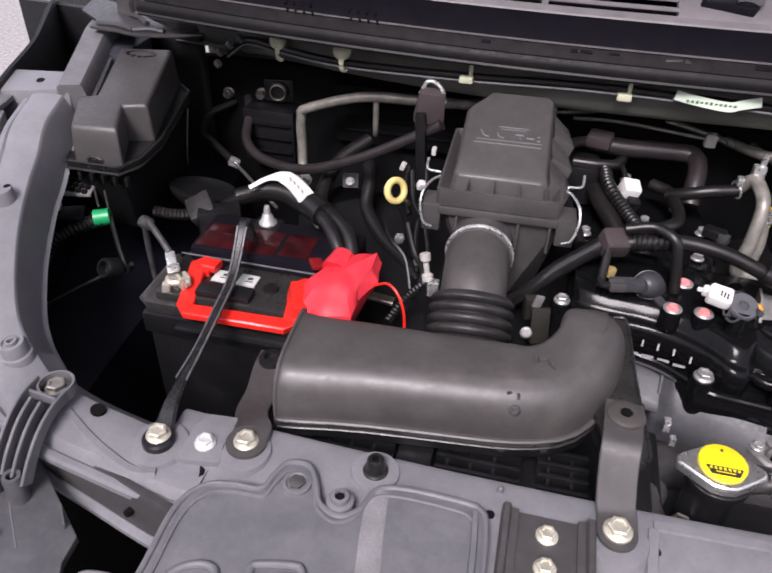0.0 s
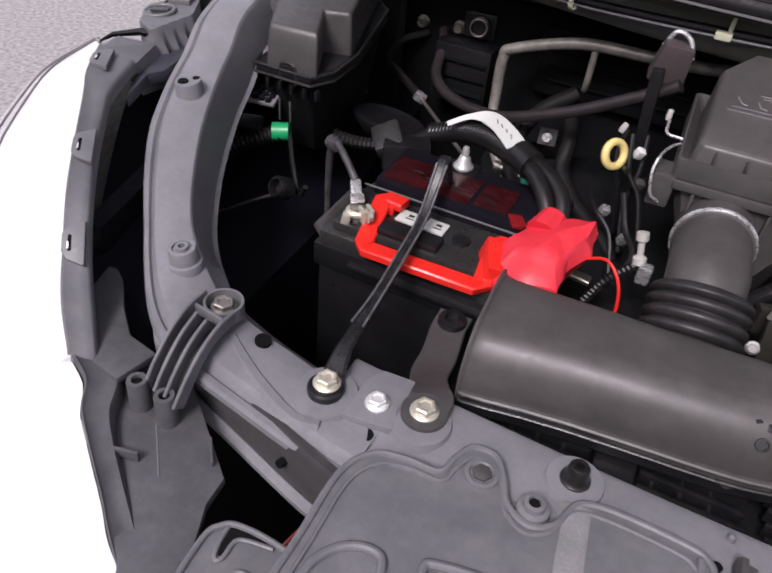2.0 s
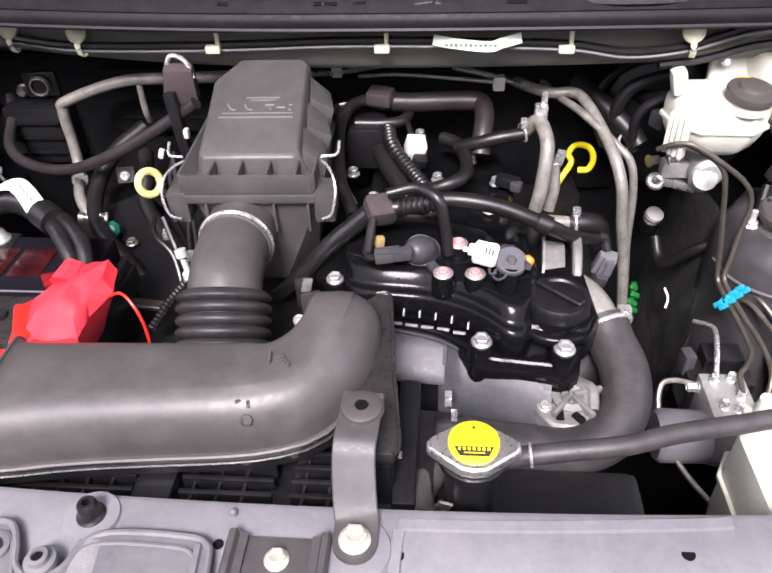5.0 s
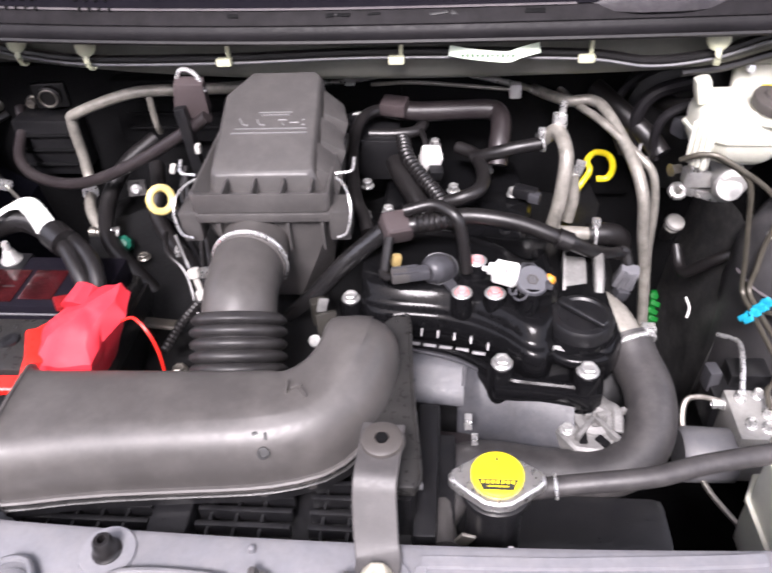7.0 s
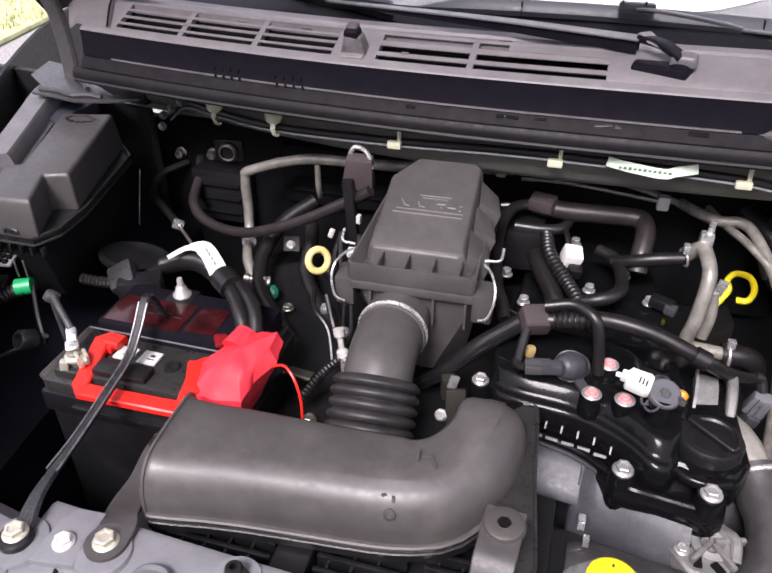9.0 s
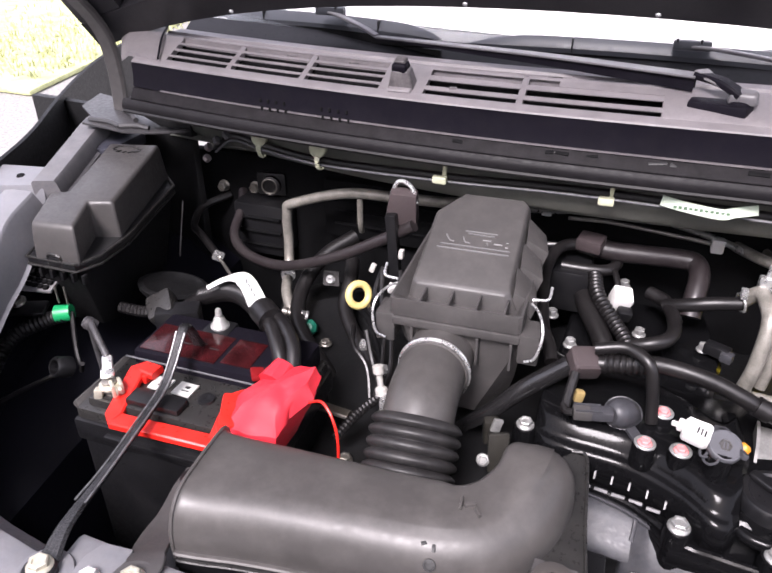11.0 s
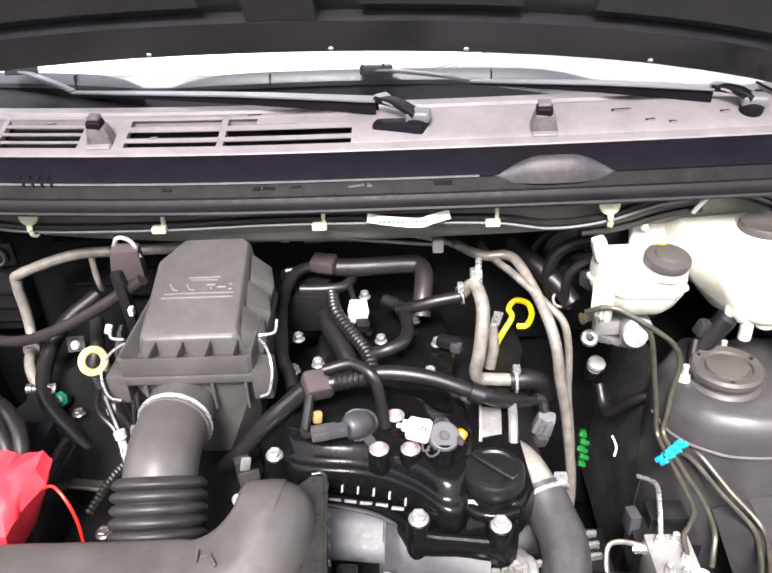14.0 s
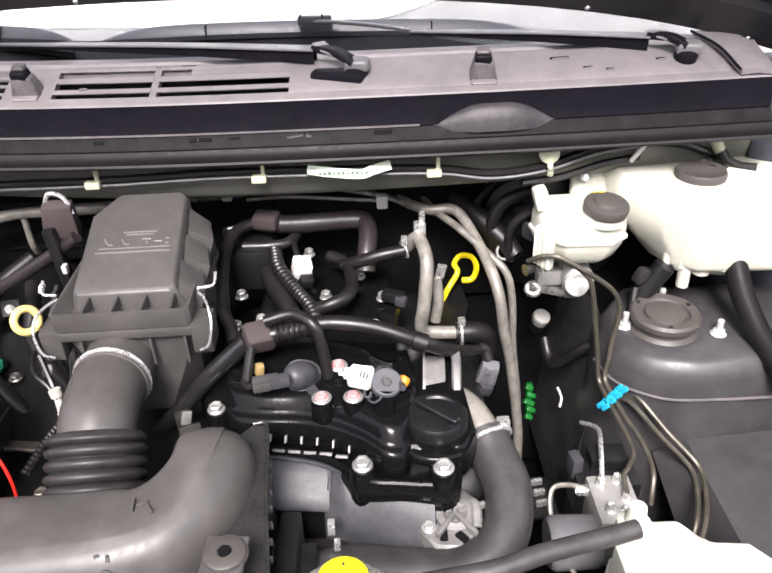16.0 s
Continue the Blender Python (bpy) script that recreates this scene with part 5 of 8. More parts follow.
for z, f in ((1.1825, 1.022), (1.193, 1.024)):
    part("flange_bead", tube(straight_loop(shrunk(case_line, f, z), 3), 0.0018, 8, closed=True, straight=True), plastic, fuse)
part("latch_loop", tube([(-0.451, 0.7445, 1.178), (-0.451, 0.743, 1.200), (-0.433, 0.743, 1.200), (-0.433, 0.7445, 1.178)], 0.0016, 6, 3), plastic, fuse)
for k in range(5):
    part("lug", box((-0.470 + 0.016 * k, 0.7475, 1.172), (0.004, 0.008, 0.012), 0.001), plastic_dark, fuse)
part("latch", box((-0.442, 0.7465, 1.192), (0.017, 0.008, 0.013), 0.0015), plastic_dark, fuse)
rnd = random.Random(31)
for k in range(13):
    a = 2 * math.pi * k / 13
    part("embossing", box((-0.499 + 0.021 * math.cos(a), 0.978 + 0.011 * math.sin(a), 1.2482), (rnd.uniform(0.004, 0.009), rnd.uniform(0.003, 0.006), 0.0016), 0.0005, (0, 0, rnd.uniform(0, 90))), plastic_dark, fuse)
for k in range(2):
    part("terminal_blade", box((-0.452 + 0.014 * k, 0.742, 1.145), (0.002, 0.002, 0.026), 0.0004), steel, fuse)
# perforated relay plate below
mesh_plate = root("vent_plate", (-0.50, 0.77, 1.12), "dark perforated plastic plate under the fuse box", "bracket")
# plate painted paler to offset the shade under the fuse box
part("plate", box((-0.486, 0.757, 1.150), (0.045, 0.04, 0.004), 0.001, (12, 0, 10)), ridge_mat, mesh_plate)
for i in range(5):
    for j in range(4):
        part("perforation", box((-0.503 + 0.0085 * i, 0.744 + 0.0085 * j, 1.1505 + 0.0018 * j), (0.0062, 0.0062, 0.004), 0.001, (12, 0, 10)), void, mesh_plate)
part("screw", hexbolt((-0.512, 0.735, 1.125), 0.010, (20, 0, 0)), steel, mesh_plate)
part("ear", box((-0.50, 0.735, 1.118), (0.05, 0.025, 0.006), 0.003, (12, 0, 20)), plastic_dark, mesh_plate)

# loom with green tape on the inner wing
loom = thing("wing_loom", tube([(-0.452, 0.745, 1.112), (-0.475, 0.735, 1.105), (-0.505, 0.70, 1.09), (-0.505, 0.64, 1.05), (-0.49, 0.58, 1.03), (-0.47, 0.55, 1.0)], 0.009, 10, 8, ripple=(0.006, 0.0012)), rubber, "black corrugated loom with green tape band", "cable loom")
part("tape", tube([(-0.462, 0.742, 1.113), (-0.444, 0.75, 1.115)], [0.0115, 0.011], 12, 4), green_tape, loom, "bright green tape")
part("wire", tube([(-0.444, 0.75, 1.115), (-0.42, 0.72, 1.09), (-0.40, 0.70, 1.07), (-0.385, 0.69, 1.09)], 0.003, 6), rubber, loom)
conn = root("wing_connector", (-0.395, 0.70, 1.05), "black round sensor connector with wires", "connector")
part("body", lathe([(0.013, 0), (0.013, 0.018), (0.011, 0.021), (0.009, 0.021), (0.008, 0.01), (0, 0.01)], (-0.412, 0.695, 1.075), (60, 0, -20), 20), plastic_dark, conn)
part("wire", tube([(-0.412, 0.695, 1.072), (-0.45, 0.675, 1.055), (-0.49, 0.63, 1.04)], 0.003, 6), rubber, conn)
for x, y, z in ((-0.49, 0.60, 1.035), (-0.478, 0.56, 1.01)):
    thing("loom_clip", hexbolt((x, y, z), 0.008, (40, 0, 30)), steel, "small steel clip on the wing loom", "clip", "loom clips")

# ---- battery ----
bat = root("battery", (-0.207, 0.685, 0.90), "black car battery with red carry handle and strap", "battery")
BX0, BX1, BY0, BY1 = -0.322, -0.092, 0.600, 0.772
part("case", box(((BX0 + BX1) / 2, (BY0 + BY1) / 2, 0.985), (BX1 - BX0 - 0.008, BY1 - BY0 - 0.008, 0.19), 0.006), plastic_dark, bat)
part("lid_skirt", box(((BX0 + BX1) / 2, (BY0 + BY1) / 2, 1.082), (BX1 - BX0, BY1 - BY0, 0.028), 0.004), plastic_dark, bat)
part("lid", prism([(BX0 + 0.004, BY0 + 0.004), (BX1 - 0.004, BY0 + 0.004), (BX1 - 0.004, BY1 - 0.004), (BX0 + 0.02, BY1 - 0.004), (BX0 + 0.004, BY0 + 0.09)], 1.094, 1.110, 0.004), plastic, bat)
part("deck", prism([(-0.308, 0.612), (-0.102, 0.612), (-0.102, 0.69), (-0.308, 0.69)], 1.104, 1.120, 0.005), plastic, bat)
part("vent_cover", box(((BX0 + BX1) / 2 + 0.008, 0.722, 1.124), (0.196, 0.082, 0.028), 0.006), cowl_dark, bat, "glossy dark vent cover")
part("sticker", box((-0.243, 0.712, 1.1385), (0.096, 0.050, 0.0012), 0.0004), red_deep, bat, "dark red warning sticker")
part("sticker", box((-0.172, 0.714, 1.1385), (0.036, 0.046, 0.0012), 0.0004), red_deep, bat, "dark red warning sticker")
for k in range(4):
    part("print", box((-0.262 + 0.018 * k, 0.716 - 0.006 * (k % 2), 1.1393), (0.012, 0.0016, 0.0005), 0.0001), ink, bat)
part("edge_line", box(((BX0 + BX1) / 2, 0.6805, 1.1275), (0.20, 0.0015, 0.002), 0.0005), plastic_grey, bat)
handle = part("handle", sweep([(-0.252, 0.663, 1.129), (-0.271, 0.665, 1.129), (-0.275, 0.661, 1.129), (-0.266, 0.602, 1.114), (-0.262, 0.597, 1.113), (-0.148, 0.599, 1.114), (-0.144, 0.603, 1.115), (-0.150, 0.654, 1.128), (-0.147, 0.656, 1.128), (-0.128, 0.657, 1.128)], flat(0.0185, 0.009, 0.0016), straight=True), red_gloss, bat, "red plastic carry handle")
part("handle_lug", box((-0.268, 0.659, 1.125), (0.018, 0.016, 0.010), 0.002), red_gloss, handle)
for x in (-0.243, -0.213):
    lab = part("label", box((x, 0.655, 1.1222), (0.022, 0.020, 0.0024), 0.0002, (0, 0, -2)), label_mat, bat, "small white paper label")
    part("print", box((x + 0.002, 0.6575, 1.1236), (0.006, 0.004, 0.0004), 0.0001), ink, lab)
    part("print", box((x + 0.002, 0.6520, 1.1236), (0.009, 0.0015, 0.0004), 0.0001), ink, lab)
part("vent_plug", box((-0.229, 0.627, 1.123), (0.064, 0.022, 0.009), 0.003), plastic_dark, bat)
part("vent_plug", lathe([(0.010, 1.119), (0.009, 1.1225), (0.005, 1.123), (0, 1.1215)], (-0.184, 0.650, 0), seg=20), plastic_dark, bat)
part("lower_lip", box((-0.20, 0.5975, 1.085), (0.16, 0.008, 0.006), 0.002), plastic_dark, bat)
part("side_panel", box((-0.318, 0.655, 1.100), (0.010, 0.09, 0.026), 0.004, (0, -35, 0)), plastic_box, bat)

# negative terminal and earth cable
neg = root("earth_terminal", (-0.280, 0.616, 1.105), "brass-plated negative battery clamp with bolt", "terminal")
part("post", lathe([(0.009, 1.105), (0.008, 1.134), (0, 1.136)], (-0.289, 0.630, 0), seg=18), steel, neg)
part("clamp", merge(ring((-0.289, 0.630, 1.1280), 0.0085, 0.0036, seg=20), box((-0.280, 0.623, 1.1300), (0.0145, 0.004, 0.015), 0.0012, (0, 0, -40)), box((-0.275, 0.630, 1.1300), (0.0145, 0.004, 0.015), 0.0012, (0, 0, -40)), box((-0.295, 0.618, 1.1240), (0.009, 0.008, 0.012), 0.0015, (0, 10, 20))), zinc, neg, "brass-plated clamp")
part("bolt", hexbolt((-0.273, 0.620, 1.1310), 0.0055, (0, 90, 50), 1.4), zinc, neg)
part("lug", merge(box((-0.298, 0.642, 1.1430), (0.011, 0.022, 0.007), 0.002, (28, 0, 34)), box((-0.291, 0.632, 1.1410), (0.014, 0.010, 0.005), 0.0015, (18, 0, 34))), wire_steel, neg, "bright crimp lug")
cable = thing("earth_cable", tube([(-0.303, 0.649, 1.149), (-0.312, 0.655, 1.156), (-0.327, 0.665, 1.165), (-0.340, 0.676, 1.166), (-0.350, 0.684, 1.155), (-0.356, 0.690, 1.12), (-0.36, 0.70, 1.0)], [0.0040, 0.0038, 0.0038, 0.004, 0.004, 0.0038, 0.0038], 12), cable_grey, "grey taped earth cable bent down behind the battery", "cable")
part("tape_end", lathe([(0.0072, -0.006), (0.0078, 0.004), (0.006, 0.008), (0, 0.009)], (-0.345, 0.679, 1.163), (25, -40, 0), 14), cable_grey, cable)

# red boot over the positive terminal
low = [(-0.154, 0.640), (-0.146, 0.606), (-0.112, 0.596), (-0.082, 0.598), (-0.086, 0.628), (-0.086, 0.656), (-0.090, 0.682), (-0.100, 0.690), (-0.126, 0.682)]
mid_ = [(-0.152, 0.644, 1.128), (-0.140, 0.612, 1.128), (-0.112, 0.603, 1.134), (-0.078, 0.604, 1.138), (-0.078, 0.634, 1.138), (-0.063, 0.658, 1.146), (-0.064, 0.684, 1.156), (-0.092, 0.692, 1.152), (-0.122, 0.684, 1.146)]
top_ = [(-0.136, 0.650, 1.146), (-0.126, 0.632, 1.148), (-0.110, 0.630, 1.151), (-0.090, 0.632, 1.152), (-0.080, 0.648, 1.157), (-0.070, 0.664, 1.163), (-0.070, 0.682, 1.169), (-0.092, 0.688, 1.160), (-0.116, 0.684, 1.153)]
rows = [straight_loop(r) for r in ([(x, y, 1.098) for x, y in low], mid_, top_)]
rows = [[a.lerp(b, k / 5) for a, b in zip(r, q)] for r, q in zip(rows, rows[1:]) for k in range(5)] + [rows[-1]]
c = sum((Vector(p) for p in top_), Vector()) / len(top_) + Vector((0, 0, 0.004))
rows += [[p.lerp(c, f) + Vector((0, 0, 0.002 * f)) for p in rows[-1]] for f in (0.3, 0.6, 0.9)]
boot = fixed(skin(bmesh.new(), rows))
for v in boot.verts:
    fold = noise.noise(v.co * 48 + Vector((3, 1, 7)))
    crease = abs(noise.noise(v.co * 30 + Vector((9, 4, 2))))
    v.co += Vector((fold * 0.003, noise.noise(v.co * 40) * 0.003, fold * 0.003 - 0.006 * max(0, 0.25 - crease)))
cap = thing("terminal_boot", boot, red_soft, "crumpled soft red cover over the positive terminal", "terminal cover", sharp=24)
part("flap", box((-0.143, 0.630, 1.122), (0.024, 0.044, 0.030), 0.004, (8, 14, 24), 2), red_gloss, cap)
part("sleeve", tube([(-0.112, 0.668, 1.146), (-0.108, 0.690, 1.155)], [0.018, 0.013], 10, 4), red_soft, cap)
part("corner", box((-0.140, 0.690, 1.136), (0.020, 0.020, 0.006), 0.002, (0, 12, 35)), red_dim, cap, "dull red corner")
thing("red_wire", tube([(-0.066, 0.655, 1.145), (-0.048, 0.648, 1.155), (-0.033, 0.638, 1.145), (-0.026, 0.632, 1.12), (-0.026, 0.626, 1.08)], 0.0015, 8), red_gloss, "thin red wire hanging from the boot", "wire")

# positive cables with paper label
cab = thing("battery_cable", tube([(-0.112, 0.690, 1.145), (-0.128, 0.712, 1.162), (-0.150, 0.738, 1.168), (-0.185, 0.768, 1.165), (-0.235, 0.802, 1.155), (-0.29, 0.815, 1.13), (-0.33, 0.81, 1.10)], 0.0085, 12, 6), rubber, "thick black battery cable pair with paper label", "cable")
part("cable", tube([(-0.100, 0.690, 1.148), (-0.112, 0.716, 1.165), (-0.140, 0.745, 1.17), (-0.172, 0.768, 1.166)], 0.008, 12, 6), rubber, cab)
part("corrugated_sleeve", tube([(-0.175, 0.765, 1.164), (-0.215, 0.795, 1.158), (-0.25, 0.812, 1.148), (-0.29, 0.82, 1.13)], 0.0115, 12, 8, ripple=(0.005, 0.0012)), rubber, cab)
part("tape", tube([(-0.150, 0.742, 1.170), (-0.170, 0.757, 1.172)], 0.0155, 14, 3), rubber, cab)
wrap = part("label", sweep([(-0.174, 0.756, 1.180), (-0.190, 0.774, 1.181), (-0.208, 0.793, 1.180), (-0.226, 0.805, 1.177), (-0.246, 0.803, 1.171), (-0.264, 0.792, 1.162)], lambda t: flat(0.022 - 0.004 * t - 0.012 * max(0, min(1, (t - 0.5) * 4)), 0.0012, 0.0003), 5, up=(0.15, -0.55, 0.8)), label_mat, cab, "white paper label, curled")
for k in range(4):
    part("print", box((-0.183 - 0.008 * k, 0.766 + 0.0085 * k, 1.1815 - 0.0002 * k), (0.0012, 0.009, 0.0006), 0.0001, (34, 6, 40)), plastic_grey, wrap)
stud = root("hold_down_nut", (-0.225, 0.752, 1.12), "pale hold-down nut with black base block", "nut")
part("block", box((-0.225, 0.752, 1.125), (0.035, 0.03, 0.03), 0.005), plastic_dark, stud)
part("nut", lathe([(0.0112, 1.138), (0.0112, 1.142), (0.0082, 1.145), (0.0062, 1.152), (0.0042, 1.154), (0.0038, 1.161), (0.0028, 1.164), (0, 1.164)], (-0.225, 0.752, 0), seg=18), steel_pale, stud)
fus = root("fusible_link", (-0.30, 0.785, 1.10), "black fusible link block with cables", "fuse block")
part("body", box((-0.305, 0.782, 1.115), (0.055, 0.03, 0.035), 0.005, (0, 0, 25)), plastic_dark, fus)
part("cover", box((-0.33, 0.785, 1.125), (0.035, 0.038, 0.022), 0.005, (20, -25, 30)), plastic, fus)
part("wire", tube([(-0.33, 0.80, 1.11), (-0.375, 0.80, 1.10), (-0.41, 0.80, 1.10)], 0.007, 8, 6, ripple=(0.006, 0.001)), rubber, fus)
thing("horn", lathe([(0.010, -0.02), (0.03, -0.015), (0.045, 0.0), (0.047, 0.006), (0.040, 0.008), (0.030, 0.004), (0.012, 0.006), (0, 0.006)], (-0.362, 0.852, 1.108), (-12, 8, 0), 28), gunk, "black round horn disc behind the battery", "horn")

# battery strap and bracket
strap = root("battery_strap", (-0.22, 0.57, 1.10), "black steel battery hold-down bar with flattened ends", "bar")
part("bar", sweep([(-0.208, 0.420, 1.106), (-0.209, 0.44, 1.107), (-0.2125, 0.470, 1.117), (-0.215, 0.53, 1.123), (-0.2185, 0.59, 1.131), (-0.2215, 0.630, 1.137), (-0.2235, 0.655, 1.152), (-0.2255, 0.682, 1.176), (-0.227, 0.692, 1.178), (-0.228, 0.70, 1.168), (-0.229, 0.712, 1.14)], lambda t: flat(0.019 - 0.0095 * min(1, max(0, (t - 0.10) * 6)) + 0.005 * max(0, t - 0.6) * 2.5, 0.006, 0.0022), 6), worn_black, strap)
for off in (-0.0042, 0.0042):
    part("rolled_edge", tube([(-0.214 + off * 1.3, 0.490, 1.1225), (-0.215 + off, 0.53, 1.1262), (-0.2185 + off, 0.59, 1.1342), (-0.2215 + off, 0.630, 1.1402), (-0.2235 + off * 1.1, 0.655, 1.1555), (-0.2255 + off * 1.2, 0.680, 1.178)], 0.0012, 6, 6), strap_edge, strap, "rubbed shiny edge")
part("foot", lathe([(0.0145, 1.102), (0.0145, 1.109), (0.013, 1.111), (0, 1.111)], (-0.208, 0.428, 0), seg=24), plastic_dark, strap)
part("bolt", hexbolt((-0.208, 0.430, 1.110), 0.0112), zinc, strap, "yellow zinc flange bolt")
brk = root("duct_bracket", (-0.14, 0.50, 1.08), "dark steel cranked bracket bolted to the crossmember", "bracket")
part("bar", sweep([(-0.131, 0.444, 1.105), (-0.131, 0.462, 1.105), (-0.138, 0.475, 1.100), (-0.148, 0.50, 1.088), (-0.151, 0.53, 1.083), (-0.157, 0.565, 1.083), (-0.158, 0.588, 1.083)], lambda t: flat(0.036 - 0.004 * min(1, t * 3), 0.004, 0.001), 6), bracket_paint, brk)
part("foot", lathe([(0.0185, 0), (0.0185, 0.0035), (0, 0.0036)], (-0.131, 0.446, 1.1035), seg=28), bracket_paint, brk)
part("bolt", hexbolt((-0.131, 0.446, 1.106), 0.0115), zinc, brk, "yellow zinc flange bolt")
part("eye", lathe([(0.014, 1.082), (0.013, 1.090), (0.0075, 1.091), (0.006, 1.086), (0, 1.086)], (-0.157, 0.574, 0), seg=20), plastic_dark, brk)

# ---- radiator shroud below the duct ----
shroud = root("radiator_shroud", (0.03, 0.53, 1.0), "black slotted radiator fan shroud", "shroud")
part("panel", box((0.04, 0.545, 1.035), (0.42, 0.13, 0.03), 0.004), plastic_dark, shroud)
for x0, x1 in ((-0.125, -0.005), (0.035, 0.115), (0.13, 0.178)):
    for k in range(5):
        if k == 0:
            for v in range(int((x1 - x0) / 0.022)):
                part("cross_bar", box((x0 + 0.011 + 0.022 * v, 0.508, 1.062), (0.003, 0.056, 0.010), 0.001), plastic_dark, shroud)
        part("slat", box(((x0 + x1) / 2, 0.482 + 0.013 * k, 1.060 + 0.002 * k), (x1 - x0, 0.005, 0.014), 0.0012), plastic_dark, shroud)
part("post", box((0.015, 0.505, 1.06), (0.034, 0.06, 0.03), 0.004), plastic_dark, shroud)
part("end_wall", box((0.225, 0.56, 1.02), (0.02, 0.14, 0.10), 0.004), plastic_dark, shroud)

# ---- intake snorkel duct ----
duct = root("intake_duct", (0.03, 0.55, 1.06), "black moulded plastic air intake snorkel with elbow", "air duct")


def duct_ring(c, ahead, back, front, top, low):
    """A section of the snorkel: flat top, broadly rounded front, softly rounded upright rear."""
    a = Vector((*ahead, 0)).normalized()
    side = Vector((-a.y, a.x, 0))
    p = Vector((*c, 0))
    h = top - low
    k = min(1.0, h / 0.075)
    prof = [(back, low), (back, top - 0.014 * k)] + [(back - 0.012 * k * (1 - math.cos(q)), top - 0.014 * k + 0.013 * k * math.sin(q)) for q in (0.45, 0.9, 1.3)]
    prof += [(back - 0.020 * k, top), (0.1 * back, top + 0.0012), (-front * 0.35, top + 0.0008)]
    prof += [(-front + 0.030 * k - 0.030 * k * math.sin(q), top - 0.040 * k + 0.040 * k * math.cos(q)) for q in (0.15, 0.4, 0.65, 0.9, 1.15, 1.4)]
    prof += [(-front - 0.0005, top - 0.046 * k), (-front, low + h * 0.2), (-front + 0.010, low)]
    return [p + side * u + Vector((0, 0, z)) for u, z in prof]


stations = [((-0.121, 0.541), (1, 0.05), 0.056, 0.055, 1.153, 1.07), ((-0.110, 0.543), (1, 0.04), 0.050, 0.055, 1.150, 1.07), ((-0.05, 0.546), (1, 0.03), 0.047, 0.049, 1.152, 1.07), ((0.02, 0.548), (1, 0.02), 0.045, 0.045, 1.154, 1.07),
            ((0.07, 0.550), (1, 0.06), 0.044, 0.043, 1.155, 1.07), ((0.100, 0.553), (0.95, 0.3), 0.043, 0.042, 1.156, 1.07), ((0.124, 0.562), (0.8, 0.6), 0.037, 0.044, 1.158, 1.07), ((0.142, 0.578), (0.66, 0.75), 0.032, 0.042, 1.163, 1.07), ((0.155, 0.600), (0.50, 0.86), 0.029, 0.040, 1.170, 1.07),
            ((0.161, 0.620), (0.28, 0.96), 0.029, 0.038, 1.175, 1.07), ((0.163, 0.636), (0.12, 0.99), 0.028, 0.036, 1.172, 1.07), ((0.164, 0.648), (0.02, 1), 0.025, 0.032, 1.162, 1.072), ((0.1645, 0.656), (0.01, 1), 0.019, 0.025, 1.148, 1.075), ((0.165, 0.662), (0, 1), 0.011, 0.015, 1.125, 1.08)]
dense = []
for j in range(len(stations) - 1):
    q = [stations[max(0, min(len(stations) - 1, j + d))] for d in (-1, 0, 1, 2)]
    for k in range(4):
        t = k / 4

        def mix(a, b, c, d):
            if isinstance(a, tuple):
                return tuple(mix(*v) for v in zip(a, b, c, d))
            return 0.5 * (2 * b + (c - a) * t + (2 * a - 5 * b + 4 * c - d) * t * t + (3 * b - a - 3 * c + d) * t ** 3)

        dense.append(duct_ring(*(mix(*v) for v in zip(*q))))
dense.append(duct_ring(*stations[-1]))
part("shell", fixed(skin(bmesh.new(), dense)), duct_mat, duct, sharp=86)
# parting lip round the front lower edge, with shade under it painted near-black
lip = [r[-3] + Vector((0, 0, -0.004)) + (r[-3] - r[6]).normalized() * 0.0016 for r in dense[1:-12:2]]
part("parting_lip", sweep(lip, flat(0.006, 0.0035, 0.0014), straight=True), duct_mat, duct)
part("lower_half", sweep([p + Vector((0, 0.004, -0.014)) for p in lip], flat(0.005, 0.020, 0.002), straight=True), plastic_dark, duct, "near-black strip, shade under the snorkel painted in")
part("lower_bead", sweep([p + Vector((0, 0.001, -0.010)) for p in lip], flat(0.005, 0.0025, 0.001), straight=True), plastic, duct)
part("mouth_rim", tube([p + Vector((-0.0002, 0, -0.0006)) for p in dense[0]], 0.0018, 6, straight=True), duct_mat, duct)
part("tab", box((0.112, 0.565, 1.1560), (0.0022, 0.013, 0.012), 0.0008, (0, 0, 5)), duct_mat, duct)
part("tab", box((0.1195, 0.565, 1.1592), (0.010, 0.003, 0.006), 0.001, (0, 0, 25)), duct_mat, duct)
part("tab", box((0.127, 0.559, 1.1586), (0.0022, 0.010, 0.008), 0.0008, (0, 0, 35)), duct_mat, duct)
part("moulded_mark", lathe([(0.0052, 0), (0.005, 0.0012), (0.0036, 0.0013), (0.0034, 0.0004), (0, 0.0004)], (0.100, 0.5145, 1.1385), (52, 0, 8), 18), gunk, duct)
part("moulded_mark", box((0.094, 0.5255, 1.1495), (0.008, 0.003, 0.0018), 0.0005, (30, 0, 30)), gunk, duct)
part("moulded_mark", box((0.101, 0.5235, 1.1480), (0.003, 0.006, 0.0018), 0.0005, (30, 0, 10)), gunk, duct)
# flange plate at the elbow's end
flange = root("duct_flange", (0.17, 0.59, 1.05), "black moulded resonator box under the intake elbow", "air duct")
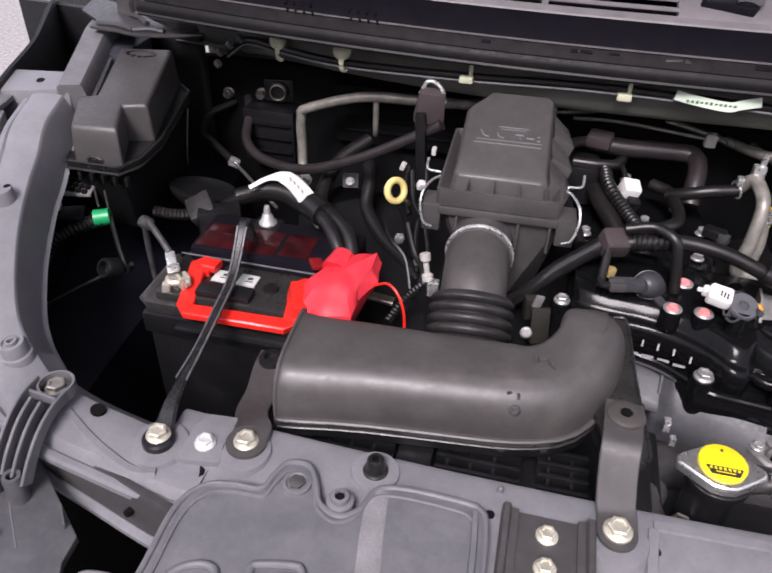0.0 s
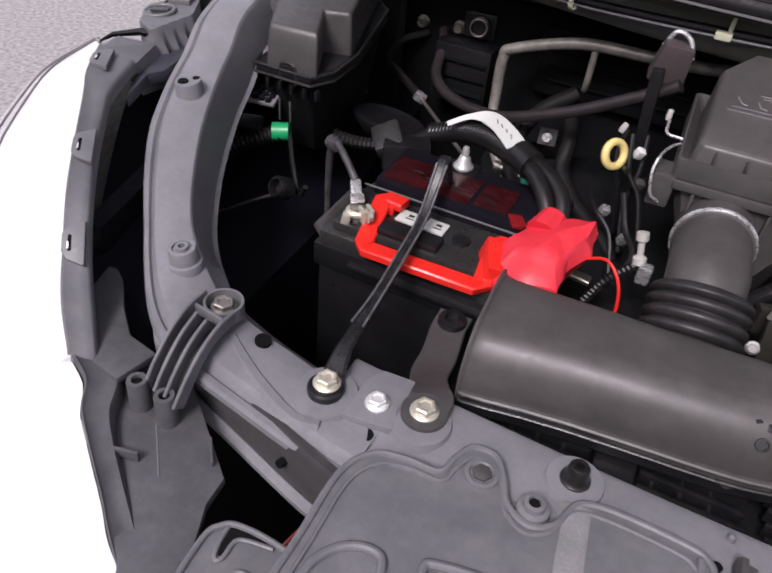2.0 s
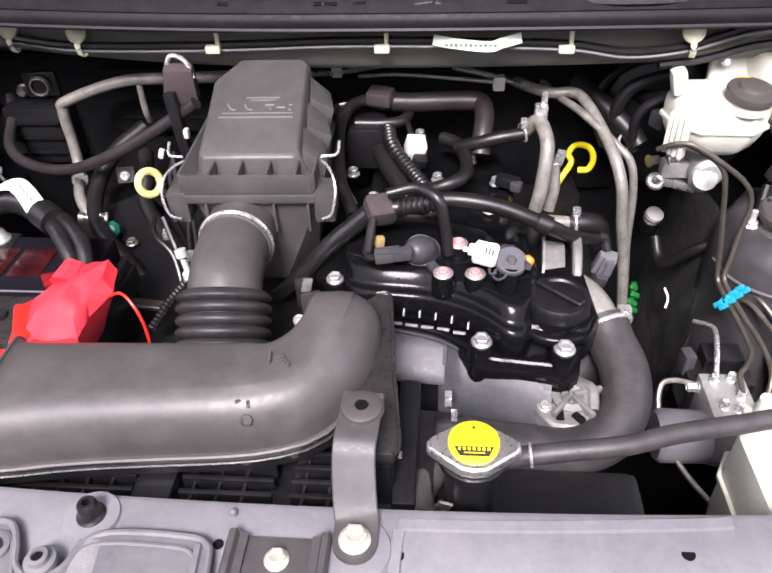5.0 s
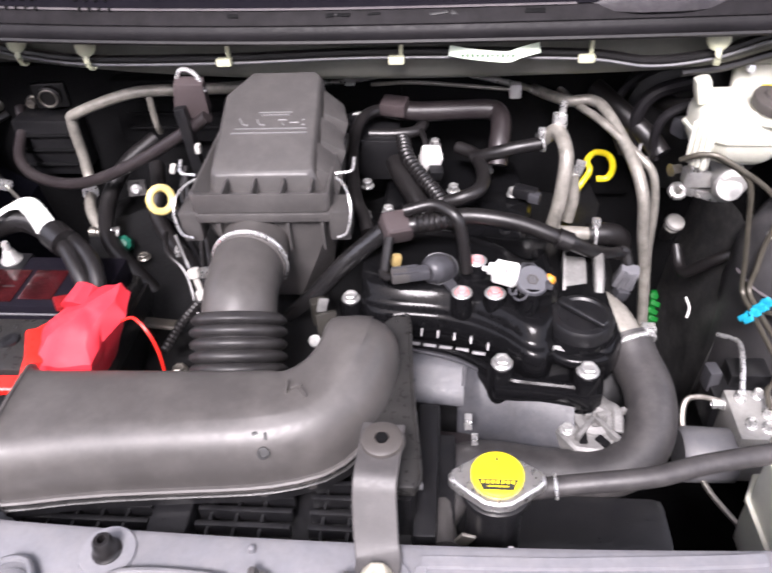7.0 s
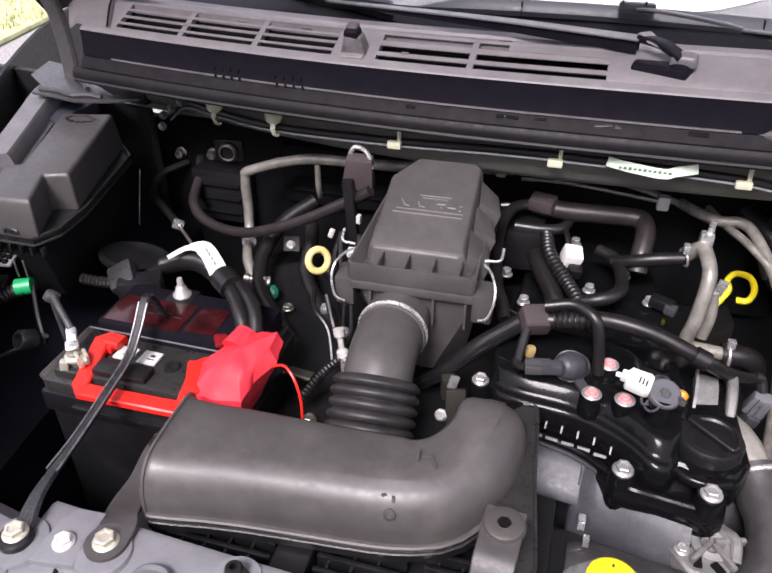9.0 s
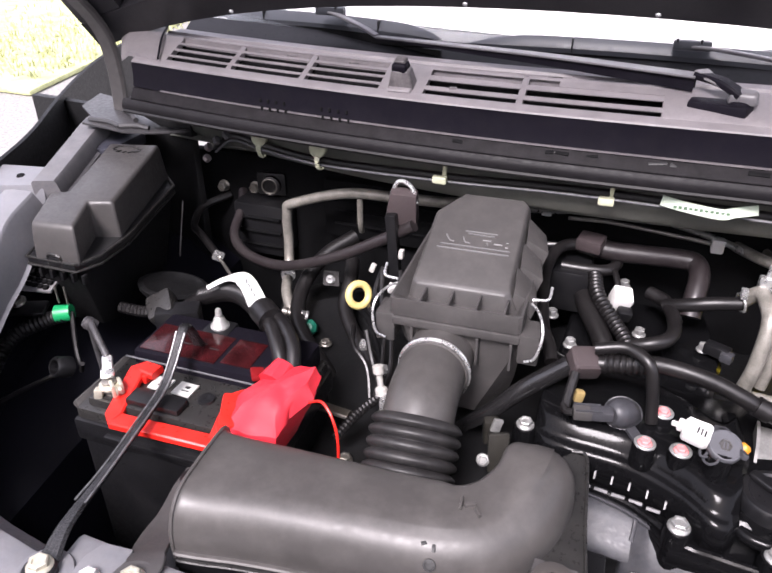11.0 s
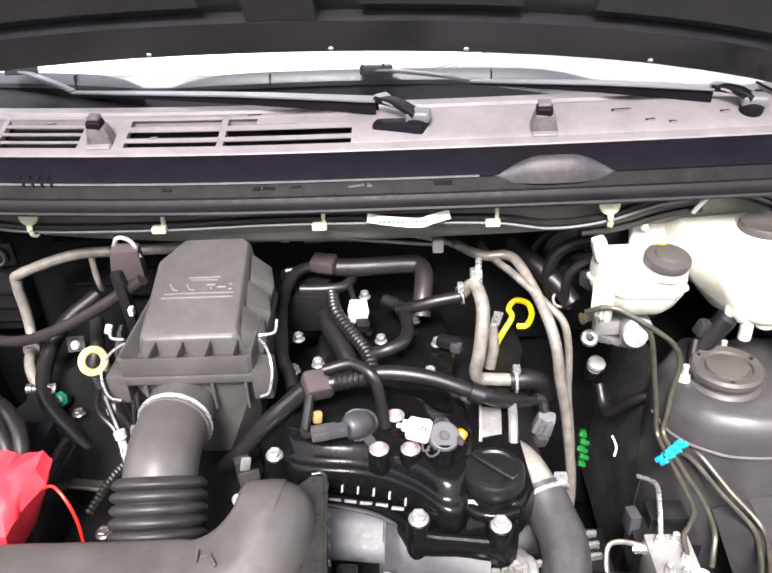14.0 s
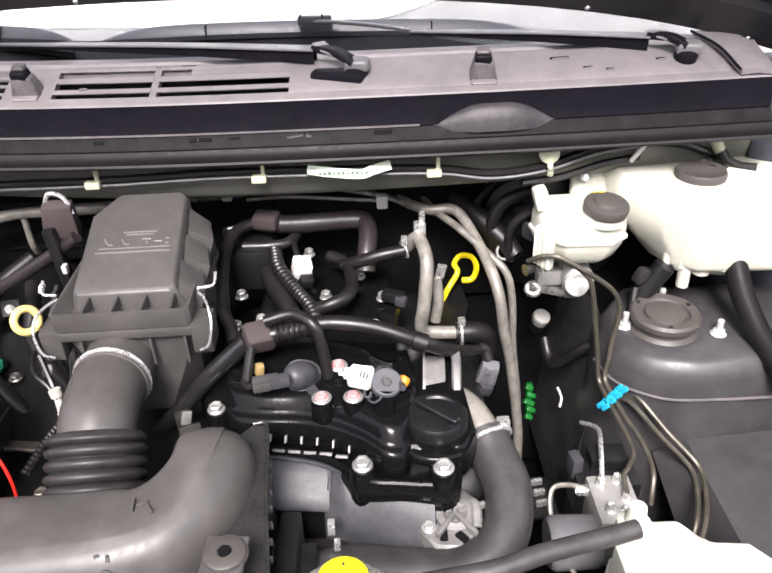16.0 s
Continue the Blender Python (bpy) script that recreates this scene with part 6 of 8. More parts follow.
rim_line = [(0.130, 0.640), (0.155, 0.660), (0.176, 0.670), (0.190, 0.684), (0.203, 0.683), (0.2075, 0.650), (0.2115, 0.600), (0.2190, 0.540), (0.2220, 0.512), (0.218, 0.503), (0.190, 0.503), (0.178, 0.540), (0.160, 0.570)]


def tilt(x, y):
    """Height of the resonator's lid, falling towards the front."""
    return 1.117 + 0.085 * (y - 0.505)


part("top", soften(fixed(skin(bmesh.new(), [[Vector((x, y, z0 + f * tilt(x, y))) for x, y in rim_line] for z0, f in ((-0.012, 1), (0.0, 1))])), 0.0025), plastic, flange)
part("body", fixed(skin(bmesh.new(), [[Vector((x - 0.004, y, z)) for x, y in rim_line] for z in (1.00, 1.100)])), plastic_dark, flange)
part("edge_bead", tube([(x, y, tilt(x, y) + 0.0004) for x, y in rim_line[3:10]], 0.0016, 6, 4), plastic, flange)
for k in range(9):
    f = k / 8
    part("tooth", box((0.2065 + 0.0150 * f, 0.655 - 0.135 * f, 1.1065 - 0.011 * f), (0.0035, 0.0035, 0.007), 0.0006), plastic_grey, flange, "pale tooth on the box edge")

# right bracket
brk2 = root("duct_bracket", (0.19, 0.47, 1.10), "dark grey steel cranked bracket holding the duct", "bracket")
part("bar", sweep([(0.194, 0.430, 1.106), (0.194, 0.448, 1.107), (0.192, 0.458, 1.113), (0.190, 0.476, 1.134), (0.190, 0.487, 1.146), (0.191, 0.50, 1.150), (0.193, 0.535, 1.152)], lambda t: flat(0.033, 0.004, 0.001), 6), bracket_paint, brk2)
part("foot", lathe([(0.0165, 0), (0.0165, 0.0035), (0, 0.0036)], (0.194, 0.432, 1.1045), seg=28), bracket_paint, brk2)
part("bolt", hexbolt((0.194, 0.433, 1.108), 0.012), zinc, brk2, "yellow zinc flange bolt")
part("washer", lathe([(0.0165, 0), (0.016, 0.003), (0.0135, 0.0045), (0.0058, 0.0046), (0.0052, 0.003), (0, 0.003)], (0.193, 0.519, 1.153), seg=24), cap_mat, brk2)
part("socket", lathe([(0.0052, 0), (0.0052, 0.0050), (0, 0.0050)], (0.193, 0.519, 1.153), (0, 0, 0), 6), void, brk2)
part("eye", lathe([(0.0175, 0), (0.0175, 0.0035), (0, 0.0035)], (0.193, 0.520, 1.150), seg=24), bracket_paint, brk2)

# ---- air filter box ----
BOXTURN = 1.5
AIR = pose(0.049, 0.779, 0, 0, 0, BOXTURN)  # local y runs rearward from the box's front
air = root("air_filter_box", (0.05, 0.86, 1.05), "charcoal plastic air filter box with clipped lid", "air filter")


def air_rings(rows):
    return [[AIR @ Vector(p) for p in ring_] for ring_ in rows]


def quad_ring(x0, x1, y0, y1, z0, z1, c=0.008, cut=0.0):
    """A rectangle with its corners taken off; z runs from z0 in front to z1 behind; cut: the rear left corner taken away."""
    zz = lambda y: z0 + (z1 - z0) * (y - y0) / (y1 - y0)
    k = max(c, cut)
    pts = [(x0 + c, y0), (x1 - c, y0), (x1, y0 + c), (x1, y1 - c), (x1 - c, y1), (x0 + k, y1), (x0, y1 - k * 1.2), (x0, y0 + c)]
    return [(x, y, zz(y)) for x, y in pts]


lower = air_rings([quad_ring(-0.035, 0.055, 0.016, 0.15, 1.06, 1.06, 0.03), quad_ring(-0.045, 0.066, 0.010, 0.155, 1.11, 1.11, 0.02), quad_ring(-0.058, 0.070, 0.004, 0.16, 1.150, 1.150, 0.008), quad_ring(-0.066, 0.071, 0.0, 0.165, 1.184, 1.184, 0.006)])
part("lower_case", fixed(skin(bmesh.new(), lower)), plastic_box, air)
part("case_flange", soften(fixed(skin(bmesh.new(), air_rings([quad_ring(-0.072, 0.0745, -0.006, 0.17, 1.176, 1.176, 0.005), quad_ring(-0.072, 0.0745, -0.006, 0.17, 1.186, 1.186, 0.005)]))), 0.0015), plastic_box, air)
part("lid_flange", soften(fixed(skin(bmesh.new(), air_rings([quad_ring(-0.0715, 0.0715, -0.004, 0.17, 1.187, 1.187, 0.004), quad_ring(-0.0715, 0.0715, -0.004, 0.17, 1.2085, 1.2085, 0.004), quad_ring(-0.069, 0.069, -0.0015, 0.167, 1.2085, 1.2085, 0.004), quad_ring(-0.060, 0.062, 0.022, 0.165, 1.193, 1.193, 0.004)]))), 0.0008), plastic_box, air)
top = air_rings([quad_ring(-0.060, 0.062, 0.026, 0.168, 1.190, 1.190, 0.006, 0.018), quad_ring(-0.058, 0.055, 0.0285, 0.168, 1.204, 1.222, 0.006, 0.022), quad_ring(-0.0565, 0.052, 0.030, 0.168, 1.2105, 1.257, 0.006, 0.026), quad_ring(-0.053, 0.049, 0.033, 0.164, 1.2140, 1.2645, 0.007, 0.026)])
part("lid", soften(fixed(skin(bmesh.new(), top)), 0.003, 3, 25), plastic_box, air)
for k in range(4):
    x = -0.038 + 0.03 * k
    part("rib", box(AIR @ Vector((x, 0.013, 1.2025)), (0.0022, 0.030, 0.013), 0.0006, (0, 0, BOXTURN)), plastic_box, air)
    part("rib", box(AIR @ Vector((x * 1.2, -0.001, 1.158)), (0.003, 0.010, 0.034), 0.0008, (0, 0, BOXTURN)), plastic_box, air)
for y, z in ((0.055, 1.203), (0.096, 1.213), (0.135, 1.226)):
    part("side_scoop", soften(fixed(skin(bmesh.new(), air_rings([[(0.050, y - 0.020, z - 0.026), (0.074, y - 0.020, z - 0.026), (0.082, y - 0.016, z - 0.004), (0.056, y - 0.020, z + 0.012)], [(0.050, y + 0.020, z - 0.022), (0.070, y + 0.020, z - 0.022), (0.074, y + 0.020, z + 0.002), (0.052, y + 0.020, z + 0.022)]]))), 0.002), plastic_box, air)
for x in (-0.076, 0.080):
    part("corner_ear", box(AIR @ Vector((x, 0.012, 1.170)), (0.022, 0.034, 0.036), 0.003, (0, 0, BOXTURN)), plastic_box, air)
# wire clips
for sgn, x in ((-1, -0.078), (1, 0.082)):
    clip = part("wire_clip", tube([AIR @ Vector(p) for p in ((x - sgn * 0.006, 0.030, 1.207), (x + sgn * 0.002, 0.018, 1.207), (x + sgn * 0.009, 0.002, 1.202), (x + sgn * 0.011, -0.008, 1.188), (x + sgn * 0.006, -0.013, 1.168), (x - sgn * 0.004, -0.010, 1.160))], 0.0015, 8), wire_steel, air, "bright spring wire clip")
    part("hook", tube([AIR @ Vector(p) for p in ((x - sgn * 0.006, 0.03, 1.212), (x + sgn * 0.010, 0.035, 1.212), (x + sgn * 0.012, 0.048, 1.22))], 0.0016, 6), wire_steel, clip)


def lid_z(y):
    return 1.2140 + (1.2645 - 1.2140) * (y - 0.033) / 0.131 + 0.0008


# raised bars on the lid in place of a mark
slope_lid = math.degrees(math.atan2(1.2645 - 1.2140, 0.131))
for y, x0, x1, d in ((0.0795, -0.041, 0.041, 0.0015), (0.0850, -0.038, 0.041, 0.0015), (0.1065, -0.0137, 0.0233, 0.0014), (0.1030, -0.010, 0.0205, 0.0012)):
    part("raised_line", box(AIR @ Vector(((x0 + x1) / 2, y, lid_z(y))), (x1 - x0, d, 0.0022), 0.0004, (slope_lid, 0, BOXTURN)), lid_mark, air)
for stroke in (((-0.034, 0.099), (-0.029, 0.0915), (-0.0235, 0.090)), ((-0.014, 0.0975), (-0.011, 0.0915), (-0.005, 0.090)), ((0.0085, 0.0965), (0.018, 0.0965)),
               ((0.0135, 0.0935), (0.0155, 0.0895)), ((0.0217, 0.093), (0.031, 0.093)), ((0.035, 0.0965), (0.038, 0.0965)), ((0.035, 0.090), (0.038, 0.090))):
    part("raised_mark", tube([tuple(AIR @ Vector((x, y, lid_z(y)))) for x, y in stroke], 0.0009, 6, 4), lid_mark, air)
# outlet neck and bellows
neck = thing("intake_hose", tube([(0.036, 0.800, 1.142), (0.036, 0.757, 1.143), (0.037, 0.722, 1.144), (0.039, 0.694, 1.140), (0.0405, 0.672, 1.126), (0.0415, 0.655, 1.110)], 0.0362, 36, 8), duct_mat, "black plastic intake hose with bellows below the filter box", "air hose")
part("neck_seal", ring((0.0365, 0.7500, 1.1425), 0.0380, 0.0024, along((0, 0, 0), (0.02, -1.0, 0.02))), wire_steel, neck, "bright neck clamp ring")
part("neck_lip", ring((0.0368, 0.7440, 1.1425), 0.0366, 0.0018, along((0, 0, 0), (0.02, -1.0, 0.02))), duct_mat, neck)
line = [Vector((0.0400, 0.680, 1.1335)).lerp(Vector((0.0445, 0.602, 1.060)), i / 160) for i in range(161)]
part("bellows", tube(line, [0.0380 + 0.0085 * (0.55 + 0.45 * min(1, i / 12)) * abs(math.sin(math.pi * (i / 160) * 9.0)) ** 0.5 for i in range(161)], 40, straight=True), bellows_mat, neck, "dusty black rubber bellows")

# vacuum valve and its hose behind the filter box
vsv = root("vacuum_valve", (-0.065, 0.945, 1.18), "dusty black vacuum valve with hose ends", "valve")
part("body", box((-0.063, 0.945, 1.235), (0.042, 0.025, 0.045), 0.004, (10, 5, 10), taper=(0.8, 0.8)), purple_tape, vsv)
part("leg", box((-0.07, 0.93, 1.18), (0.014, 0.014, 0.10), 0.003, (0, -4, 0)), plastic_dark, vsv)
part("wire_loop", tube([(-0.078, 0.945, 1.25), (-0.068, 0.945, 1.268), (-0.052, 0.945, 1.262), (-0.044, 0.94, 1.243)], 0.0028, 8), wire_steel, vsv, "bright metal wire loop")
part("plug", box((-0.045, 0.885, 1.20), (0.006, 0.009, 0.011), 0.002), off_white, vsv, "white plug")
part("plug", box((-0.088, 0.90, 1.165), (0.007, 0.007, 0.012), 0.002, (0, 20, 0)), off_white, vsv, "white plug")
for p in (((-0.085, 0.93, 1.15), (-0.085, 0.90, 1.13), (-0.07, 0.87, 1.11)), ((-0.095, 0.88, 1.12), (-0.08, 0.86, 1.14), (-0.065, 0.83, 1.15)), ((-0.06, 0.80, 1.14), (-0.045, 0.78, 1.11), (-0.03, 0.76, 1.10), (-0.03, 0.74, 1.09))):
    part("wire", tube(p, 0.0035, 8), rubber, vsv)
# sensor on the box side
sen = root("air_sensor", (-0.018, 0.745, 1.11), "small white sensor connector beside the intake neck", "sensor")
part("stem", lathe([(0.007, 0), (0.007, 0.007), (0.0035, 0.010), (0.0035, 0.024), (0.0065, 0.026), (0.0065, 0.034), (0, 0.035)], (-0.020, 0.742, 1.10), (-12, -12, 0), 14), off_white, sen)
part("plug", box((-0.012, 0.735, 1.095), (0.014, 0.014, 0.02), 0.003), wire_steel, sen)
part("wire", tube([(-0.020, 0.742, 1.10), (-0.045, 0.73, 1.075), (-0.06, 0.70, 1.06)], 0.005, 8, ripple=(0.005, 0.0008)), rubber, sen)

# oil filler ring of the transmission dipstick
dip = thing("dipstick", ring((-0.084, 0.840, 1.160), 0.0135, 0.0045, (68, 0, 52), 32, 12), yellow_pale, "pale yellow dipstick pull ring", "dipstick")
part("stem", tube([(-0.080, 0.838, 1.142), (-0.072, 0.845, 1.12), (-0.06, 0.85, 1.06)], 0.004, 8), plastic_dark, dip)

# ---- hoses on the firewall's battery side ----
thing("vacuum_hose", tube([(-0.405, 1.13, 1.135), (-0.392, 1.10, 1.12), (-0.375, 1.04, 1.10), (-0.33, 1.0, 1.092), (-0.255, 0.972, 1.10), (-0.165, 0.952, 1.14), (-0.085, 0.94, 1.188), (-0.045, 0.935, 1.215)], 0.0078, 12, 8), rubber_brown, "brown-black rubber vacuum hose in a long sag", "hose", "rubber hoses")
thin = thing("drain_hose", tube([(-0.43, 1.13, 1.125), (-0.46, 1.09, 1.115), (-0.455, 1.05, 1.10), (-0.43, 1.03, 1.095), (-0.377, 0.99, 1.086)], 0.006, 10, 8), rubber, "thin black hose curving from the firewall", "hose", "rubber hoses")
part("clip", box((-0.377, 0.99, 1.086), (0.016, 0.010, 0.014), 0.002, (0, 30, 30)), wire_steel, thin)
part("rod", tube([(-0.377, 0.99, 1.086), (-0.273, 0.90, 1.07)], 0.0025, 8, 4), steel, thin)
for (x, y, z) in ((-0.44, 1.13, 1.14), (-0.38, 1.13, 1.145), (-0.33, 1.12, 1.10), (-0.40, 1.125, 1.09)):
    thing("firewall_fitting", hexbolt((x, y, z), 0.010, (90, 0, 0), 1.6), steel, "dull steel pipe fitting on the firewall", "fitting", "firewall fittings")
valve = root("expansion_valve", (-0.36, 1.1, 1.06), "black valve block on the firewall", "valve")
part("body", box((-0.355, 1.11, 1.09), (0.09, 0.05, 0.09), 0.006), plastic_dark, valve)
for k in range(3):
    part("fin", box((-0.355, 1.083, 1.065 + 0.024 * k), (0.08, 0.006, 0.004), 0.001), void, valve)
acp = thing("ac_pipe", tube([(-0.20, 0.92, 1.0), (-0.218, 0.93, 1.03), (-0.250, 0.965, 1.058), (-0.277, 1.03, 1.062), (-0.2835, 1.048, 1.10), (-0.2835, 1.05, 1.148), (-0.272, 1.05, 1.164), (-0.187, 1.05, 1.192), (-0.107, 1.05, 1.197), (-0.03, 1.055, 1.198), (0.02, 1.10, 1.19)], 0.0078, 14, 8), pipe_pale, "bare aluminium air-conditioning pipe with bends", "pipe", "metal pipes")
part("branch", tube([(-0.163, 1.05, 1.190), (-0.163, 1.05, 1.15), (-0.165, 1.06, 1.13)], 0.0045, 10), pipe_pale, acp)
part("joint", lathe([(0.011, -0.014), (0.011, 0.014), (0, 0.014)], (-0.272, 1.015, 1.060), (70, 0, 30), 16), alu, acp)
thing("coolant_hose", tube([(-0.175, 1.06, 1.12), (-0.21, 1.02, 1.10), (-0.225, 0.97, 1.07), (-0.205, 0.91, 1.05), (-0.15, 0.86, 1.03), (-0.09, 0.82, 1.0)], 0.011, 12), rubber, "black coolant hose running down to the gearbox", "hose", "rubber hoses")
brk3 = root("pipe_bracket", (-0.2, 1.0, 1.08), "small steel pipe bracket with bolt", "bracket")
part("plate", box((-0.185, 0.985, 1.085), (0.024, 0.004, 0.022), 0.001, (-20, 0, 10)), bracket_paint, brk3)
part("bolt", hexbolt((-0.185, 0.982, 1.085), 0.007, (80, 0, 10)), zinc_white, brk3)
thing("green_cap", lathe([(0.012, -0.01), (0.012, 0.01), (0.006, 0.014), (0, 0.014)], (-0.196, 0.925, 1.034), (50, 20, 0), 8), teal_deep, "small dark green plastic cap on a pipe", "cap")
thing("wing_wire", tube([(-0.50, 1.09, 1.12), (-0.495, 1.06, 1.06), (-0.47, 1.0, 1.0)], 0.0012, 6), steel, "thin pale wire hanging in the corner", "wire")

# gearbox and engine mass, with their shade painted as near-black
def lump(seed, c, s, rough):
    bm = bmesh.new()
    bmesh.ops.create_cube(bm, size=1.0)
    bmesh.ops.subdivide_edges(bm, edges=bm.edges, cuts=7, use_grid_fill=True)
    for v in bm.verts:
        v.co = Vector((v.co.x * s[0], v.co.y * s[1], v.co.z * s[2])) + Vector(c)
        v.co += Vector((noise.noise(v.co * 22 + Vector((seed, 0, 0))), noise.noise(v.co * 22 + Vector((0, seed, 0))), noise.noise(v.co * 26 + Vector((0, 0, seed))))) * rough
    return soften(bm, 0.0)


gear = thing("gearbox", lump(2, (-0.08, 0.84, 0.86), (0.36, 0.42, 0.34), 0.03), gunk, "near-black gearbox housing below the filter box", "gearbox", sharp=80)
thing("engine_block", lump(5, (0.27, 0.885, 0.86), (0.34, 0.39, 0.34), 0.02), gunk, "near-black engine block below the valve cover", "engine", sharp=80)

for k in range(6):
    part("rib", box((-0.20 + 0.05 * k, 0.66, 0.98), (0.006, 0.05, 0.10), 0.002, (0, 0, 10 * (k % 3))), gunk, gear)
for x, y, z in ((-0.17, 0.80, 1.03), (-0.12, 0.72, 1.03), (-0.05, 0.70, 1.03), (-0.16, 0.90, 1.03)):
    part("bolt", hexbolt((x, y, z), 0.009), steel, gear, "dull steel bolt")
part("shift_lever", sweep([(-0.15, 0.76, 1.04), (-0.11, 0.745, 1.06), (-0.06, 0.74, 1.06)], flat(0.014, 0.006), 5), steel, gear)

# fittings and lines in the dark between battery and filter box
join = root("pipe_joint", (-0.20, 0.93, 1.04), "dull pipe joint with small plated nuts", "fitting")
part("nut", hexbolt((-0.200, 0.925, 1.052), 0.009, (60, 0, -60), 1.6), alu, join)
part("stub", lathe([(0.005, 0), (0.005, 0.022), (0.007, 0.023), (0.007, 0.03), (0, 0.03)], (-0.205, 0.925, 1.052), (0, -80, 10), 12), steel, join)
thing("gearbox_hose", tube([(-0.165, 1.02, 1.10), (-0.155, 0.985, 1.085), (-0.15, 0.95, 1.062), (-0.115, 0.905, 1.045), (-0.075, 0.865, 1.04), (-0.045, 0.83, 1.03)], 0.0105, 12, 8), rubber, "black gearbox breather hose", "hose", "rubber hoses")
wires = root("sensor_wires", (-0.05, 0.85, 1.05), "loose black sensor wires with small pale plugs", "wire")
for pts in (((-0.06, 0.93, 1.15), (-0.055, 0.90, 1.12), (-0.058, 0.86, 1.09), (-0.045, 0.81, 1.06)), ((-0.075, 0.90, 1.16), (-0.065, 0.87, 1.13), (-0.045, 0.845, 1.115), (-0.030, 0.80, 1.09), (-0.025, 0.76, 1.09)), ((-0.10, 0.86, 1.10), (-0.085, 0.82, 1.10), (-0.06, 0.80, 1.085), (-0.045, 0.77, 1.05))):
    part("wire", tube(pts, 0.003, 8, 6), rubber, wires)
for x, y, z, m in ((-0.062, 0.90, 1.14, white_plastic), (-0.075, 0.83, 1.095, wire_steel), (-0.045, 0.815, 1.075, wire_steel), (-0.05, 0.865, 1.12, plastic_box)):
    part("plug", box((x, y, z), (0.010, 0.010, 0.012), 0.002, (20, 15, 30)), m, wires)
cast = root("lift_bracket", (0.13, 0.71, 1.06), "cast aluminium bracket with bolt beside the intake elbow", "bracket")
part("plate", box((0.118, 0.712, 1.083), (0.022, 0.006, 0.044), 0.002, (-16, 0, 20)), olive_dark, cast)

part("bolt", hexbolt((0.104, 0.705, 1.075), 0.007, (60, 0, 0)), bolt_grey, cast)
part("tab", box((0.112, 0.725, 1.107), (0.010, 0.004, 0.016), 0.001, (0, 15, 20)), bolt_grey, cast)

# ---- engine top ----
eng = root("valve_cover", (0.27, 0.82, 1.03), "gloss black valve cover with bolts and red plugs", "valve cover")
body_line = [(0.148, 0.745), (0.19, 0.728), (0.262, 0.714), (0.302, 0.693), (0.330, 0.680), (0.398, 0.676), (0.412, 0.70), (0.405, 0.80), (0.395, 0.86), (0.16, 0.875), (0.145, 0.80)]
part("body", prism(body_line, 1.05, 1.097, 0.010, 3), gloss_black, eng)
front_line = [(0.150, 0.738), (0.160, 0.727), (0.188, 0.720), (0.232, 0.716), (0.263, 0.706), (0.288, 0.692), (0.304, 0.680), (0.318, 0.669), (0.333, 0.668), (0.343, 0.680)]
rows = []
for p in spline([(x, y, 0) for x, y in front_line], 5):
    lift = 0.0 if p.x < 0.30 else -0.004 * min(1, (p.x - 0.30) / 0.03)
    rows.append([Vector((p.x, p.y + a, b + lift)) for a, b in ((0.002, 1.06), (-0.002, 1.078), (-0.003, 1.090), (0.001, 1.0985), (0.005, 1.1025), (0.009, 1.103), (0.013, 1.108), (0.018, 1.116), (0.026, 1.1215), (0.04, 1.1225), (0.12, 1.1225), (0.13, 1.118), (0.13, 1.06))])
part("deck", fixed(skin(bmesh.new(), rows)), gloss_black, eng, sharp=70)
part("cap_ridge", tube([(0.340, 0.690, 1.088), (0.352, 0.676, 1.086), (0.372, 0.672, 1.086), (0.392, 0.678, 1.086)], 0.007, 12, 6), gloss_black, eng)
part("front_ledge", prism([(0.262, 0.706), (0.272, 0.676), (0.288, 0.657), (0.33, 0.653), (0.374, 0.645), (0.390, 0.651), (0.400, 0.70)], 1.045, 1.066, 0.004), gloss_black, eng)
low_line = [(0.165, 0.717, 1.072), (0.20, 0.710, 1.072), (0.247, 0.698, 1.071), (0.275, 0.682, 1.070), (0.300, 0.664, 1.069), (0.33, 0.660, 1.068), (0.376, 0.655, 1.068)]
part("lower_rail", tube(low_line, 0.0045, 10, 6), gloss_black, eng)
part("gasket_edge", tube([(x, y - 0.004, z - 0.007) for x, y, z in low_line], 0.0018, 8, 6), coil_grey, eng, "grey gasket edge")
for k in range(7):
    x = 0.182 + 0.0165 * k
    y = 0.7165 - 0.16 * (x - 0.18) - (0.002 * max(0, k - 4) ** 2)
    # ribs and strips pale: highlights on black plastic put into the colour
    part("rib", box((x, y - 0.0025, 1.0875), (0.0018, 0.006, 0.0075), 0.0004, (-30, 0, -8)), rib_pale, eng)
    if k < 6:
        part("window", box((x + 0.008, y - 0.008, 1.0745), (0.0130, 0.005, 0.003), 0.0008, (-30, 0, -8)), ridge_mat, eng, "paler strip between ribs")
for x, y, z, r in ((0.294, 0.672, 1.082, 0.0105), (0.374, 0.661, 1.085, 0.0105), (0.139, 0.744, 1.100, 0.0095)):
    part("bolt_tower", lathe([(r * 1.5, z - 0.05), (r * 1.3, z - 0.004), (r * 1.2, z), (0, z)], (x, y, 0), seg=20), gloss_black, eng)
    part("bolt", hexbolt((x, y, z), r), bolt_grey, eng, "grey plated flange bolt")
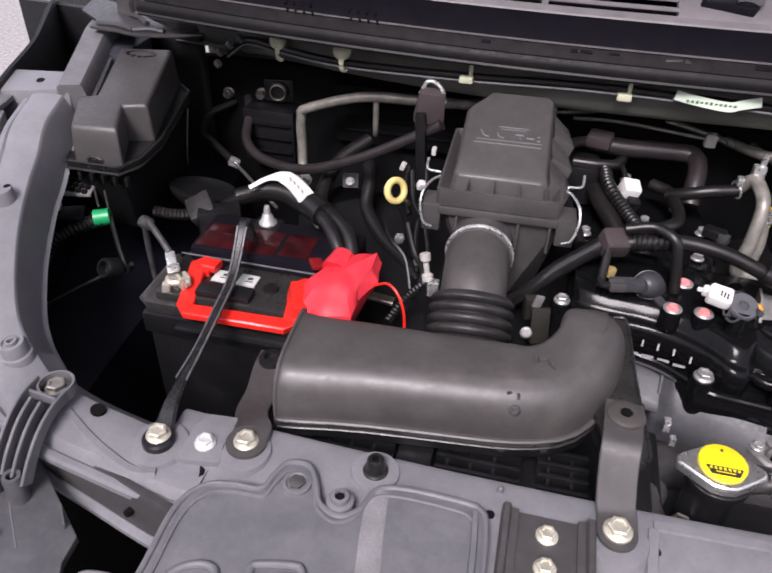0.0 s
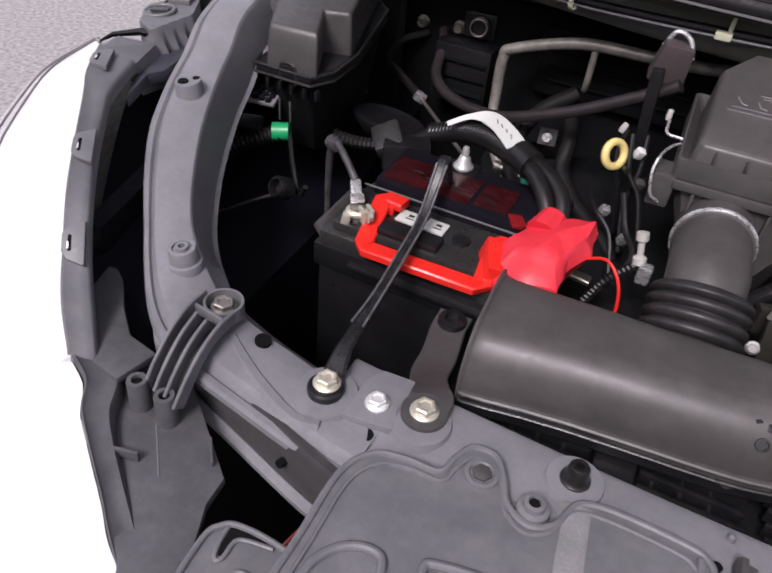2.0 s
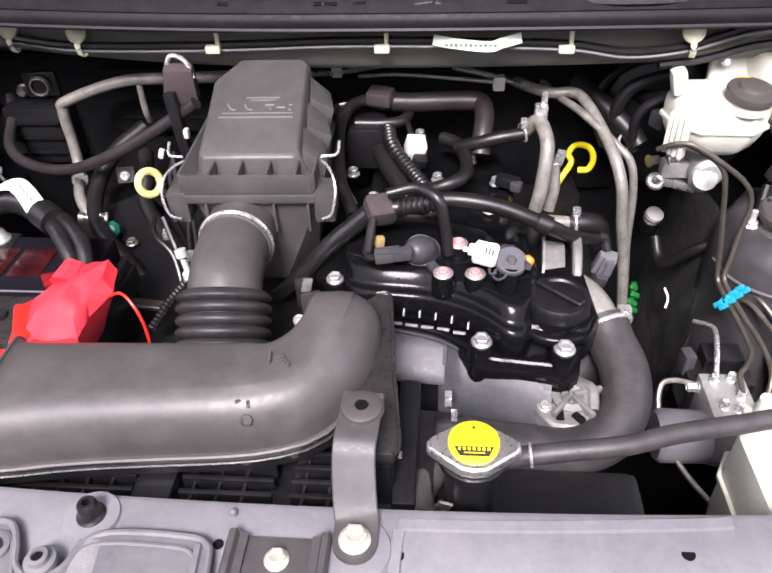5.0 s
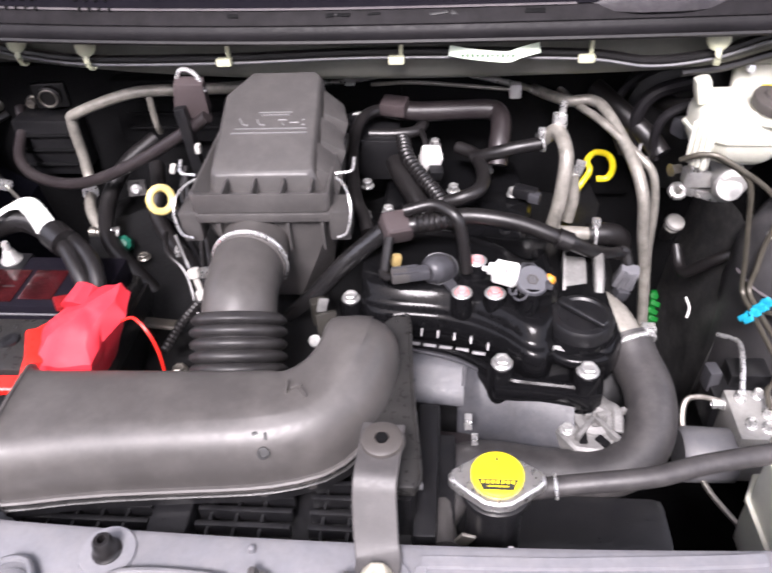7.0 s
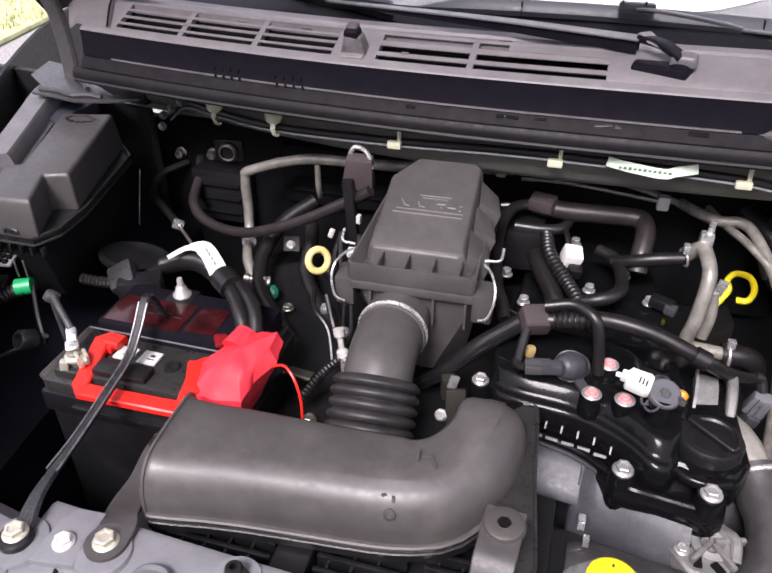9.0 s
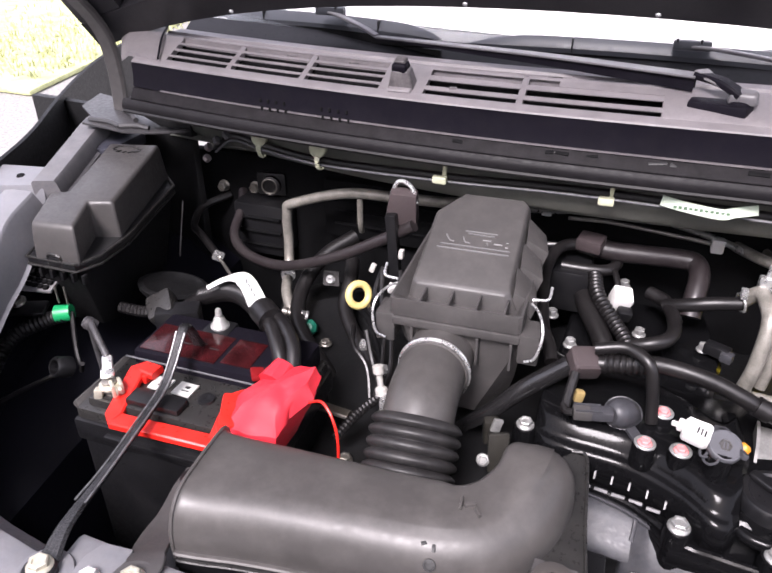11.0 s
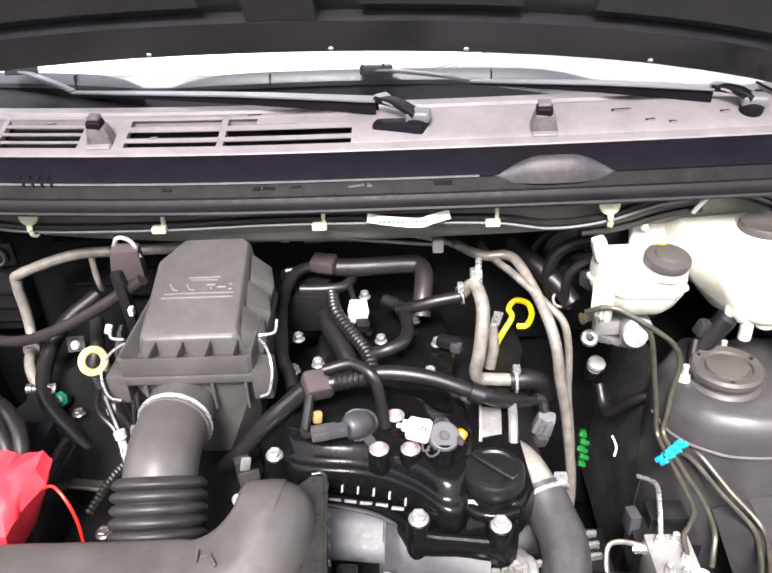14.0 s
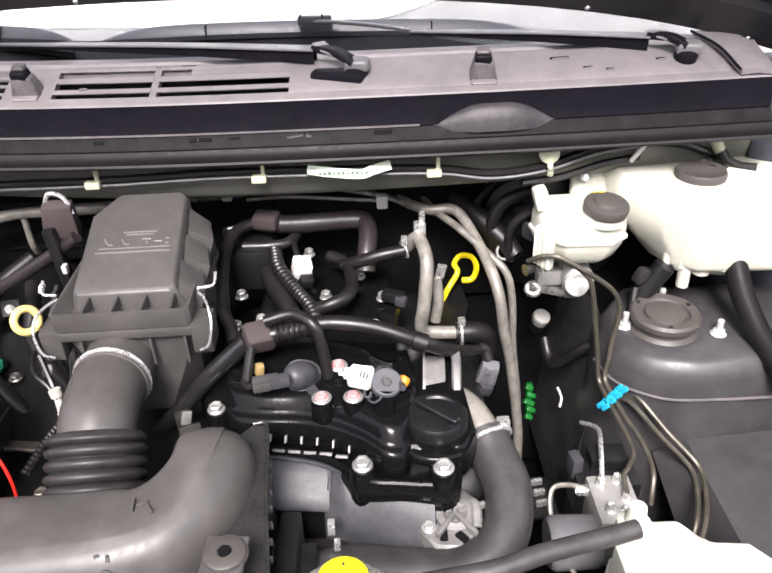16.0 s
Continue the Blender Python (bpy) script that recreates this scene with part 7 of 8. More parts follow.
for x, y, z in ((0.2545, 0.722, 1.124), (0.287, 0.722, 1.124), (0.270, 0.770, 1.127)):
    part("plug_seat", lathe([(0.0120, z - 0.02), (0.0115, z + 0.002), (0.0105, z + 0.0045), (0, z + 0.0045)], (x, y, 0), seg=20), gloss_black, eng)
    part("plug_ring", ring((x, y, z + 0.005), 0.0086, 0.0019, seg=20, thin=8), bolt_grey, eng, "pale plated ring")
    part("plug", hexbolt((x, y, z + 0.0045), 0.0068), pink_plug, eng, "pink plug head")
part("rear_cover", prism([(0.15, 0.88), (0.33, 0.868), (0.345, 0.95), (0.33, 1.06), (0.16, 1.07)], 1.03, 1.085, 0.012, 3), gloss_black, eng, "black intake manifold cover")
part("crest", sweep([(0.335, 0.715, 1.100), (0.340, 0.73, 1.106), (0.345, 0.76, 1.108), (0.34, 0.82, 1.105)], flat(0.016, 0.012, 0.004), 6), gloss_black, eng)
for x, y, z in ((0.140, 0.886, 1.105), (0.136, 0.957, 1.105), (0.245, 0.971, 1.09), (0.321, 0.962, 1.09), (0.219, 1.054, 1.11), (0.31, 0.90, 1.088), (0.29, 1.02, 1.09), (0.165, 0.92, 1.09)):
    part("stud", hexbolt((x, y, z), 0.0085, (0, 0, 20), 1.5), bolt_grey, eng, "bright flange bolt")

# oil filler cap
oil = root("oil_cap", (0.371, 0.708, 1.08), "black plastic oil filler cap with raised grip", "cap")
part("collar", lathe([(0.034, 1.085), (0.0325, 1.098), (0.030, 1.102), (0, 1.102)], (0.371, 0.708, 0), seg=32), gloss_black, oil)
part("disc", lathe([(0.031, 1.100), (0.0315, 1.112), (0.029, 1.116), (0.024, 1.117), (0.022, 1.115), (0, 1.115)], (0.371, 0.708, 0), seg=32), plastic_dark, oil)
part("grip", box((0.371, 0.708, 1.119), (0.054, 0.011, 0.006), 0.0029, (0, 0, -42), 3), plastic_dark, oil)

# ignition coils
def coil_root(at, label):
    return root("ignition_coil", at, label, "ignition coil", "ignition coils")


c1 = coil_root((0.229, 0.75, 1.115), "grey ignition coil with ribbed elbow and slim connectors")
part("elbow", tube([(0.236, 0.768, 1.112), (0.235, 0.764, 1.124), (0.231, 0.755, 1.133), (0.225, 0.746, 1.138), (0.220, 0.741, 1.139)], [0.013, 0.0155, 0.0160, 0.0145, 0.0095], 22, 8), coil_grey, c1)
for f in range(5):
    part("band", ring((0.2345 - 0.0012 * f, 0.7665 - 0.0030 * f, 1.1235 + 0.0024 * f), 0.0160, 0.0013, (32 + 4 * f, -8, 0), 24, 6), coil_grey, c1)
part("connector", box((0.210, 0.737, 1.141), (0.024, 0.013, 0.011), 0.002, (0, 0, 12)), coil_grey, c1)
part("plug", box((0.193, 0.733, 1.141), (0.018, 0.014, 0.011), 0.002, (0, 0, 12)), plastic_box, c1)
for d in (-0.005, 0.005):
    part("latch_bar", box((0.198 + d * 0.3, 0.734 - d, 1.1475), (0.026, 0.0014, 0.002), 0.0005, (0, 0, 12)), coil_grey, c1)
part("lead", tube([(0.185, 0.731, 1.141), (0.178, 0.733, 1.139), (0.174, 0.742, 1.140)], 0.004, 8), rubber, c1)
part("tab", box((0.2465, 0.737, 1.122), (0.028, 0.011, 0.004), 0.001, (0, 4, -58)), coil_grey, c1, "grey mounting tab")
c2 = coil_root((0.321, 0.722, 1.115), "grey round ignition coil with large white connector")
part("stem", lathe([(0.011, -0.040), (0.011, -0.006), (0, -0.006)], (0.321, 0.718, 1.150), (-14, 6, 0), 24), gloss_black, c2)
part("head", lathe([(0.0135, -0.007), (0.0158, -0.004), (0.0162, 0.001), (0.0152, 0.0032), (0.0146, 0.0034), (0.0140, 0.0024), (0, 0.0024)], (0.321, 0.719, 1.148), (22, 8, 0), 32), head_grey, c2)
face = Matrix.Translation((0.321, 0.719, 1.148)) @ Matrix.Rotation(radians(8), 4, "Y") @ Matrix.Rotation(radians(22), 4, "X")
part("mark", moved(ring((0, 0, 0.0030), 0.0052, 0.0010, (0, 0, 0), 6, 5), face), plastic_box, c2)
for k in range(3):
    part("mark", moved(box((-0.003 + 0.003 * k, 0.0, 0.0030), (0.0012, 0.006, 0.0012), 0.0003), face), plastic_box, c2)
part("top_tab", prism([(0.313, 0.732), (0.310, 0.741), (0.314, 0.747), (0.325, 0.746), (0.329, 0.738), (0.326, 0.731)], 1.143, 1.149, 0.0012), coil_grey, c2)
part("tab_hole", lathe([(0.0032, 1.1488), (0.0032, 1.1496), (0, 1.1496)], (0.3195, 0.7405, 0), seg=12), plastic_dark, c2)
part("side_rim", box((0.336, 0.716, 1.146), (0.006, 0.014, 0.006), 0.0015, (-14, 20, 10)), coil_grey, c2)
plug = Matrix.Translation((0.2955, 0.7215, 1.155)) @ Matrix.Rotation(radians(-14), 4, "Z") @ Matrix.Rotation(radians(14), 4, "X") @ Matrix.Rotation(radians(6), 4, "Y")
white = part("connector", moved(prism([(-0.012, -0.008), (-0.010, -0.0105), (0.009, -0.0115), (0.0125, -0.009), (0.0125, 0.009), (0.009, 0.0115), (-0.004, 0.0105), (-0.012, 0.008)], -0.006, 0.006, 0.0018), plug), white_plastic, c2, "white plastic connector")
part("shoulder", moved(box((-0.0135, 0.002, -0.001), (0.008, 0.010, 0.009), 0.0018), plug), white_plastic, white)
for k in range(2):
    part("rib", moved(box((-0.001, 0.0085 - 0.017 * k, 0.0062), (0.018, 0.0016, 0.002), 0.0005), plug), white_plastic, white)
for k in range(3):
    part("print", moved(box((0.0005 + 0.0034 * k, -0.001 - 0.0006 * k, 0.0062), (0.0016, 0.0075, 0.0008), 0.0002), plug), ink, white)
part("prong", box((0.2765, 0.727, 1.156), (0.006, 0.004, 0.004), 0.001, (0, 0, -12)), white_plastic, c2)
part("latch_frame", tube([(0.306, 0.708, 1.146), (0.303, 0.701, 1.143), (0.308, 0.697, 1.142), (0.314, 0.700, 1.143), (0.316, 0.704, 1.145)], 0.0013, 6, 3), coil_grey, c2, "grey open latch frame")
part("latch_frame", tube([(0.299, 0.706, 1.150), (0.300, 0.700, 1.147), (0.306, 0.702, 1.146)], 0.0013, 6, 3), coil_grey, c2, "grey open latch frame")
part("lever", lathe([(0.0060, 0), (0.0058, 0.007), (0.0035, 0.009), (0, 0.009)], (0.337, 0.728, 1.138), (-30, 40, 0), 14), amber, c2, "amber plastic pin")
thing("coil_plug", box((0.187, 0.762, 1.138), (0.010, 0.009, 0.013), 0.003, (0, 10, 20)), tan_mat, "tan connector plug on the coil lead", "connector")

# ---- looms and hoses over the engine ----
clip = root("loom_clamp", (0.186, 0.782, 1.14), "dusty plum-grey loom holder block", "loom holder")
part("block", box((0.187, 0.788, 1.162), (0.033, 0.028, 0.026), 0.006, (24, 6, 25), 3), purple_tape, clip)
part("leg", tube([(0.180, 0.770, 1.16), (0.177, 0.750, 1.145), (0.176, 0.735, 1.135)], 0.005, 10), rubber, clip)
main = thing("engine_loom", tube([(0.20, 0.786, 1.165), (0.225, 0.789, 1.167), (0.26, 0.796, 1.170), (0.31, 0.793, 1.164), (0.36, 0.788, 1.146), (0.392, 0.805, 1.120), (0.418, 0.835, 1.095), (0.436, 0.850, 1.085)], [0.0088, 0.0088, 0.0088, 0.0082, 0.0072, 0.0055], 14, 10), rubber, "thick taped black engine loom arching over the engine", "cable loom")
part("sleeve", tube([(0.205, 0.787, 1.166), (0.25, 0.794, 1.169)], 0.0098, 14, 8, ripple=(0.006, 0.0012)), rubber, main)
part("tape", tube([(0.352, 0.786, 1.151), (0.366, 0.784, 1.146)], 0.0105, 14, 3), rubber, main)
thing("breather_hose", tube([(0.195, 0.787, 1.182), (0.225, 0.789, 1.188), (0.247, 0.775, 1.184), (0.255, 0.768, 1.16), (0.260, 0.760, 1.125)], 0.0062, 12, 8), rubber, "curved black rubber breather hose", "hose", "rubber hoses")
fat = thing("loom_tube", tube([(0.060, 0.770, 1.050), (0.098, 0.768, 1.088), (0.130, 0.778, 1.120), (0.174, 0.786, 1.158)], [0.008, 0.009, 0.0105, 0.0105], 14, 8), loom_gloss, "shiny black split loom tube", "cable loom")
part("stud_plate", box((0.105, 0.735, 1.09), (0.016, 0.012, 0.03), 0.002, (0, 0, 20)), olive_dark, fat, "steel stud plate")
thing("bypass_hose", tube([(0.152, 0.815, 1.135), (0.146, 0.835, 1.142), (0.134, 0.865, 1.15), (0.121, 0.955, 1.16), (0.126, 1.01, 1.17), (0.146, 1.035, 1.172), (0.175, 1.035, 1.165)], 0.0075, 12, 8), rubber, "black bypass hose beside the filter box", "hose", "rubber hoses")
thing("bypass_hose", tube([(0.136, 1.012, 1.15), (0.17, 1.012, 1.15), (0.196, 1.02, 1.15), (0.205, 1.045, 1.152), (0.19, 1.065, 1.155)], 0.0075, 12, 8), rubber, "black bypass hose beside the filter box", "hose", "rubber hoses")
thing("inlet_hose", tube([(0.155, 1.045, 1.17), (0.20, 1.043, 1.166), (0.285, 1.05, 1.165), (0.302, 1.042, 1.162), (0.305, 1.022, 1.155), (0.302, 1.0, 1.14), (0.30, 0.985, 1.12)], 0.013, 14, 8), rubber_brown, "thick brown-black inlet hose with elbow", "hose", "rubber hoses")
thing("loom_holder", box((0.168, 1.035, 1.178), (0.034, 0.026, 0.018), 0.004, (10, 0, -15)), purple_tape, "dusty plum-grey loom holder", "loom holder")
thing("heater_hose", tube([(0.270, 0.995, 1.125), (0.295, 0.983, 1.138), (0.32, 0.981, 1.146), (0.352, 0.985, 1.150)], 0.0085, 12, 8), rubber, "black heater hose with spring clamp", "hose", "rubber hoses")
thing("breather_hose", tube([(0.228, 0.914, 1.108), (0.255, 0.911, 1.118), (0.276, 0.924, 1.122), (0.282, 0.955, 1.123), (0.272, 1.0, 1.126), (0.250, 1.02, 1.126)], 0.0085, 12, 8), rubber, "hooked black rubber breather hose", "hose", "rubber hoses")
thing("injector_loom", tube([(0.180, 1.0, 1.15), (0.188, 0.968, 1.14), (0.212, 0.940, 1.122), (0.232, 0.912, 1.11), (0.24, 0.88, 1.09)], 0.0085, 12, 8, ripple=(0.006, 0.0011)), rubber, "black corrugated injector loom", "cable loom")
thing("coolant_hose", tube([(0.170, 0.985, 1.125), (0.178, 0.965, 1.12), (0.202, 0.922, 1.104), (0.215, 0.89, 1.085)], 0.0125, 12, 8), rubber, "short thick black coolant hose", "hose", "rubber hoses")
wc = root("injector_connector", (0.216, 0.975, 1.11), "white electrical connector on a black sensor", "connector")
part("shell", box((0.216, 0.978, 1.134), (0.024, 0.024, 0.024), 0.003, (20, 10, 15)), white_plastic, wc)
part("nose", box((0.222, 0.962, 1.122), (0.018, 0.014, 0.016), 0.003, (20, 10, 15)), plastic_dark, wc)
part("wire", tube([(0.212, 0.99, 1.14), (0.205, 1.01, 1.15), (0.20, 1.03, 1.15)], 0.004, 8), rubber, wc)
sm = root("map_sensor", (0.32, 0.955, 1.09), "small black sensor with bolt on the manifold", "sensor")
part("body", box((0.335, 0.952, 1.10), (0.03, 0.016, 0.014), 0.003, (0, 0, -25)), plastic_dark, sm)
part("plug", box((0.345, 0.94, 1.10), (0.014, 0.012, 0.012), 0.002, (0, 0, -25)), coil_grey, sm)
thr = root("throttle_body", (0.17, 1.03, 1.10), "black throttle body behind the filter box", "throttle body")
part("body", box((0.145, 1.03, 1.12), (0.06, 0.07, 0.06), 0.008), plastic_dark, thr)
part("cap", lathe([(0.014, 1.15), (0.014, 1.16), (0.006, 1.162), (0, 1.162)], (0.118, 1.045, 0), seg=18), plastic_dark, thr)
part("cross", box((0.118, 1.045, 1.163), (0.014, 0.003, 0.002), 0.0005, (0, 0, 20)), white_plastic, thr)

# heater pipes
hp = thing("heater_pipe", tube([(0.356, 0.992, 1.152), (0.368, 0.985, 1.168), (0.375, 0.972, 1.165), (0.379, 0.945, 1.150), (0.374, 0.928, 1.10), (0.370, 0.93, 1.068), (0.376, 0.934, 1.054), (0.395, 0.936, 1.050), (0.425, 0.938, 1.047)], 0.0088, 14, 8), pipe_pale, "bright bent aluminium heater pipe", "pipe", "metal pipes")
part("branch", tube([(0.392, 0.962, 1.120), (0.395, 0.955, 1.09), (0.390, 0.948, 1.06)], 0.0075, 12), pipe_pale, hp)
part("spring_clamp", merge(ring((0.352, 0.986, 1.151), 0.0115, 0.0016, (0, 80, 20)), box((0.352, 0.982, 1.166), (0.008, 0.012, 0.012), 0.002)), wire_steel, hp)
part("top_fitting", merge(box((0.373, 0.992, 1.176), (0.016, 0.014, 0.022), 0.003), lathe([(0.004, 0), (0.004, 0.016), (0, 0.017)], (0.376, 0.994, 1.185), seg=10)), wire_steel, hp)
part("bracket", box((0.398, 0.960, 1.13), (0.012, 0.004, 0.022), 0.001, (0, 15, 0)), wire_steel, hp)
elbow = thing("heater_hose", tube([(0.416, 0.937, 1.047), (0.442, 0.940, 1.046), (0.458, 0.945, 1.035), (0.464, 0.950, 1.01)], 0.0145, 14, 8), rubber, "black heater hose elbow with spring clamp", "hose", "rubber hoses")
part("spring_clamp", merge(ring((0.424, 0.937, 1.047), 0.0158, 0.0022, (0, 88, 0)), box((0.424, 0.935, 1.066), (0.010, 0.010, 0.012), 0.002)), wire_steel, elbow, "bright spring clamp")

# yellow engine dipstick hook
thing("engine_dipstick", tube([(0.405, 1.042, 1.02), (0.417, 1.042, 1.05), (0.432, 1.058, 1.068), (0.428, 1.064, 1.080), (0.437, 1.066, 1.092), (0.452, 1.052, 1.096), (0.456, 1.032, 1.090), (0.447, 1.012, 1.085), (0.434, 1.014, 1.082)], 0.0042, 10, 8), yellow, "bright yellow hooked engine oil dipstick handle", "dipstick")

# long pipes on the firewall
pl = thing("brake_pipe", tube([(0.02, 1.13, 1.168), (0.10, 1.135, 1.17), (0.20, 1.128, 1.188), (0.27, 1.118, 1.182), (0.34, 1.10, 1.172), (0.385, 1.05, 1.175), (0.425, 1.04, 1.18)], 0.0046, 10, 8), alu, "thin pale pipes clipped along the firewall", "pipe", "metal pipes")
part("pipe", tube([(0.13, 1.115, 1.172), (0.20, 1.105, 1.178), (0.33, 1.092, 1.172)], 0.003, 8, 8), pipe_pale, pl)
for x, y, z in ((0.097, 1.138, 1.172), (0.326, 1.092, 1.172)):
    thing("pipe_clip", box((x, y, z), (0.016, 0.014, 0.020), 0.003), white_plastic, "pale plastic pipe clip", "clip", "pipe clips")
thing("ac_pipe", tube([(0.350, 1.105, 1.168), (0.372, 1.065, 1.175), (0.392, 1.045, 1.178), (0.418, 1.042, 1.18), (0.434, 1.02, 1.175), (0.456, 0.952, 1.15), (0.468, 0.915, 1.118), (0.478, 0.915, 1.06), (0.491, 0.922, 1.0), (0.509, 0.925, 0.88), (0.512, 0.925, 0.80)], 0.0072, 12, 8), pipe_pale, "bare aluminium air-conditioning pipe beside the engine", "pipe", "metal pipes")
thing("ac_pipe", tube([(0.386, 1.10, 1.168), (0.40, 1.05, 1.172), (0.425, 1.0, 1.172), (0.464, 0.957, 1.150), (0.482, 0.942, 1.132), (0.490, 0.935, 1.09), (0.495, 0.935, 1.02), (0.508, 0.935, 0.92), (0.512, 0.935, 0.80)], 0.005, 12, 8), pipe_pale, "thin aluminium air-conditioning pipe beside the engine", "pipe", "metal pipes")

# valve timing sensor and cast neck on the right end
vt = root("timing_valve", (0.45, 0.855, 1.0), "grey solenoid connector at the engine end", "connector")
part("body", box((0.446, 0.842, 1.056), (0.025, 0.018, 0.031), 0.0035, (10, 12, -10), taper=(0.85, 0.85)), vt_grey, vt)
for d in (-0.007, 0.0, 0.007):
    part("ridge", box((0.446 + d, 0.8325, 1.054), (0.0022, 0.003, 0.024), 0.0006, (10, 12, -10)), vt_grey, vt)
part("latch", box((0.445, 0.831, 1.066), (0.008, 0.004, 0.010), 0.001, (10, 12, -10)), plastic_grey, vt)
part("socket", box((0.442, 0.838, 1.034), (0.016, 0.015, 0.016), 0.003, (10, 15, 10)), coil_grey, vt)
part("wire", tube([(0.446, 0.846, 1.070), (0.442, 0.852, 1.082), (0.434, 0.850, 1.086)], 0.007, 10), rubber, vt)
ho = root("thermostat_neck", (0.40, 0.77, 1.03), "cast aluminium coolant outlet with hose clamp", "coolant neck")
part("bracket", fixed(skin(bmesh.new(), [[Vector((x, y, z)), Vector((x + 0.024, y + 0.001, z - 0.003)), Vector((x + 0.024, y + 0.002, z - 0.006)), Vector((x, y + 0.001, z - 0.003))] for x, y, z in ((0.365, 0.812, 1.108), (0.364, 0.795, 1.107), (0.363, 0.780, 1.102), (0.361, 0.755, 1.086))])), alu_cast, ho, "folded pale bracket")
part("bracket_wall", fixed(skin(bmesh.new(), [[Vector((x, y, z)), Vector((x + 0.003, y, z)), Vector((x + 0.003, y, z - 0.03)), Vector((x, y, z - 0.03))] for x, y, z in ((0.364, 0.812, 1.114), (0.363, 0.795, 1.113), (0.362, 0.780, 1.107), (0.360, 0.757, 1.090))])), alu_cast, ho)
part("post", sweep([(0.401, 0.808, 1.110), (0.400, 0.790, 1.106), (0.398, 0.768, 1.092), (0.396, 0.755, 1.060)], flat(0.014, 0.010, 0.002), 5, up=(1, 0, 0)), alu_cast, ho)
part("pipe", tube([(0.375, 0.80, 1.055), (0.392, 0.778, 1.072), (0.408, 0.758, 1.074), (0.420, 0.738, 1.068), (0.426, 0.722, 1.060)], [0.017, 0.018, 0.0185, 0.0185, 0.018], 18, 6), pipe_pale, ho)

rad = thing("radiator_hose", tube([(0.424, 0.730, 1.065), (0.432, 0.705, 1.053), (0.440, 0.675, 1.045), (0.437, 0.640, 1.032), (0.418, 0.610, 1.020), (0.380, 0.598, 1.010), (0.330, 0.600, 1.008), (0.28, 0.606, 1.008), (0.245, 0.595, 1.008), (0.225, 0.57, 1.0)], 0.0245, 22, 8), hose_dusty, "fat black upper radiator hose in a bend", "hose", "rubber hoses")

part("clamp", merge(ring((0.427, 0.722, 1.060), 0.0265, 0.0028, along((0, 0, 0), (0.35, -1, -0.4))), box((0.444, 0.728, 1.078), (0.014, 0.012, 0.012), 0.002)), wire_steel, rad, "bright hose clamp")
part("clamp", ring((0.236, 0.586, 1.006), 0.0255, 0.0025, (60, 30, 0)), wire_steel, rad)

# grey lower cover under the valve cover
lc = root("manifold_cover", (0.30, 0.66, 0.98), "dark grey moulded insulator cover under the valve cover", "cover")
rows = []
for i in range(17):
    t = i / 16
    x = 0.180 + 0.078 * t
    rows.append([Vector((x, 0.716 - 0.008 * t, 1.040)), Vector((x, 0.716 - 0.008 * t, 1.060)), Vector((x, 0.708 - 0.008 * t, 1.061)), Vector((x, 0.696 - 0.008 * t, 1.054 - 0.002 * t)), Vector((x, 0.680 - 0.008 * t, 1.042)), Vector((x, 0.670 - 0.008 * t, 1.033)), Vector((x, 0.669 - 0.008 * t, 1.029)), Vector((x, 0.680 - 0.008 * t, 1.026))])
part("side_panel", fixed(skin(bmesh.new(), rows)), cover_blue, lc, sharp=60)
rows = []
for i in range(25):
    t = i / 24
    x = 0.252 + 0.112 * t
    y = 0.706 - 0.040 * t ** 0.8
    fold = 0.006 * math.exp(-((t - 0.18) / 0.08) ** 2) - 0.004 * math.exp(-((t - 0.05) / 0.05) ** 2) + 0.005 * math.sin(math.pi * t)
    rows.append([Vector((x, y, 0.97)), Vector((x, y, 1.060)), Vector((x, y - 0.007, 1.0595 + fold)), Vector((x, y - 0.018, 1.051 + fold)), Vector((x, y - 0.028, 1.041 + fold * 0.8)), Vector((x, y - 0.040, 1.027 + fold * 0.5)), Vector((x, y - 0.048, 1.008)), Vector((x, y - 0.050, 0.97))])
part("curved_shield", fixed(skin(bmesh.new(), rows)), cover_blue, lc, sharp=60)
part("seam", tube([(0.257, 0.704, 1.063), (0.259, 0.69, 1.060), (0.258, 0.676, 1.044)], 0.0022, 8), cover_blue, lc)
part("lower_plate", box((0.232, 0.632, 0.998), (0.085, 0.045, 0.012), 0.004, (-12, 0, -4)), rubber_brown, lc)
part("clip", box((0.262, 0.628, 1.046), (0.007, 0.010, 0.014), 0.001), wire_steel, lc)
part("clip", box((0.268, 0.612, 1.040), (0.006, 0.008, 0.010), 0.001), wire_steel, lc)
al = root("alternator", (0.39, 0.63, 1.0), "cast aluminium alternator bracket with slots", "alternator")
part("casting", prism([(0.346, 0.632), (0.350, 0.658), (0.366, 0.676), (0.398, 0.682), (0.418, 0.655), (0.414, 0.622), (0.392, 0.606), (0.362, 0.610)], 0.99, 1.034, 0.007, 3), alu_cast, al)
part("hub", lathe([(0.020, 0), (0.019, 0.006), (0.012, 0.008), (0.008, 0.004), (0, 0.004)], (0.384, 0.645, 1.033), (8, 0, 0), 22), alu_cast, al)
for k in range(9):
    a = 2 * math.pi * k / 9
    part("slot", box((0.384 + 0.0265 * math.cos(a), 0.645 + 0.0265 * math.sin(a), 1.0345), (0.013, 0.008, 0.004), 0.0012, (0, 0, math.degrees(a) + 30)), void, al)
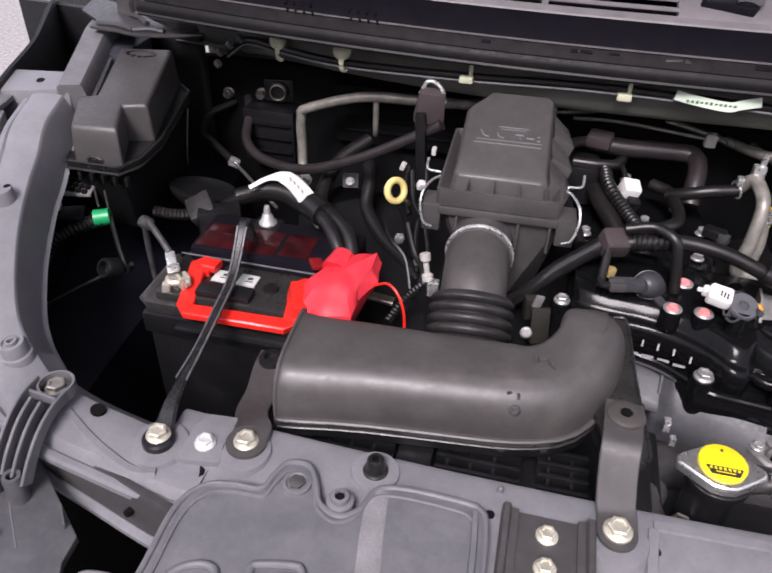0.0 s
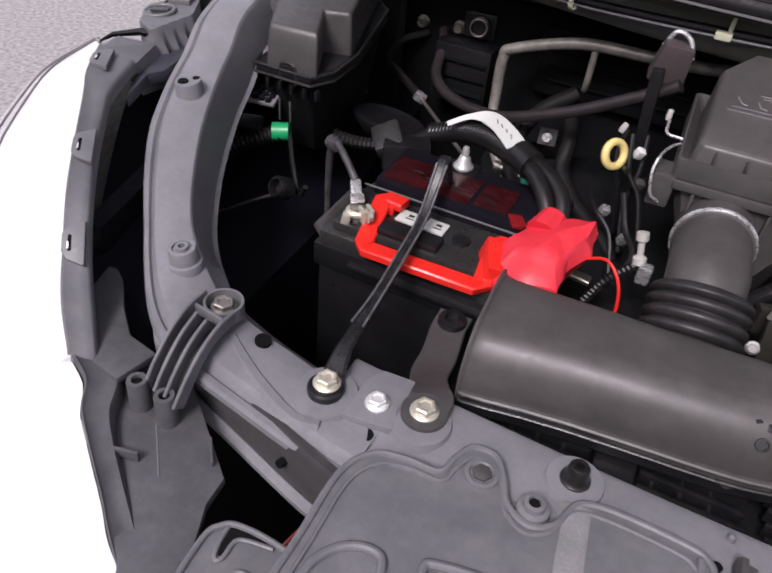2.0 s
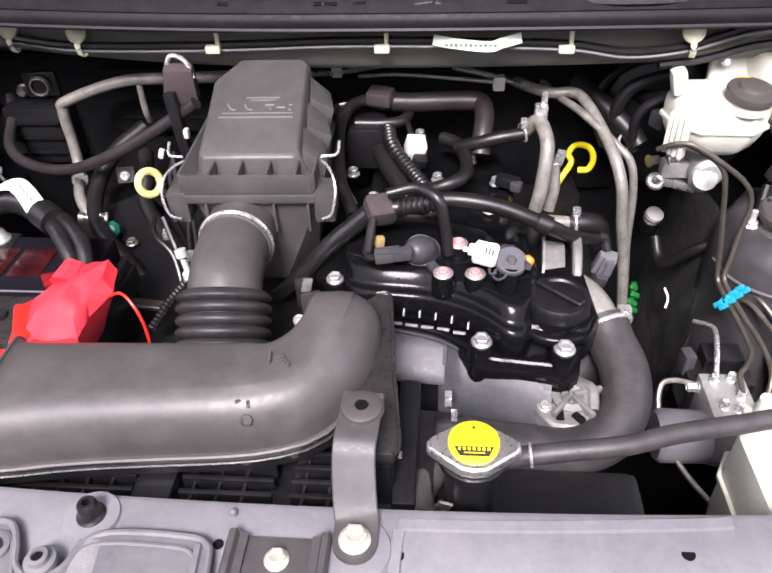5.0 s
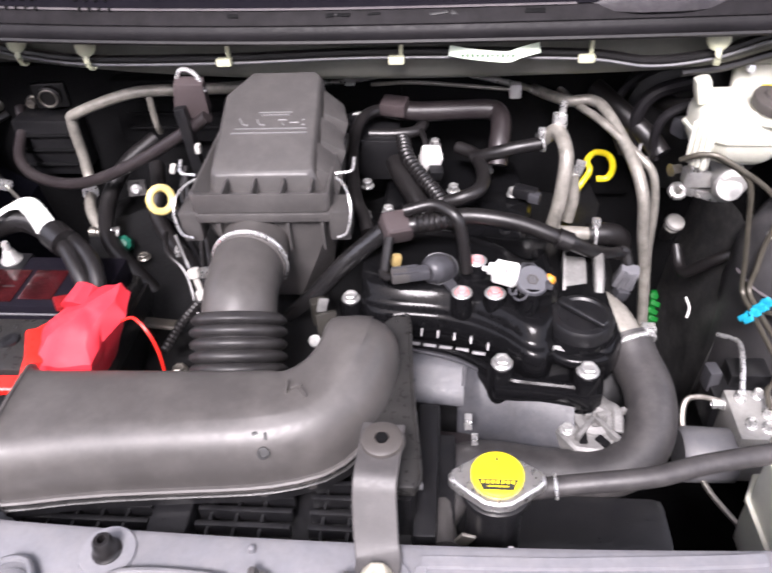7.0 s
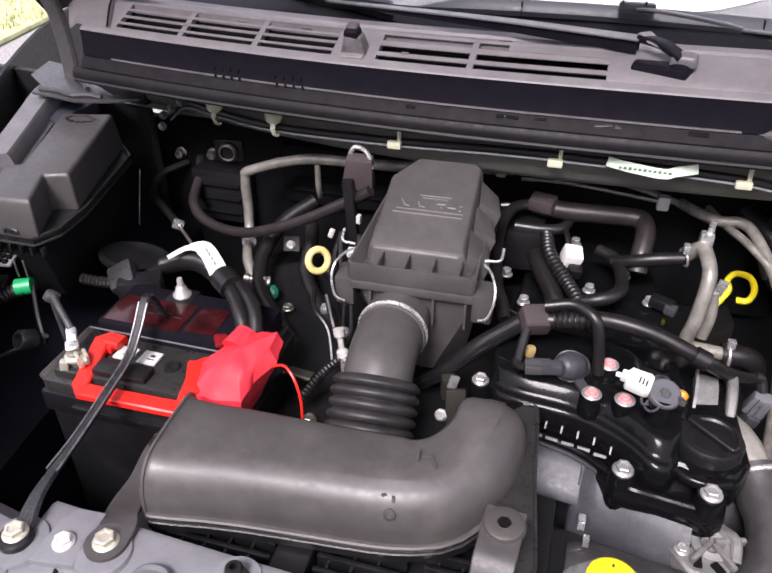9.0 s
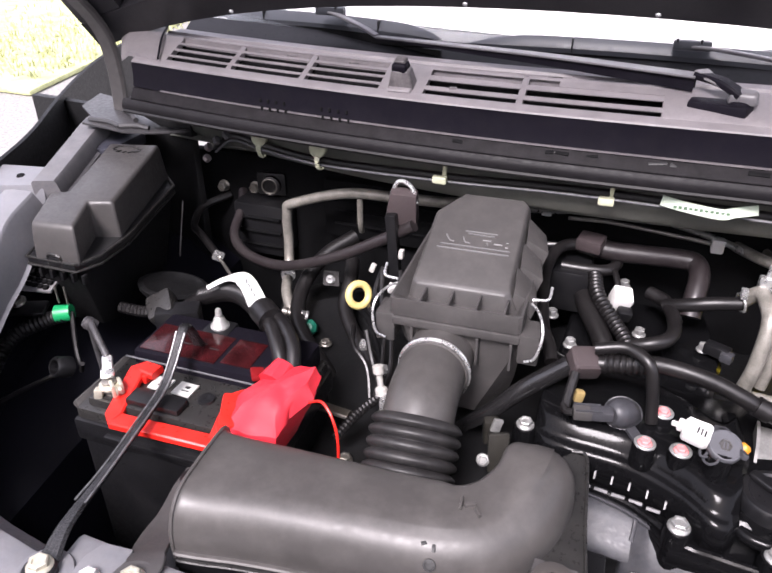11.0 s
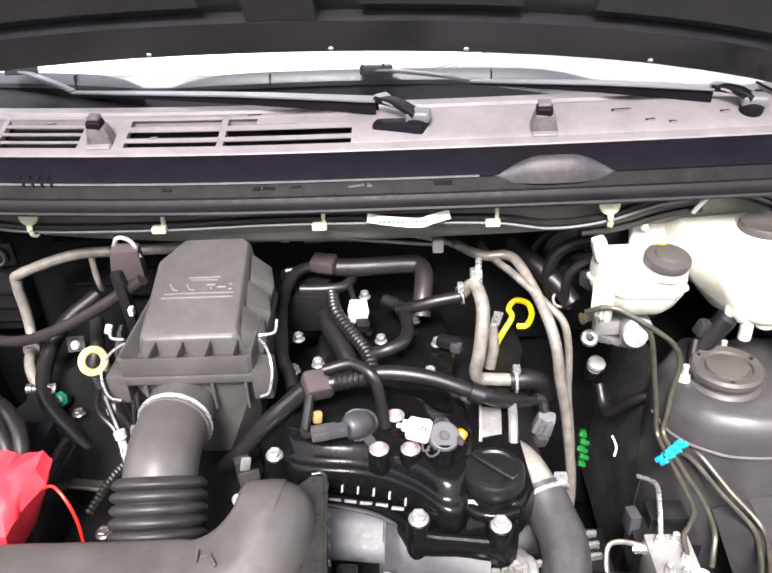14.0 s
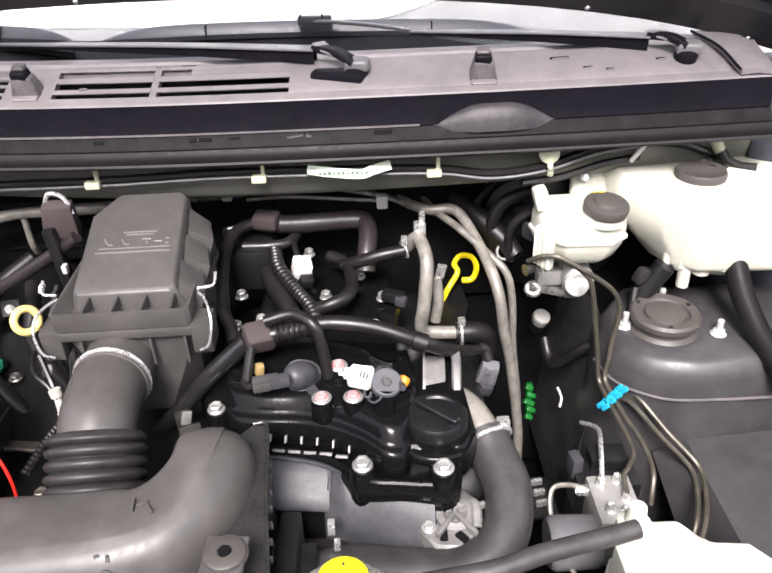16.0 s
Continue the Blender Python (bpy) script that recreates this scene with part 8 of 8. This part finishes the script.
for k in range(5):
    a = 2 * math.pi * k / 5 + 0.3
    part("spoke", box((0.384 + 0.018 * math.cos(a), 0.645 + 0.018 * math.sin(a), 1.038), (0.030, 0.005, 0.008), 0.0015, (0, 0, math.degrees(a))), alu_cast, al)
part("bolt", hexbolt((0.357, 0.632, 1.034), 0.0075), bolt_grey, al)
part("arm", sweep([(0.395, 0.668, 1.034), (0.405, 0.650, 1.042), (0.404, 0.628, 1.036)], flat(0.010, 0.008), 6), alu_cast, al)

# radiator top tank with filler and cap
bits = root("radiator", (0.30, 0.53, 0.96), "black radiator top tank with pressed cap", "radiator")
part("neck", lathe([(0.022, 1.0), (0.022, 1.10), (0.028, 1.104), (0.028, 1.110), (0, 1.112)], (0.281, 0.513, 0), seg=28), plastic_dark, bits)
cap = part("cap", prism([(x, 0.513 + dy) for x, dy in ((0.2435, 0.004), (0.250, 0.009), (0.261, 0.016), (0.271, 0.023), (0.281, 0.0245), (0.291, 0.023), (0.301, 0.016), (0.312, 0.009), (0.3185, 0.004), (0.3185, -0.004), (0.312, -0.009), (0.301, -0.017), (0.291, -0.024), (0.281, -0.0255), (0.271, -0.024), (0.261, -0.017), (0.250, -0.009), (0.2435, -0.004))], 1.110, 1.122, 0.004, 3), alu, bits, "pressed bright steel radiator cap")
part("label", lathe([(0.0205, 1.1218), (0.0203, 1.1248), (0.019, 1.1256), (0, 1.1258)], (0.281, 0.514, 0), seg=36), yellow, cap, "yellow printed disc label")
part("print", prism([(0.2655, 0.5075), (0.2965, 0.5075), (0.2925, 0.4985), (0.2695, 0.4985)], 1.1256, 1.1262, 0.0), ink, cap)
for k in range(7):
    part("print_bar", box((0.2695 + 0.0038 * k, 0.5050, 1.1264), (0.0022, 0.0028, 0.0004), 0.0001), yellow, cap)
part("print_bar", box((0.281, 0.5012, 1.1264), (0.016, 0.0010, 0.0004), 0.0001), yellow, cap)
part("print", box((0.281, 0.5265, 1.1259), (0.002, 0.003, 0.0004), 0.0001), ink, cap)
over = thing("overflow_hose", tube([(0.30, 0.525, 1.085), (0.322, 0.520, 1.10), (0.355, 0.520, 1.108), (0.402, 0.525, 1.112), (0.445, 0.538, 1.113), (0.50, 0.553, 1.11), (0.528, 0.560, 1.11)], 0.0085, 12, 8), hose_dusty, "slim black overflow hose to the reserve tank", "hose", "rubber hoses")
part("clamp", ring((0.328, 0.5195, 1.102), 0.0095, 0.0014, (0, 80, 0), 20, 6), wire_steel, over)
part("tank", box((0.33, 0.545, 0.99), (0.22, 0.06, 0.05), 0.012), plastic_dark, bits)
part("spigot", tube([(0.245, 0.55, 1.03), (0.235, 0.52, 1.04), (0.24, 0.49, 1.045)], 0.016, 16), plastic_box, bits)
part("tag", box((0.294, 0.49, 1.055), (0.005, 0.003, 0.016), 0.001, (10, 0, 0)), white_plastic, bits, "white tag")
part("tag", box((0.257, 0.495, 1.06), (0.012, 0.003, 0.022), 0.001, (10, 20, 0)), steel, bits)

# coolant reserve tank
rt = root("reserve_tank", (0.58, 0.56, 0.95), "milky white plastic coolant reserve tank", "tank")
part("shell", prism([(0.528, 0.50), (0.526, 0.59), (0.54, 0.617), (0.595, 0.618), (0.612, 0.592), (0.65, 0.588), (0.672, 0.56), (0.672, 0.50)], 0.92, 1.055, 0.014, 3), tank_mat, rt)
part("seam", prism([(0.524, 0.50), (0.522, 0.592), (0.538, 0.621), (0.597, 0.622), (0.614, 0.596), (0.652, 0.592), (0.676, 0.562), (0.676, 0.50)], 0.985, 0.991, 0.002), tank_mat, rt)
part("spout", lathe([(0.018, 1.05), (0.016, 1.068), (0.010, 1.072), (0.008, 1.09), (0, 1.09)], (0.545, 0.600, 0), seg=18), tank_mat, rt)

# ---- brake unit, lines ----
ab = root("brake_unit", (0.57, 0.71, 0.86), "cast aluminium brake hydraulic unit with motor and connectors", "brake unit")
part("block", box((0.576, 0.716, 0.93), (0.050, 0.070, 0.075), 0.003), alu_dull, ab)
part("motor", lathe([(0.030, 0), (0.031, 0.05), (0.027, 0.056), (0, 0.057)], (0.553, 0.692, 0.925), (0, -90, 0), 24), plastic_grey, ab)
part("controller", box((0.580, 0.765, 0.93), (0.075, 0.045, 0.055), 0.004), plastic_dark, ab)
part("plug", box((0.545, 0.775, 0.962), (0.014, 0.02, 0.03), 0.003, (0, 0, 10)), coil_grey, ab)
part("plug", box((0.585, 0.78, 0.965), (0.045, 0.03, 0.02), 0.003), plastic_dark, ab)
for x, y in ((0.565, 0.738), (0.585, 0.742), (0.588, 0.715), (0.582, 0.695), (0.566, 0.70)):
    part("union", hexbolt((x, y, 0.967), 0.0065, (0, 0, 0), 2.0), wire_steel, ab)
part("side_union", hexbolt((0.551, 0.740, 0.955), 0.0075, (0, -90, 0), 2.2), wire_steel, ab)


def line_pipe(points, r=0.0032, mat=None, label="thin steel brake pipe bent along the wing"):
    return thing("brake_line", tube(points, r, 8, 8), mat or steel, label, "pipe", "brake lines")


line_pipe([(0.588, 0.715, 0.975), (0.590, 0.736, 0.982), (0.597, 0.744, 0.985), (0.609, 0.763, 0.986), (0.610, 0.78, 0.99), (0.604, 0.813, 0.998), (0.599, 0.845, 1.004), (0.595, 0.872, 1.013), (0.590, 0.880, 1.055), (0.584, 0.885, 1.094), (0.577, 0.888, 1.135), (0.571, 0.890, 1.153), (0.560, 0.892, 1.165), (0.543, 0.896, 1.175), (0.528, 0.900, 1.181), (0.514, 0.906, 1.178), (0.500, 0.915, 1.167)], 0.0032, olive_steel)
line_pipe([(0.618, 0.715, 0.955), (0.620, 0.722, 0.968), (0.624, 0.735, 0.981), (0.626, 0.757, 0.986), (0.622, 0.785, 0.992), (0.614, 0.812, 0.998), (0.607, 0.845, 1.005), (0.602, 0.870, 1.014), (0.606, 0.878, 1.040), (0.609, 0.885, 1.064), (0.614, 0.889, 1.095), (0.611, 0.891, 1.120), (0.600, 0.891, 1.137), (0.584, 0.890, 1.151), (0.566, 0.889, 1.164), (0.546, 0.892, 1.176), (0.530, 0.896, 1.183), (0.514, 0.902, 1.181)], 0.0032, olive_steel)
line_pipe([(0.618, 0.856, 0.990), (0.624, 0.846, 0.998), (0.634, 0.830, 0.996), (0.658, 0.803, 0.974), (0.687, 0.773, 0.950), (0.682, 0.735, 0.945), (0.668, 0.700, 0.940), (0.655, 0.680, 0.915)], 0.0032, olive_steel)
line_pipe([(0.626, 0.858, 0.996), (0.632, 0.850, 1.004), (0.642, 0.834, 1.002), (0.667, 0.805, 0.978), (0.697, 0.772, 0.952), (0.691, 0.733, 0.946), (0.677, 0.698, 0.940), (0.664, 0.678, 0.915)], 0.0032, olive_steel)
line_pipe([(0.551, 0.742, 0.957), (0.525, 0.748, 0.957), (0.510, 0.742, 0.952), (0.508, 0.715, 0.93), (0.52, 0.66, 0.915), (0.545, 0.61, 0.91)])
line_pipe([(0.566, 0.738, 0.975), (0.572, 0.77, 0.99), (0.580, 0.81, 0.985), (0.568, 0.838, 0.97)], 0.003, wire_steel)
bc = root("line_clip", (0.600, 0.852, 0.99), "light blue plastic brake line clip", "clip")
for k in range(4):
    for r in range(2):
        part("tooth", box((0.594 + 0.0078 * k - 0.003 * r, 0.832 + 0.003 * k + 0.008 * r, 1.000 + 0.006 * k - 0.003 * r), (0.0042, 0.007, 0.012), 0.0016, (30, 20, 28)), cyan_mat, bc)
part("spine", box((0.607, 0.842, 1.007), (0.025, 0.008, 0.006), 0.002, (0, -24, 26)), cyan_mat, bc)
gc = root("line_clip", (0.541, 1.0, 0.85), "green plastic brake line clip", "clip")
for k in range(5):
    part("tooth", box((0.540 + 0.003 * (k % 2), 0.990 + 0.003 * k, 0.842 + 0.012 * k), (0.018 - 0.003 * abs(k - 2), 0.008, 0.008), 0.002, (50, 25, 0)), green_deep, gc)
part("spine", box((0.541, 1.0, 0.866), (0.009, 0.008, 0.062), 0.002, (-12, 0, 0)), green_deep, gc)
thing("white_clip", tube([(0.577, 0.98, 0.908), (0.581, 0.968, 0.898), (0.577, 0.958, 0.888)], 0.0018, 8), white_plastic, "small white plastic hook on the wing", "clip")
part("apron", fixed(skin(bmesh.new(), [[Vector((0.618 + 0.012 * s, y, 1.02 + 0.01 * s)), Vector((0.606 + 0.01 * s, y, 0.99)), Vector((0.597, y, 0.90)), Vector((0.580, y, 0.70)), Vector((0.63, y, 0.70)), Vector((0.64, y, 0.99))] for y, s in ((0.90, 0.0), (0.95, 0.6), (1.01, 1.0), (1.07, 0.6), (1.13, 0.3))])), apron_dark, bpy.data.objects["wall_right"], "scuffed dark wing apron")
hb = root("bay_bracket", (0.50, 0.82, 0.84), "dark bracket with small bright clips beside the engine", "bracket")
part("plate", box((0.485, 0.82, 0.853), (0.11, 0.07, 0.006), 0.001), gunk, hb)
for k in range(3):
    part("clip", box((0.52, 0.84 - 0.018 * k, 0.862), (0.016, 0.006, 0.010), 0.002, (0, 0, 8)), wire_steel, hb, "small bright clip")
sw = root("pressure_switch", (0.56, 1.05, 0.95), "pale round sensor with black cable", "sensor")
part("cap", lathe([(0.012, -0.006), (0.013, 0.002), (0.013, 0.008), (0.010, 0.010), (0, 0.010)], (0.560, 1.050, 0.985), (20, 10, 0), 20), off_white, sw)
part("band", ring((0.560, 1.050, 0.986), 0.0131, 0.0012, (20, 10, 0), 20, 6), plastic_box, sw)
part("collar", lathe([(0.006, -0.034), (0.010, -0.026), (0.0115, -0.006), (0, -0.006)], (0.560, 1.050, 0.985), (20, 10, 0), 16), rubber, sw)
part("cable", tube([(0.565, 1.035, 0.96), (0.568, 1.01, 0.94), (0.572, 0.99, 0.945), (0.60, 0.97, 0.985), (0.64, 0.96, 1.01)], 0.0080, 12), rubber, sw)

# ---- brake booster, fluid reservoir, washer tank ----
bo = root("brake_booster", (0.55, 1.08, 0.98), "black brake booster drum with master cylinder", "brake booster")
part("drum", lathe([(0.05, 0), (0.105, 0.012), (0.112, 0.03), (0.108, 0.06), (0.06, 0.085), (0, 0.088)], (0.575, 1.14, 1.13), (90, 0, 0), 36), plastic_dark, bo)
part("cylinder", lathe([(0.020, 0), (0.020, 0.10), (0.014, 0.105), (0, 0.105)], (0.575, 1.04, 1.12), (90, 0, 0), 22), alu_dull, bo)
part("port", box((0.545, 0.965, 1.115), (0.040, 0.02, 0.022), 0.004), alu_dull, bo)
part("port", lathe([(0.015, 0), (0.015, 0.018), (0.009, 0.02), (0, 0.02)], (0.570, 0.945, 1.108), (50, 0, 0), 18), alu_dull, bo)
part("stay", box((0.545, 0.962, 1.095), (0.055, 0.012, 0.012), 0.003, (0, 10, -10)), alu, bo)
part("stay_eye", ring((0.520, 0.956, 1.100), 0.008, 0.004, (40, 0, 0), 16, 8), alu, bo)
part("hose", tube([(0.50, 1.09, 1.165), (0.515, 1.05, 1.17), (0.53, 1.02, 1.18), (0.56, 1.0, 1.20)], 0.011, 12), rubber, bo, "black booster hose")
part("hose", tube([(0.43, 1.09, 1.175), (0.46, 1.05, 1.16), (0.49, 1.02, 1.14), (0.505, 1.0, 1.125)], 0.013, 12), rubber, bo, "black booster hose")
for pts, r in ((((0.486, 1.03, 1.115), (0.474, 1.03, 1.150), (0.480, 1.032, 1.178), (0.497, 1.034, 1.195), (0.541, 1.036, 1.207)), 0.009), (((0.497, 1.0, 1.12), (0.492, 1.0, 1.155), (0.502, 1.0, 1.18), (0.53, 1.0, 1.195)), 0.006), (((0.47, 1.05, 1.10), (0.455, 1.06, 1.14), (0.462, 1.07, 1.18), (0.50, 1.07, 1.21), (0.56, 1.06, 1.22)), 0.006)):
    part("hose", tube(pts, r, 10, 8), rubber_grey, bo, "black curved servo hose")
part("clip", ring((0.490, 1.01, 1.128), 0.011, 0.002, (60, 20, 0), 16, 6), wire_steel, bo)
part("union", hexbolt((0.530, 0.962, 1.128), 0.008, (0, 90, 0), 2.4), alu, bo)
part("union", hexbolt((0.512, 0.975, 1.118), 0.008, (0, 90, 20), 2.4), steel, bo)
part("fitting", box((0.525, 1.0, 1.165), (0.024, 0.024, 0.024), 0.005, (0, 0, 30)), coil_grey, bo)
fr = root("brake_fluid_reservoir", (0.565, 0.95, 1.12), "milky white brake fluid reservoir with dark cap", "reservoir")
out = [(0.512, 0.968), (0.517, 0.938), (0.545, 0.914), (0.60, 0.912), (0.622, 0.93), (0.622, 0.975), (0.60, 0.995), (0.53, 0.992)]
part("shell", soften(fixed(skin(bmesh.new(), [shrunk(out, 0.60, 1.152), shrunk(out, 0.82, 1.162), shrunk(out, 0.96, 1.178), shrunk(out, 1.0, 1.20), shrunk(out, 0.98, 1.215), shrunk(out, 0.86, 1.222)])), 0.004), tank_mat, fr)
part("seam", soften(fixed(skin(bmesh.new(), [shrunk(out, 1.04, 1.186), shrunk(out, 1.04, 1.191)])), 0.001), tank_mat, fr)
part("neck", lathe([(0.024, 1.21), (0.024, 1.228), (0, 1.228)], (0.592, 0.93, 0), (0, 0, 0), 24), tank_mat, fr)
part("cap", lathe([(0.026, 0.0), (0.0272, 0.008), (0.026, 0.011), (0.017, 0.013), (0.0155, 0.016), (0.013, 0.017), (0, 0.017)], (0.592, 0.93, 1.224), (8, 4, 0), seg=28), cap_mat, fr, "dark ribbed cap")
part("cap_tab", box((0.588, 0.948, 1.236), (0.016, 0.012, 0.006), 0.001), yellow, fr, "yellow cap tab")
part("nub", box((0.518, 0.95, 1.235), (0.018, 0.02, 0.03), 0.006, (0, -15, 0)), tank_mat, fr)
for k in range(4):
    part("rib", box((0.513 + 0.004 * k, 0.925 - 0.006 * k, 1.185), (0.006, 0.012, 0.05), 0.002, (0, 0, -40)), tank_mat, fr)
wt = root("washer_tank", (0.72, 0.98, 1.08), "milky white washer fluid tank with black cap", "tank")
out = [(0.615, 1.03), (0.625, 0.985), (0.668, 0.945), (0.72, 0.925), (0.86, 0.925), (0.88, 1.05), (0.64, 1.06)]
narrow = [(0.672, 1.03), (0.676, 0.985), (0.695, 0.948), (0.725, 0.93), (0.86, 0.925), (0.88, 1.05), (0.68, 1.06)]
half = [tuple(0.5 * (a + b) for a, b in zip(p, q)) for p, q in zip(out, narrow)]
part("shell", soften(fixed(skin(bmesh.new(), [shrunk(narrow, 0.94, 1.128), shrunk(narrow, 1.0, 1.138), shrunk(half, 1.0, 1.164), shrunk(out, 1.0, 1.200), shrunk(out, 1.0, 1.232), shrunk(out, 0.95, 1.246)])), 0.008, 3), tank_mat, wt)
part("lug", moved(prism([(-0.055, -0.020), (-0.050, 0.018), (-0.03, 0.030), (0.05, 0.034), (0.06, -0.045), (0.0, -0.040), (-0.035, -0.034)], -0.005, 0.005, 0.004, 3), pose(0.625, 1.025, 1.222, 62, 0, 4)), tank_mat, wt, "flat mounting lug")
part("lug_bolt", hexbolt((0.588, 1.012, 1.232), 0.006, (62, 0, 4)), wire_steel, wt)
part("cap", lathe([(0.030, 1.243), (0.031, 1.252), (0.029, 1.256), (0.026, 1.254), (0, 1.2535)], (0.718, 0.970, 0), seg=30), cap_mat, wt, "black snap cap")
part("cap_hinge", box((0.745, 0.990, 1.250), (0.03, 0.018, 0.008), 0.003, (0, 0, 30)), rubber, wt)
for x, y, r, h in ((0.690, 0.955, 0.005, 0.035), (0.715, 0.95, 0.008, 0.06), (0.735, 0.95, 0.012, 0.04), (0.76, 0.945, 0.014, 0.03)):
    part("spigot", lathe([(r, 1.16 - h), (r * 1.05, 1.165), (0, 1.166)], (x, y, 0), seg=14), tank_mat, wt)
part("lower_lobe", box((0.745, 0.965, 1.138), (0.10, 0.05, 0.045), 0.020, (0, 8, 0), 3), tank_mat, wt)
pump = root("washer_pump", (0.67, 0.95, 1.06), "dark washer pump and wiring below the tank", "pump")
part("body", lathe([(0.014, 0), (0.014, 0.05), (0.009, 0.055), (0, 0.055)], (0.665, 0.955, 1.085), (0, 30, 0), 18), plastic_dark, pump)
part("plug", box((0.66, 0.95, 1.118), (0.018, 0.016, 0.022), 0.004, (10, 12, 20), taper=(0.85, 0.85)), plastic, pump)
part("wire", tube([(0.655, 0.95, 1.10), (0.645, 0.93, 1.06), (0.63, 0.92, 1.03)], 0.006, 10), rubber, pump)

# ---- strut tower ----
tower = root("strut_tower", (0.72, 0.86, 0.8), "grey painted strut tower with studs", "car panel", kind="structure")
tw = [(0.605, 0.91), (0.615, 0.870), (0.645, 0.840), (0.70, 0.825), (0.86, 0.835), (0.90, 0.90), (0.88, 1.02), (0.66, 1.02), (0.615, 0.96)]
part("shell", fixed(skin(bmesh.new(), [shrunk(tw, 1.14, 0.70), shrunk(tw, 1.09, 0.90), shrunk(tw, 1.05, 1.015), shrunk(tw, 1.02, 1.04), shrunk(tw, 0.93, 1.058), shrunk(tw, 0.8, 1.064)])), tower_paint, tower, sharp=60)
# seam in a lighter grey: its thin highlight is put into the colour
part("ledge", tube(shrunk(tw, 1.05, 1.015)[:6], 0.0020, 8, 6), seal_mat, tower, "seam with its highlight painted pale")
mount = part("mount", lathe([(0.047, 1.055), (0.0435, 1.064), (0.038, 1.068), (0.038, 1.074), (0.0435, 1.078), (0.044, 1.085), (0.041, 1.0885), (0.031, 1.087), (0.029, 1.0835), (0.0265, 1.0835), (0.025, 1.087), (0.012, 1.089), (0, 1.089)], (0.682, 0.910, 0), seg=40), cap_mat, tower, "dusty rubber strut mount")
for a in (20, 140, 260):
    part("rivet", lathe([(0.003, 0), (0.0025, 0.0015), (0, 0.0018)], (0.682 + 0.036 * math.cos(radians(a)), 0.910 + 0.036 * math.sin(radians(a)), 1.0875), seg=10), rubber, mount)
for x, y in ((0.634, 0.915), (0.746, 0.890), (0.70, 0.967)):
    part("nut", merge(hexbolt((x, y, 1.062), 0.0105), lathe([(0.004, 1.068), (0.004, 1.084), (0, 1.085)], (x, y, 0), seg=10)), zinc_white, tower, "bright strut nut and stud")
part("inner_wing", fixed(skin(bmesh.new(), [[Vector((0.66 + 0.05 * t, y, 0.93 - 0.25 * t)), Vector((0.70, y, 0.95)), Vector((0.90, y, 0.97)), Vector((0.90, y, 0.70))] for y, t in ((0.82, 0.0), (0.72, 0.2), (0.62, 0.5), (0.48, 0.8))])), tower_paint, tower)
thing("wing_hose", tube([(0.772, 0.95, 1.15), (0.775, 0.91, 1.11), (0.785, 0.86, 1.075), (0.80, 0.80, 1.05)], 0.0145, 14, 6), rubber_grey, "smooth black cable tube over the strut tower", "cable loom")
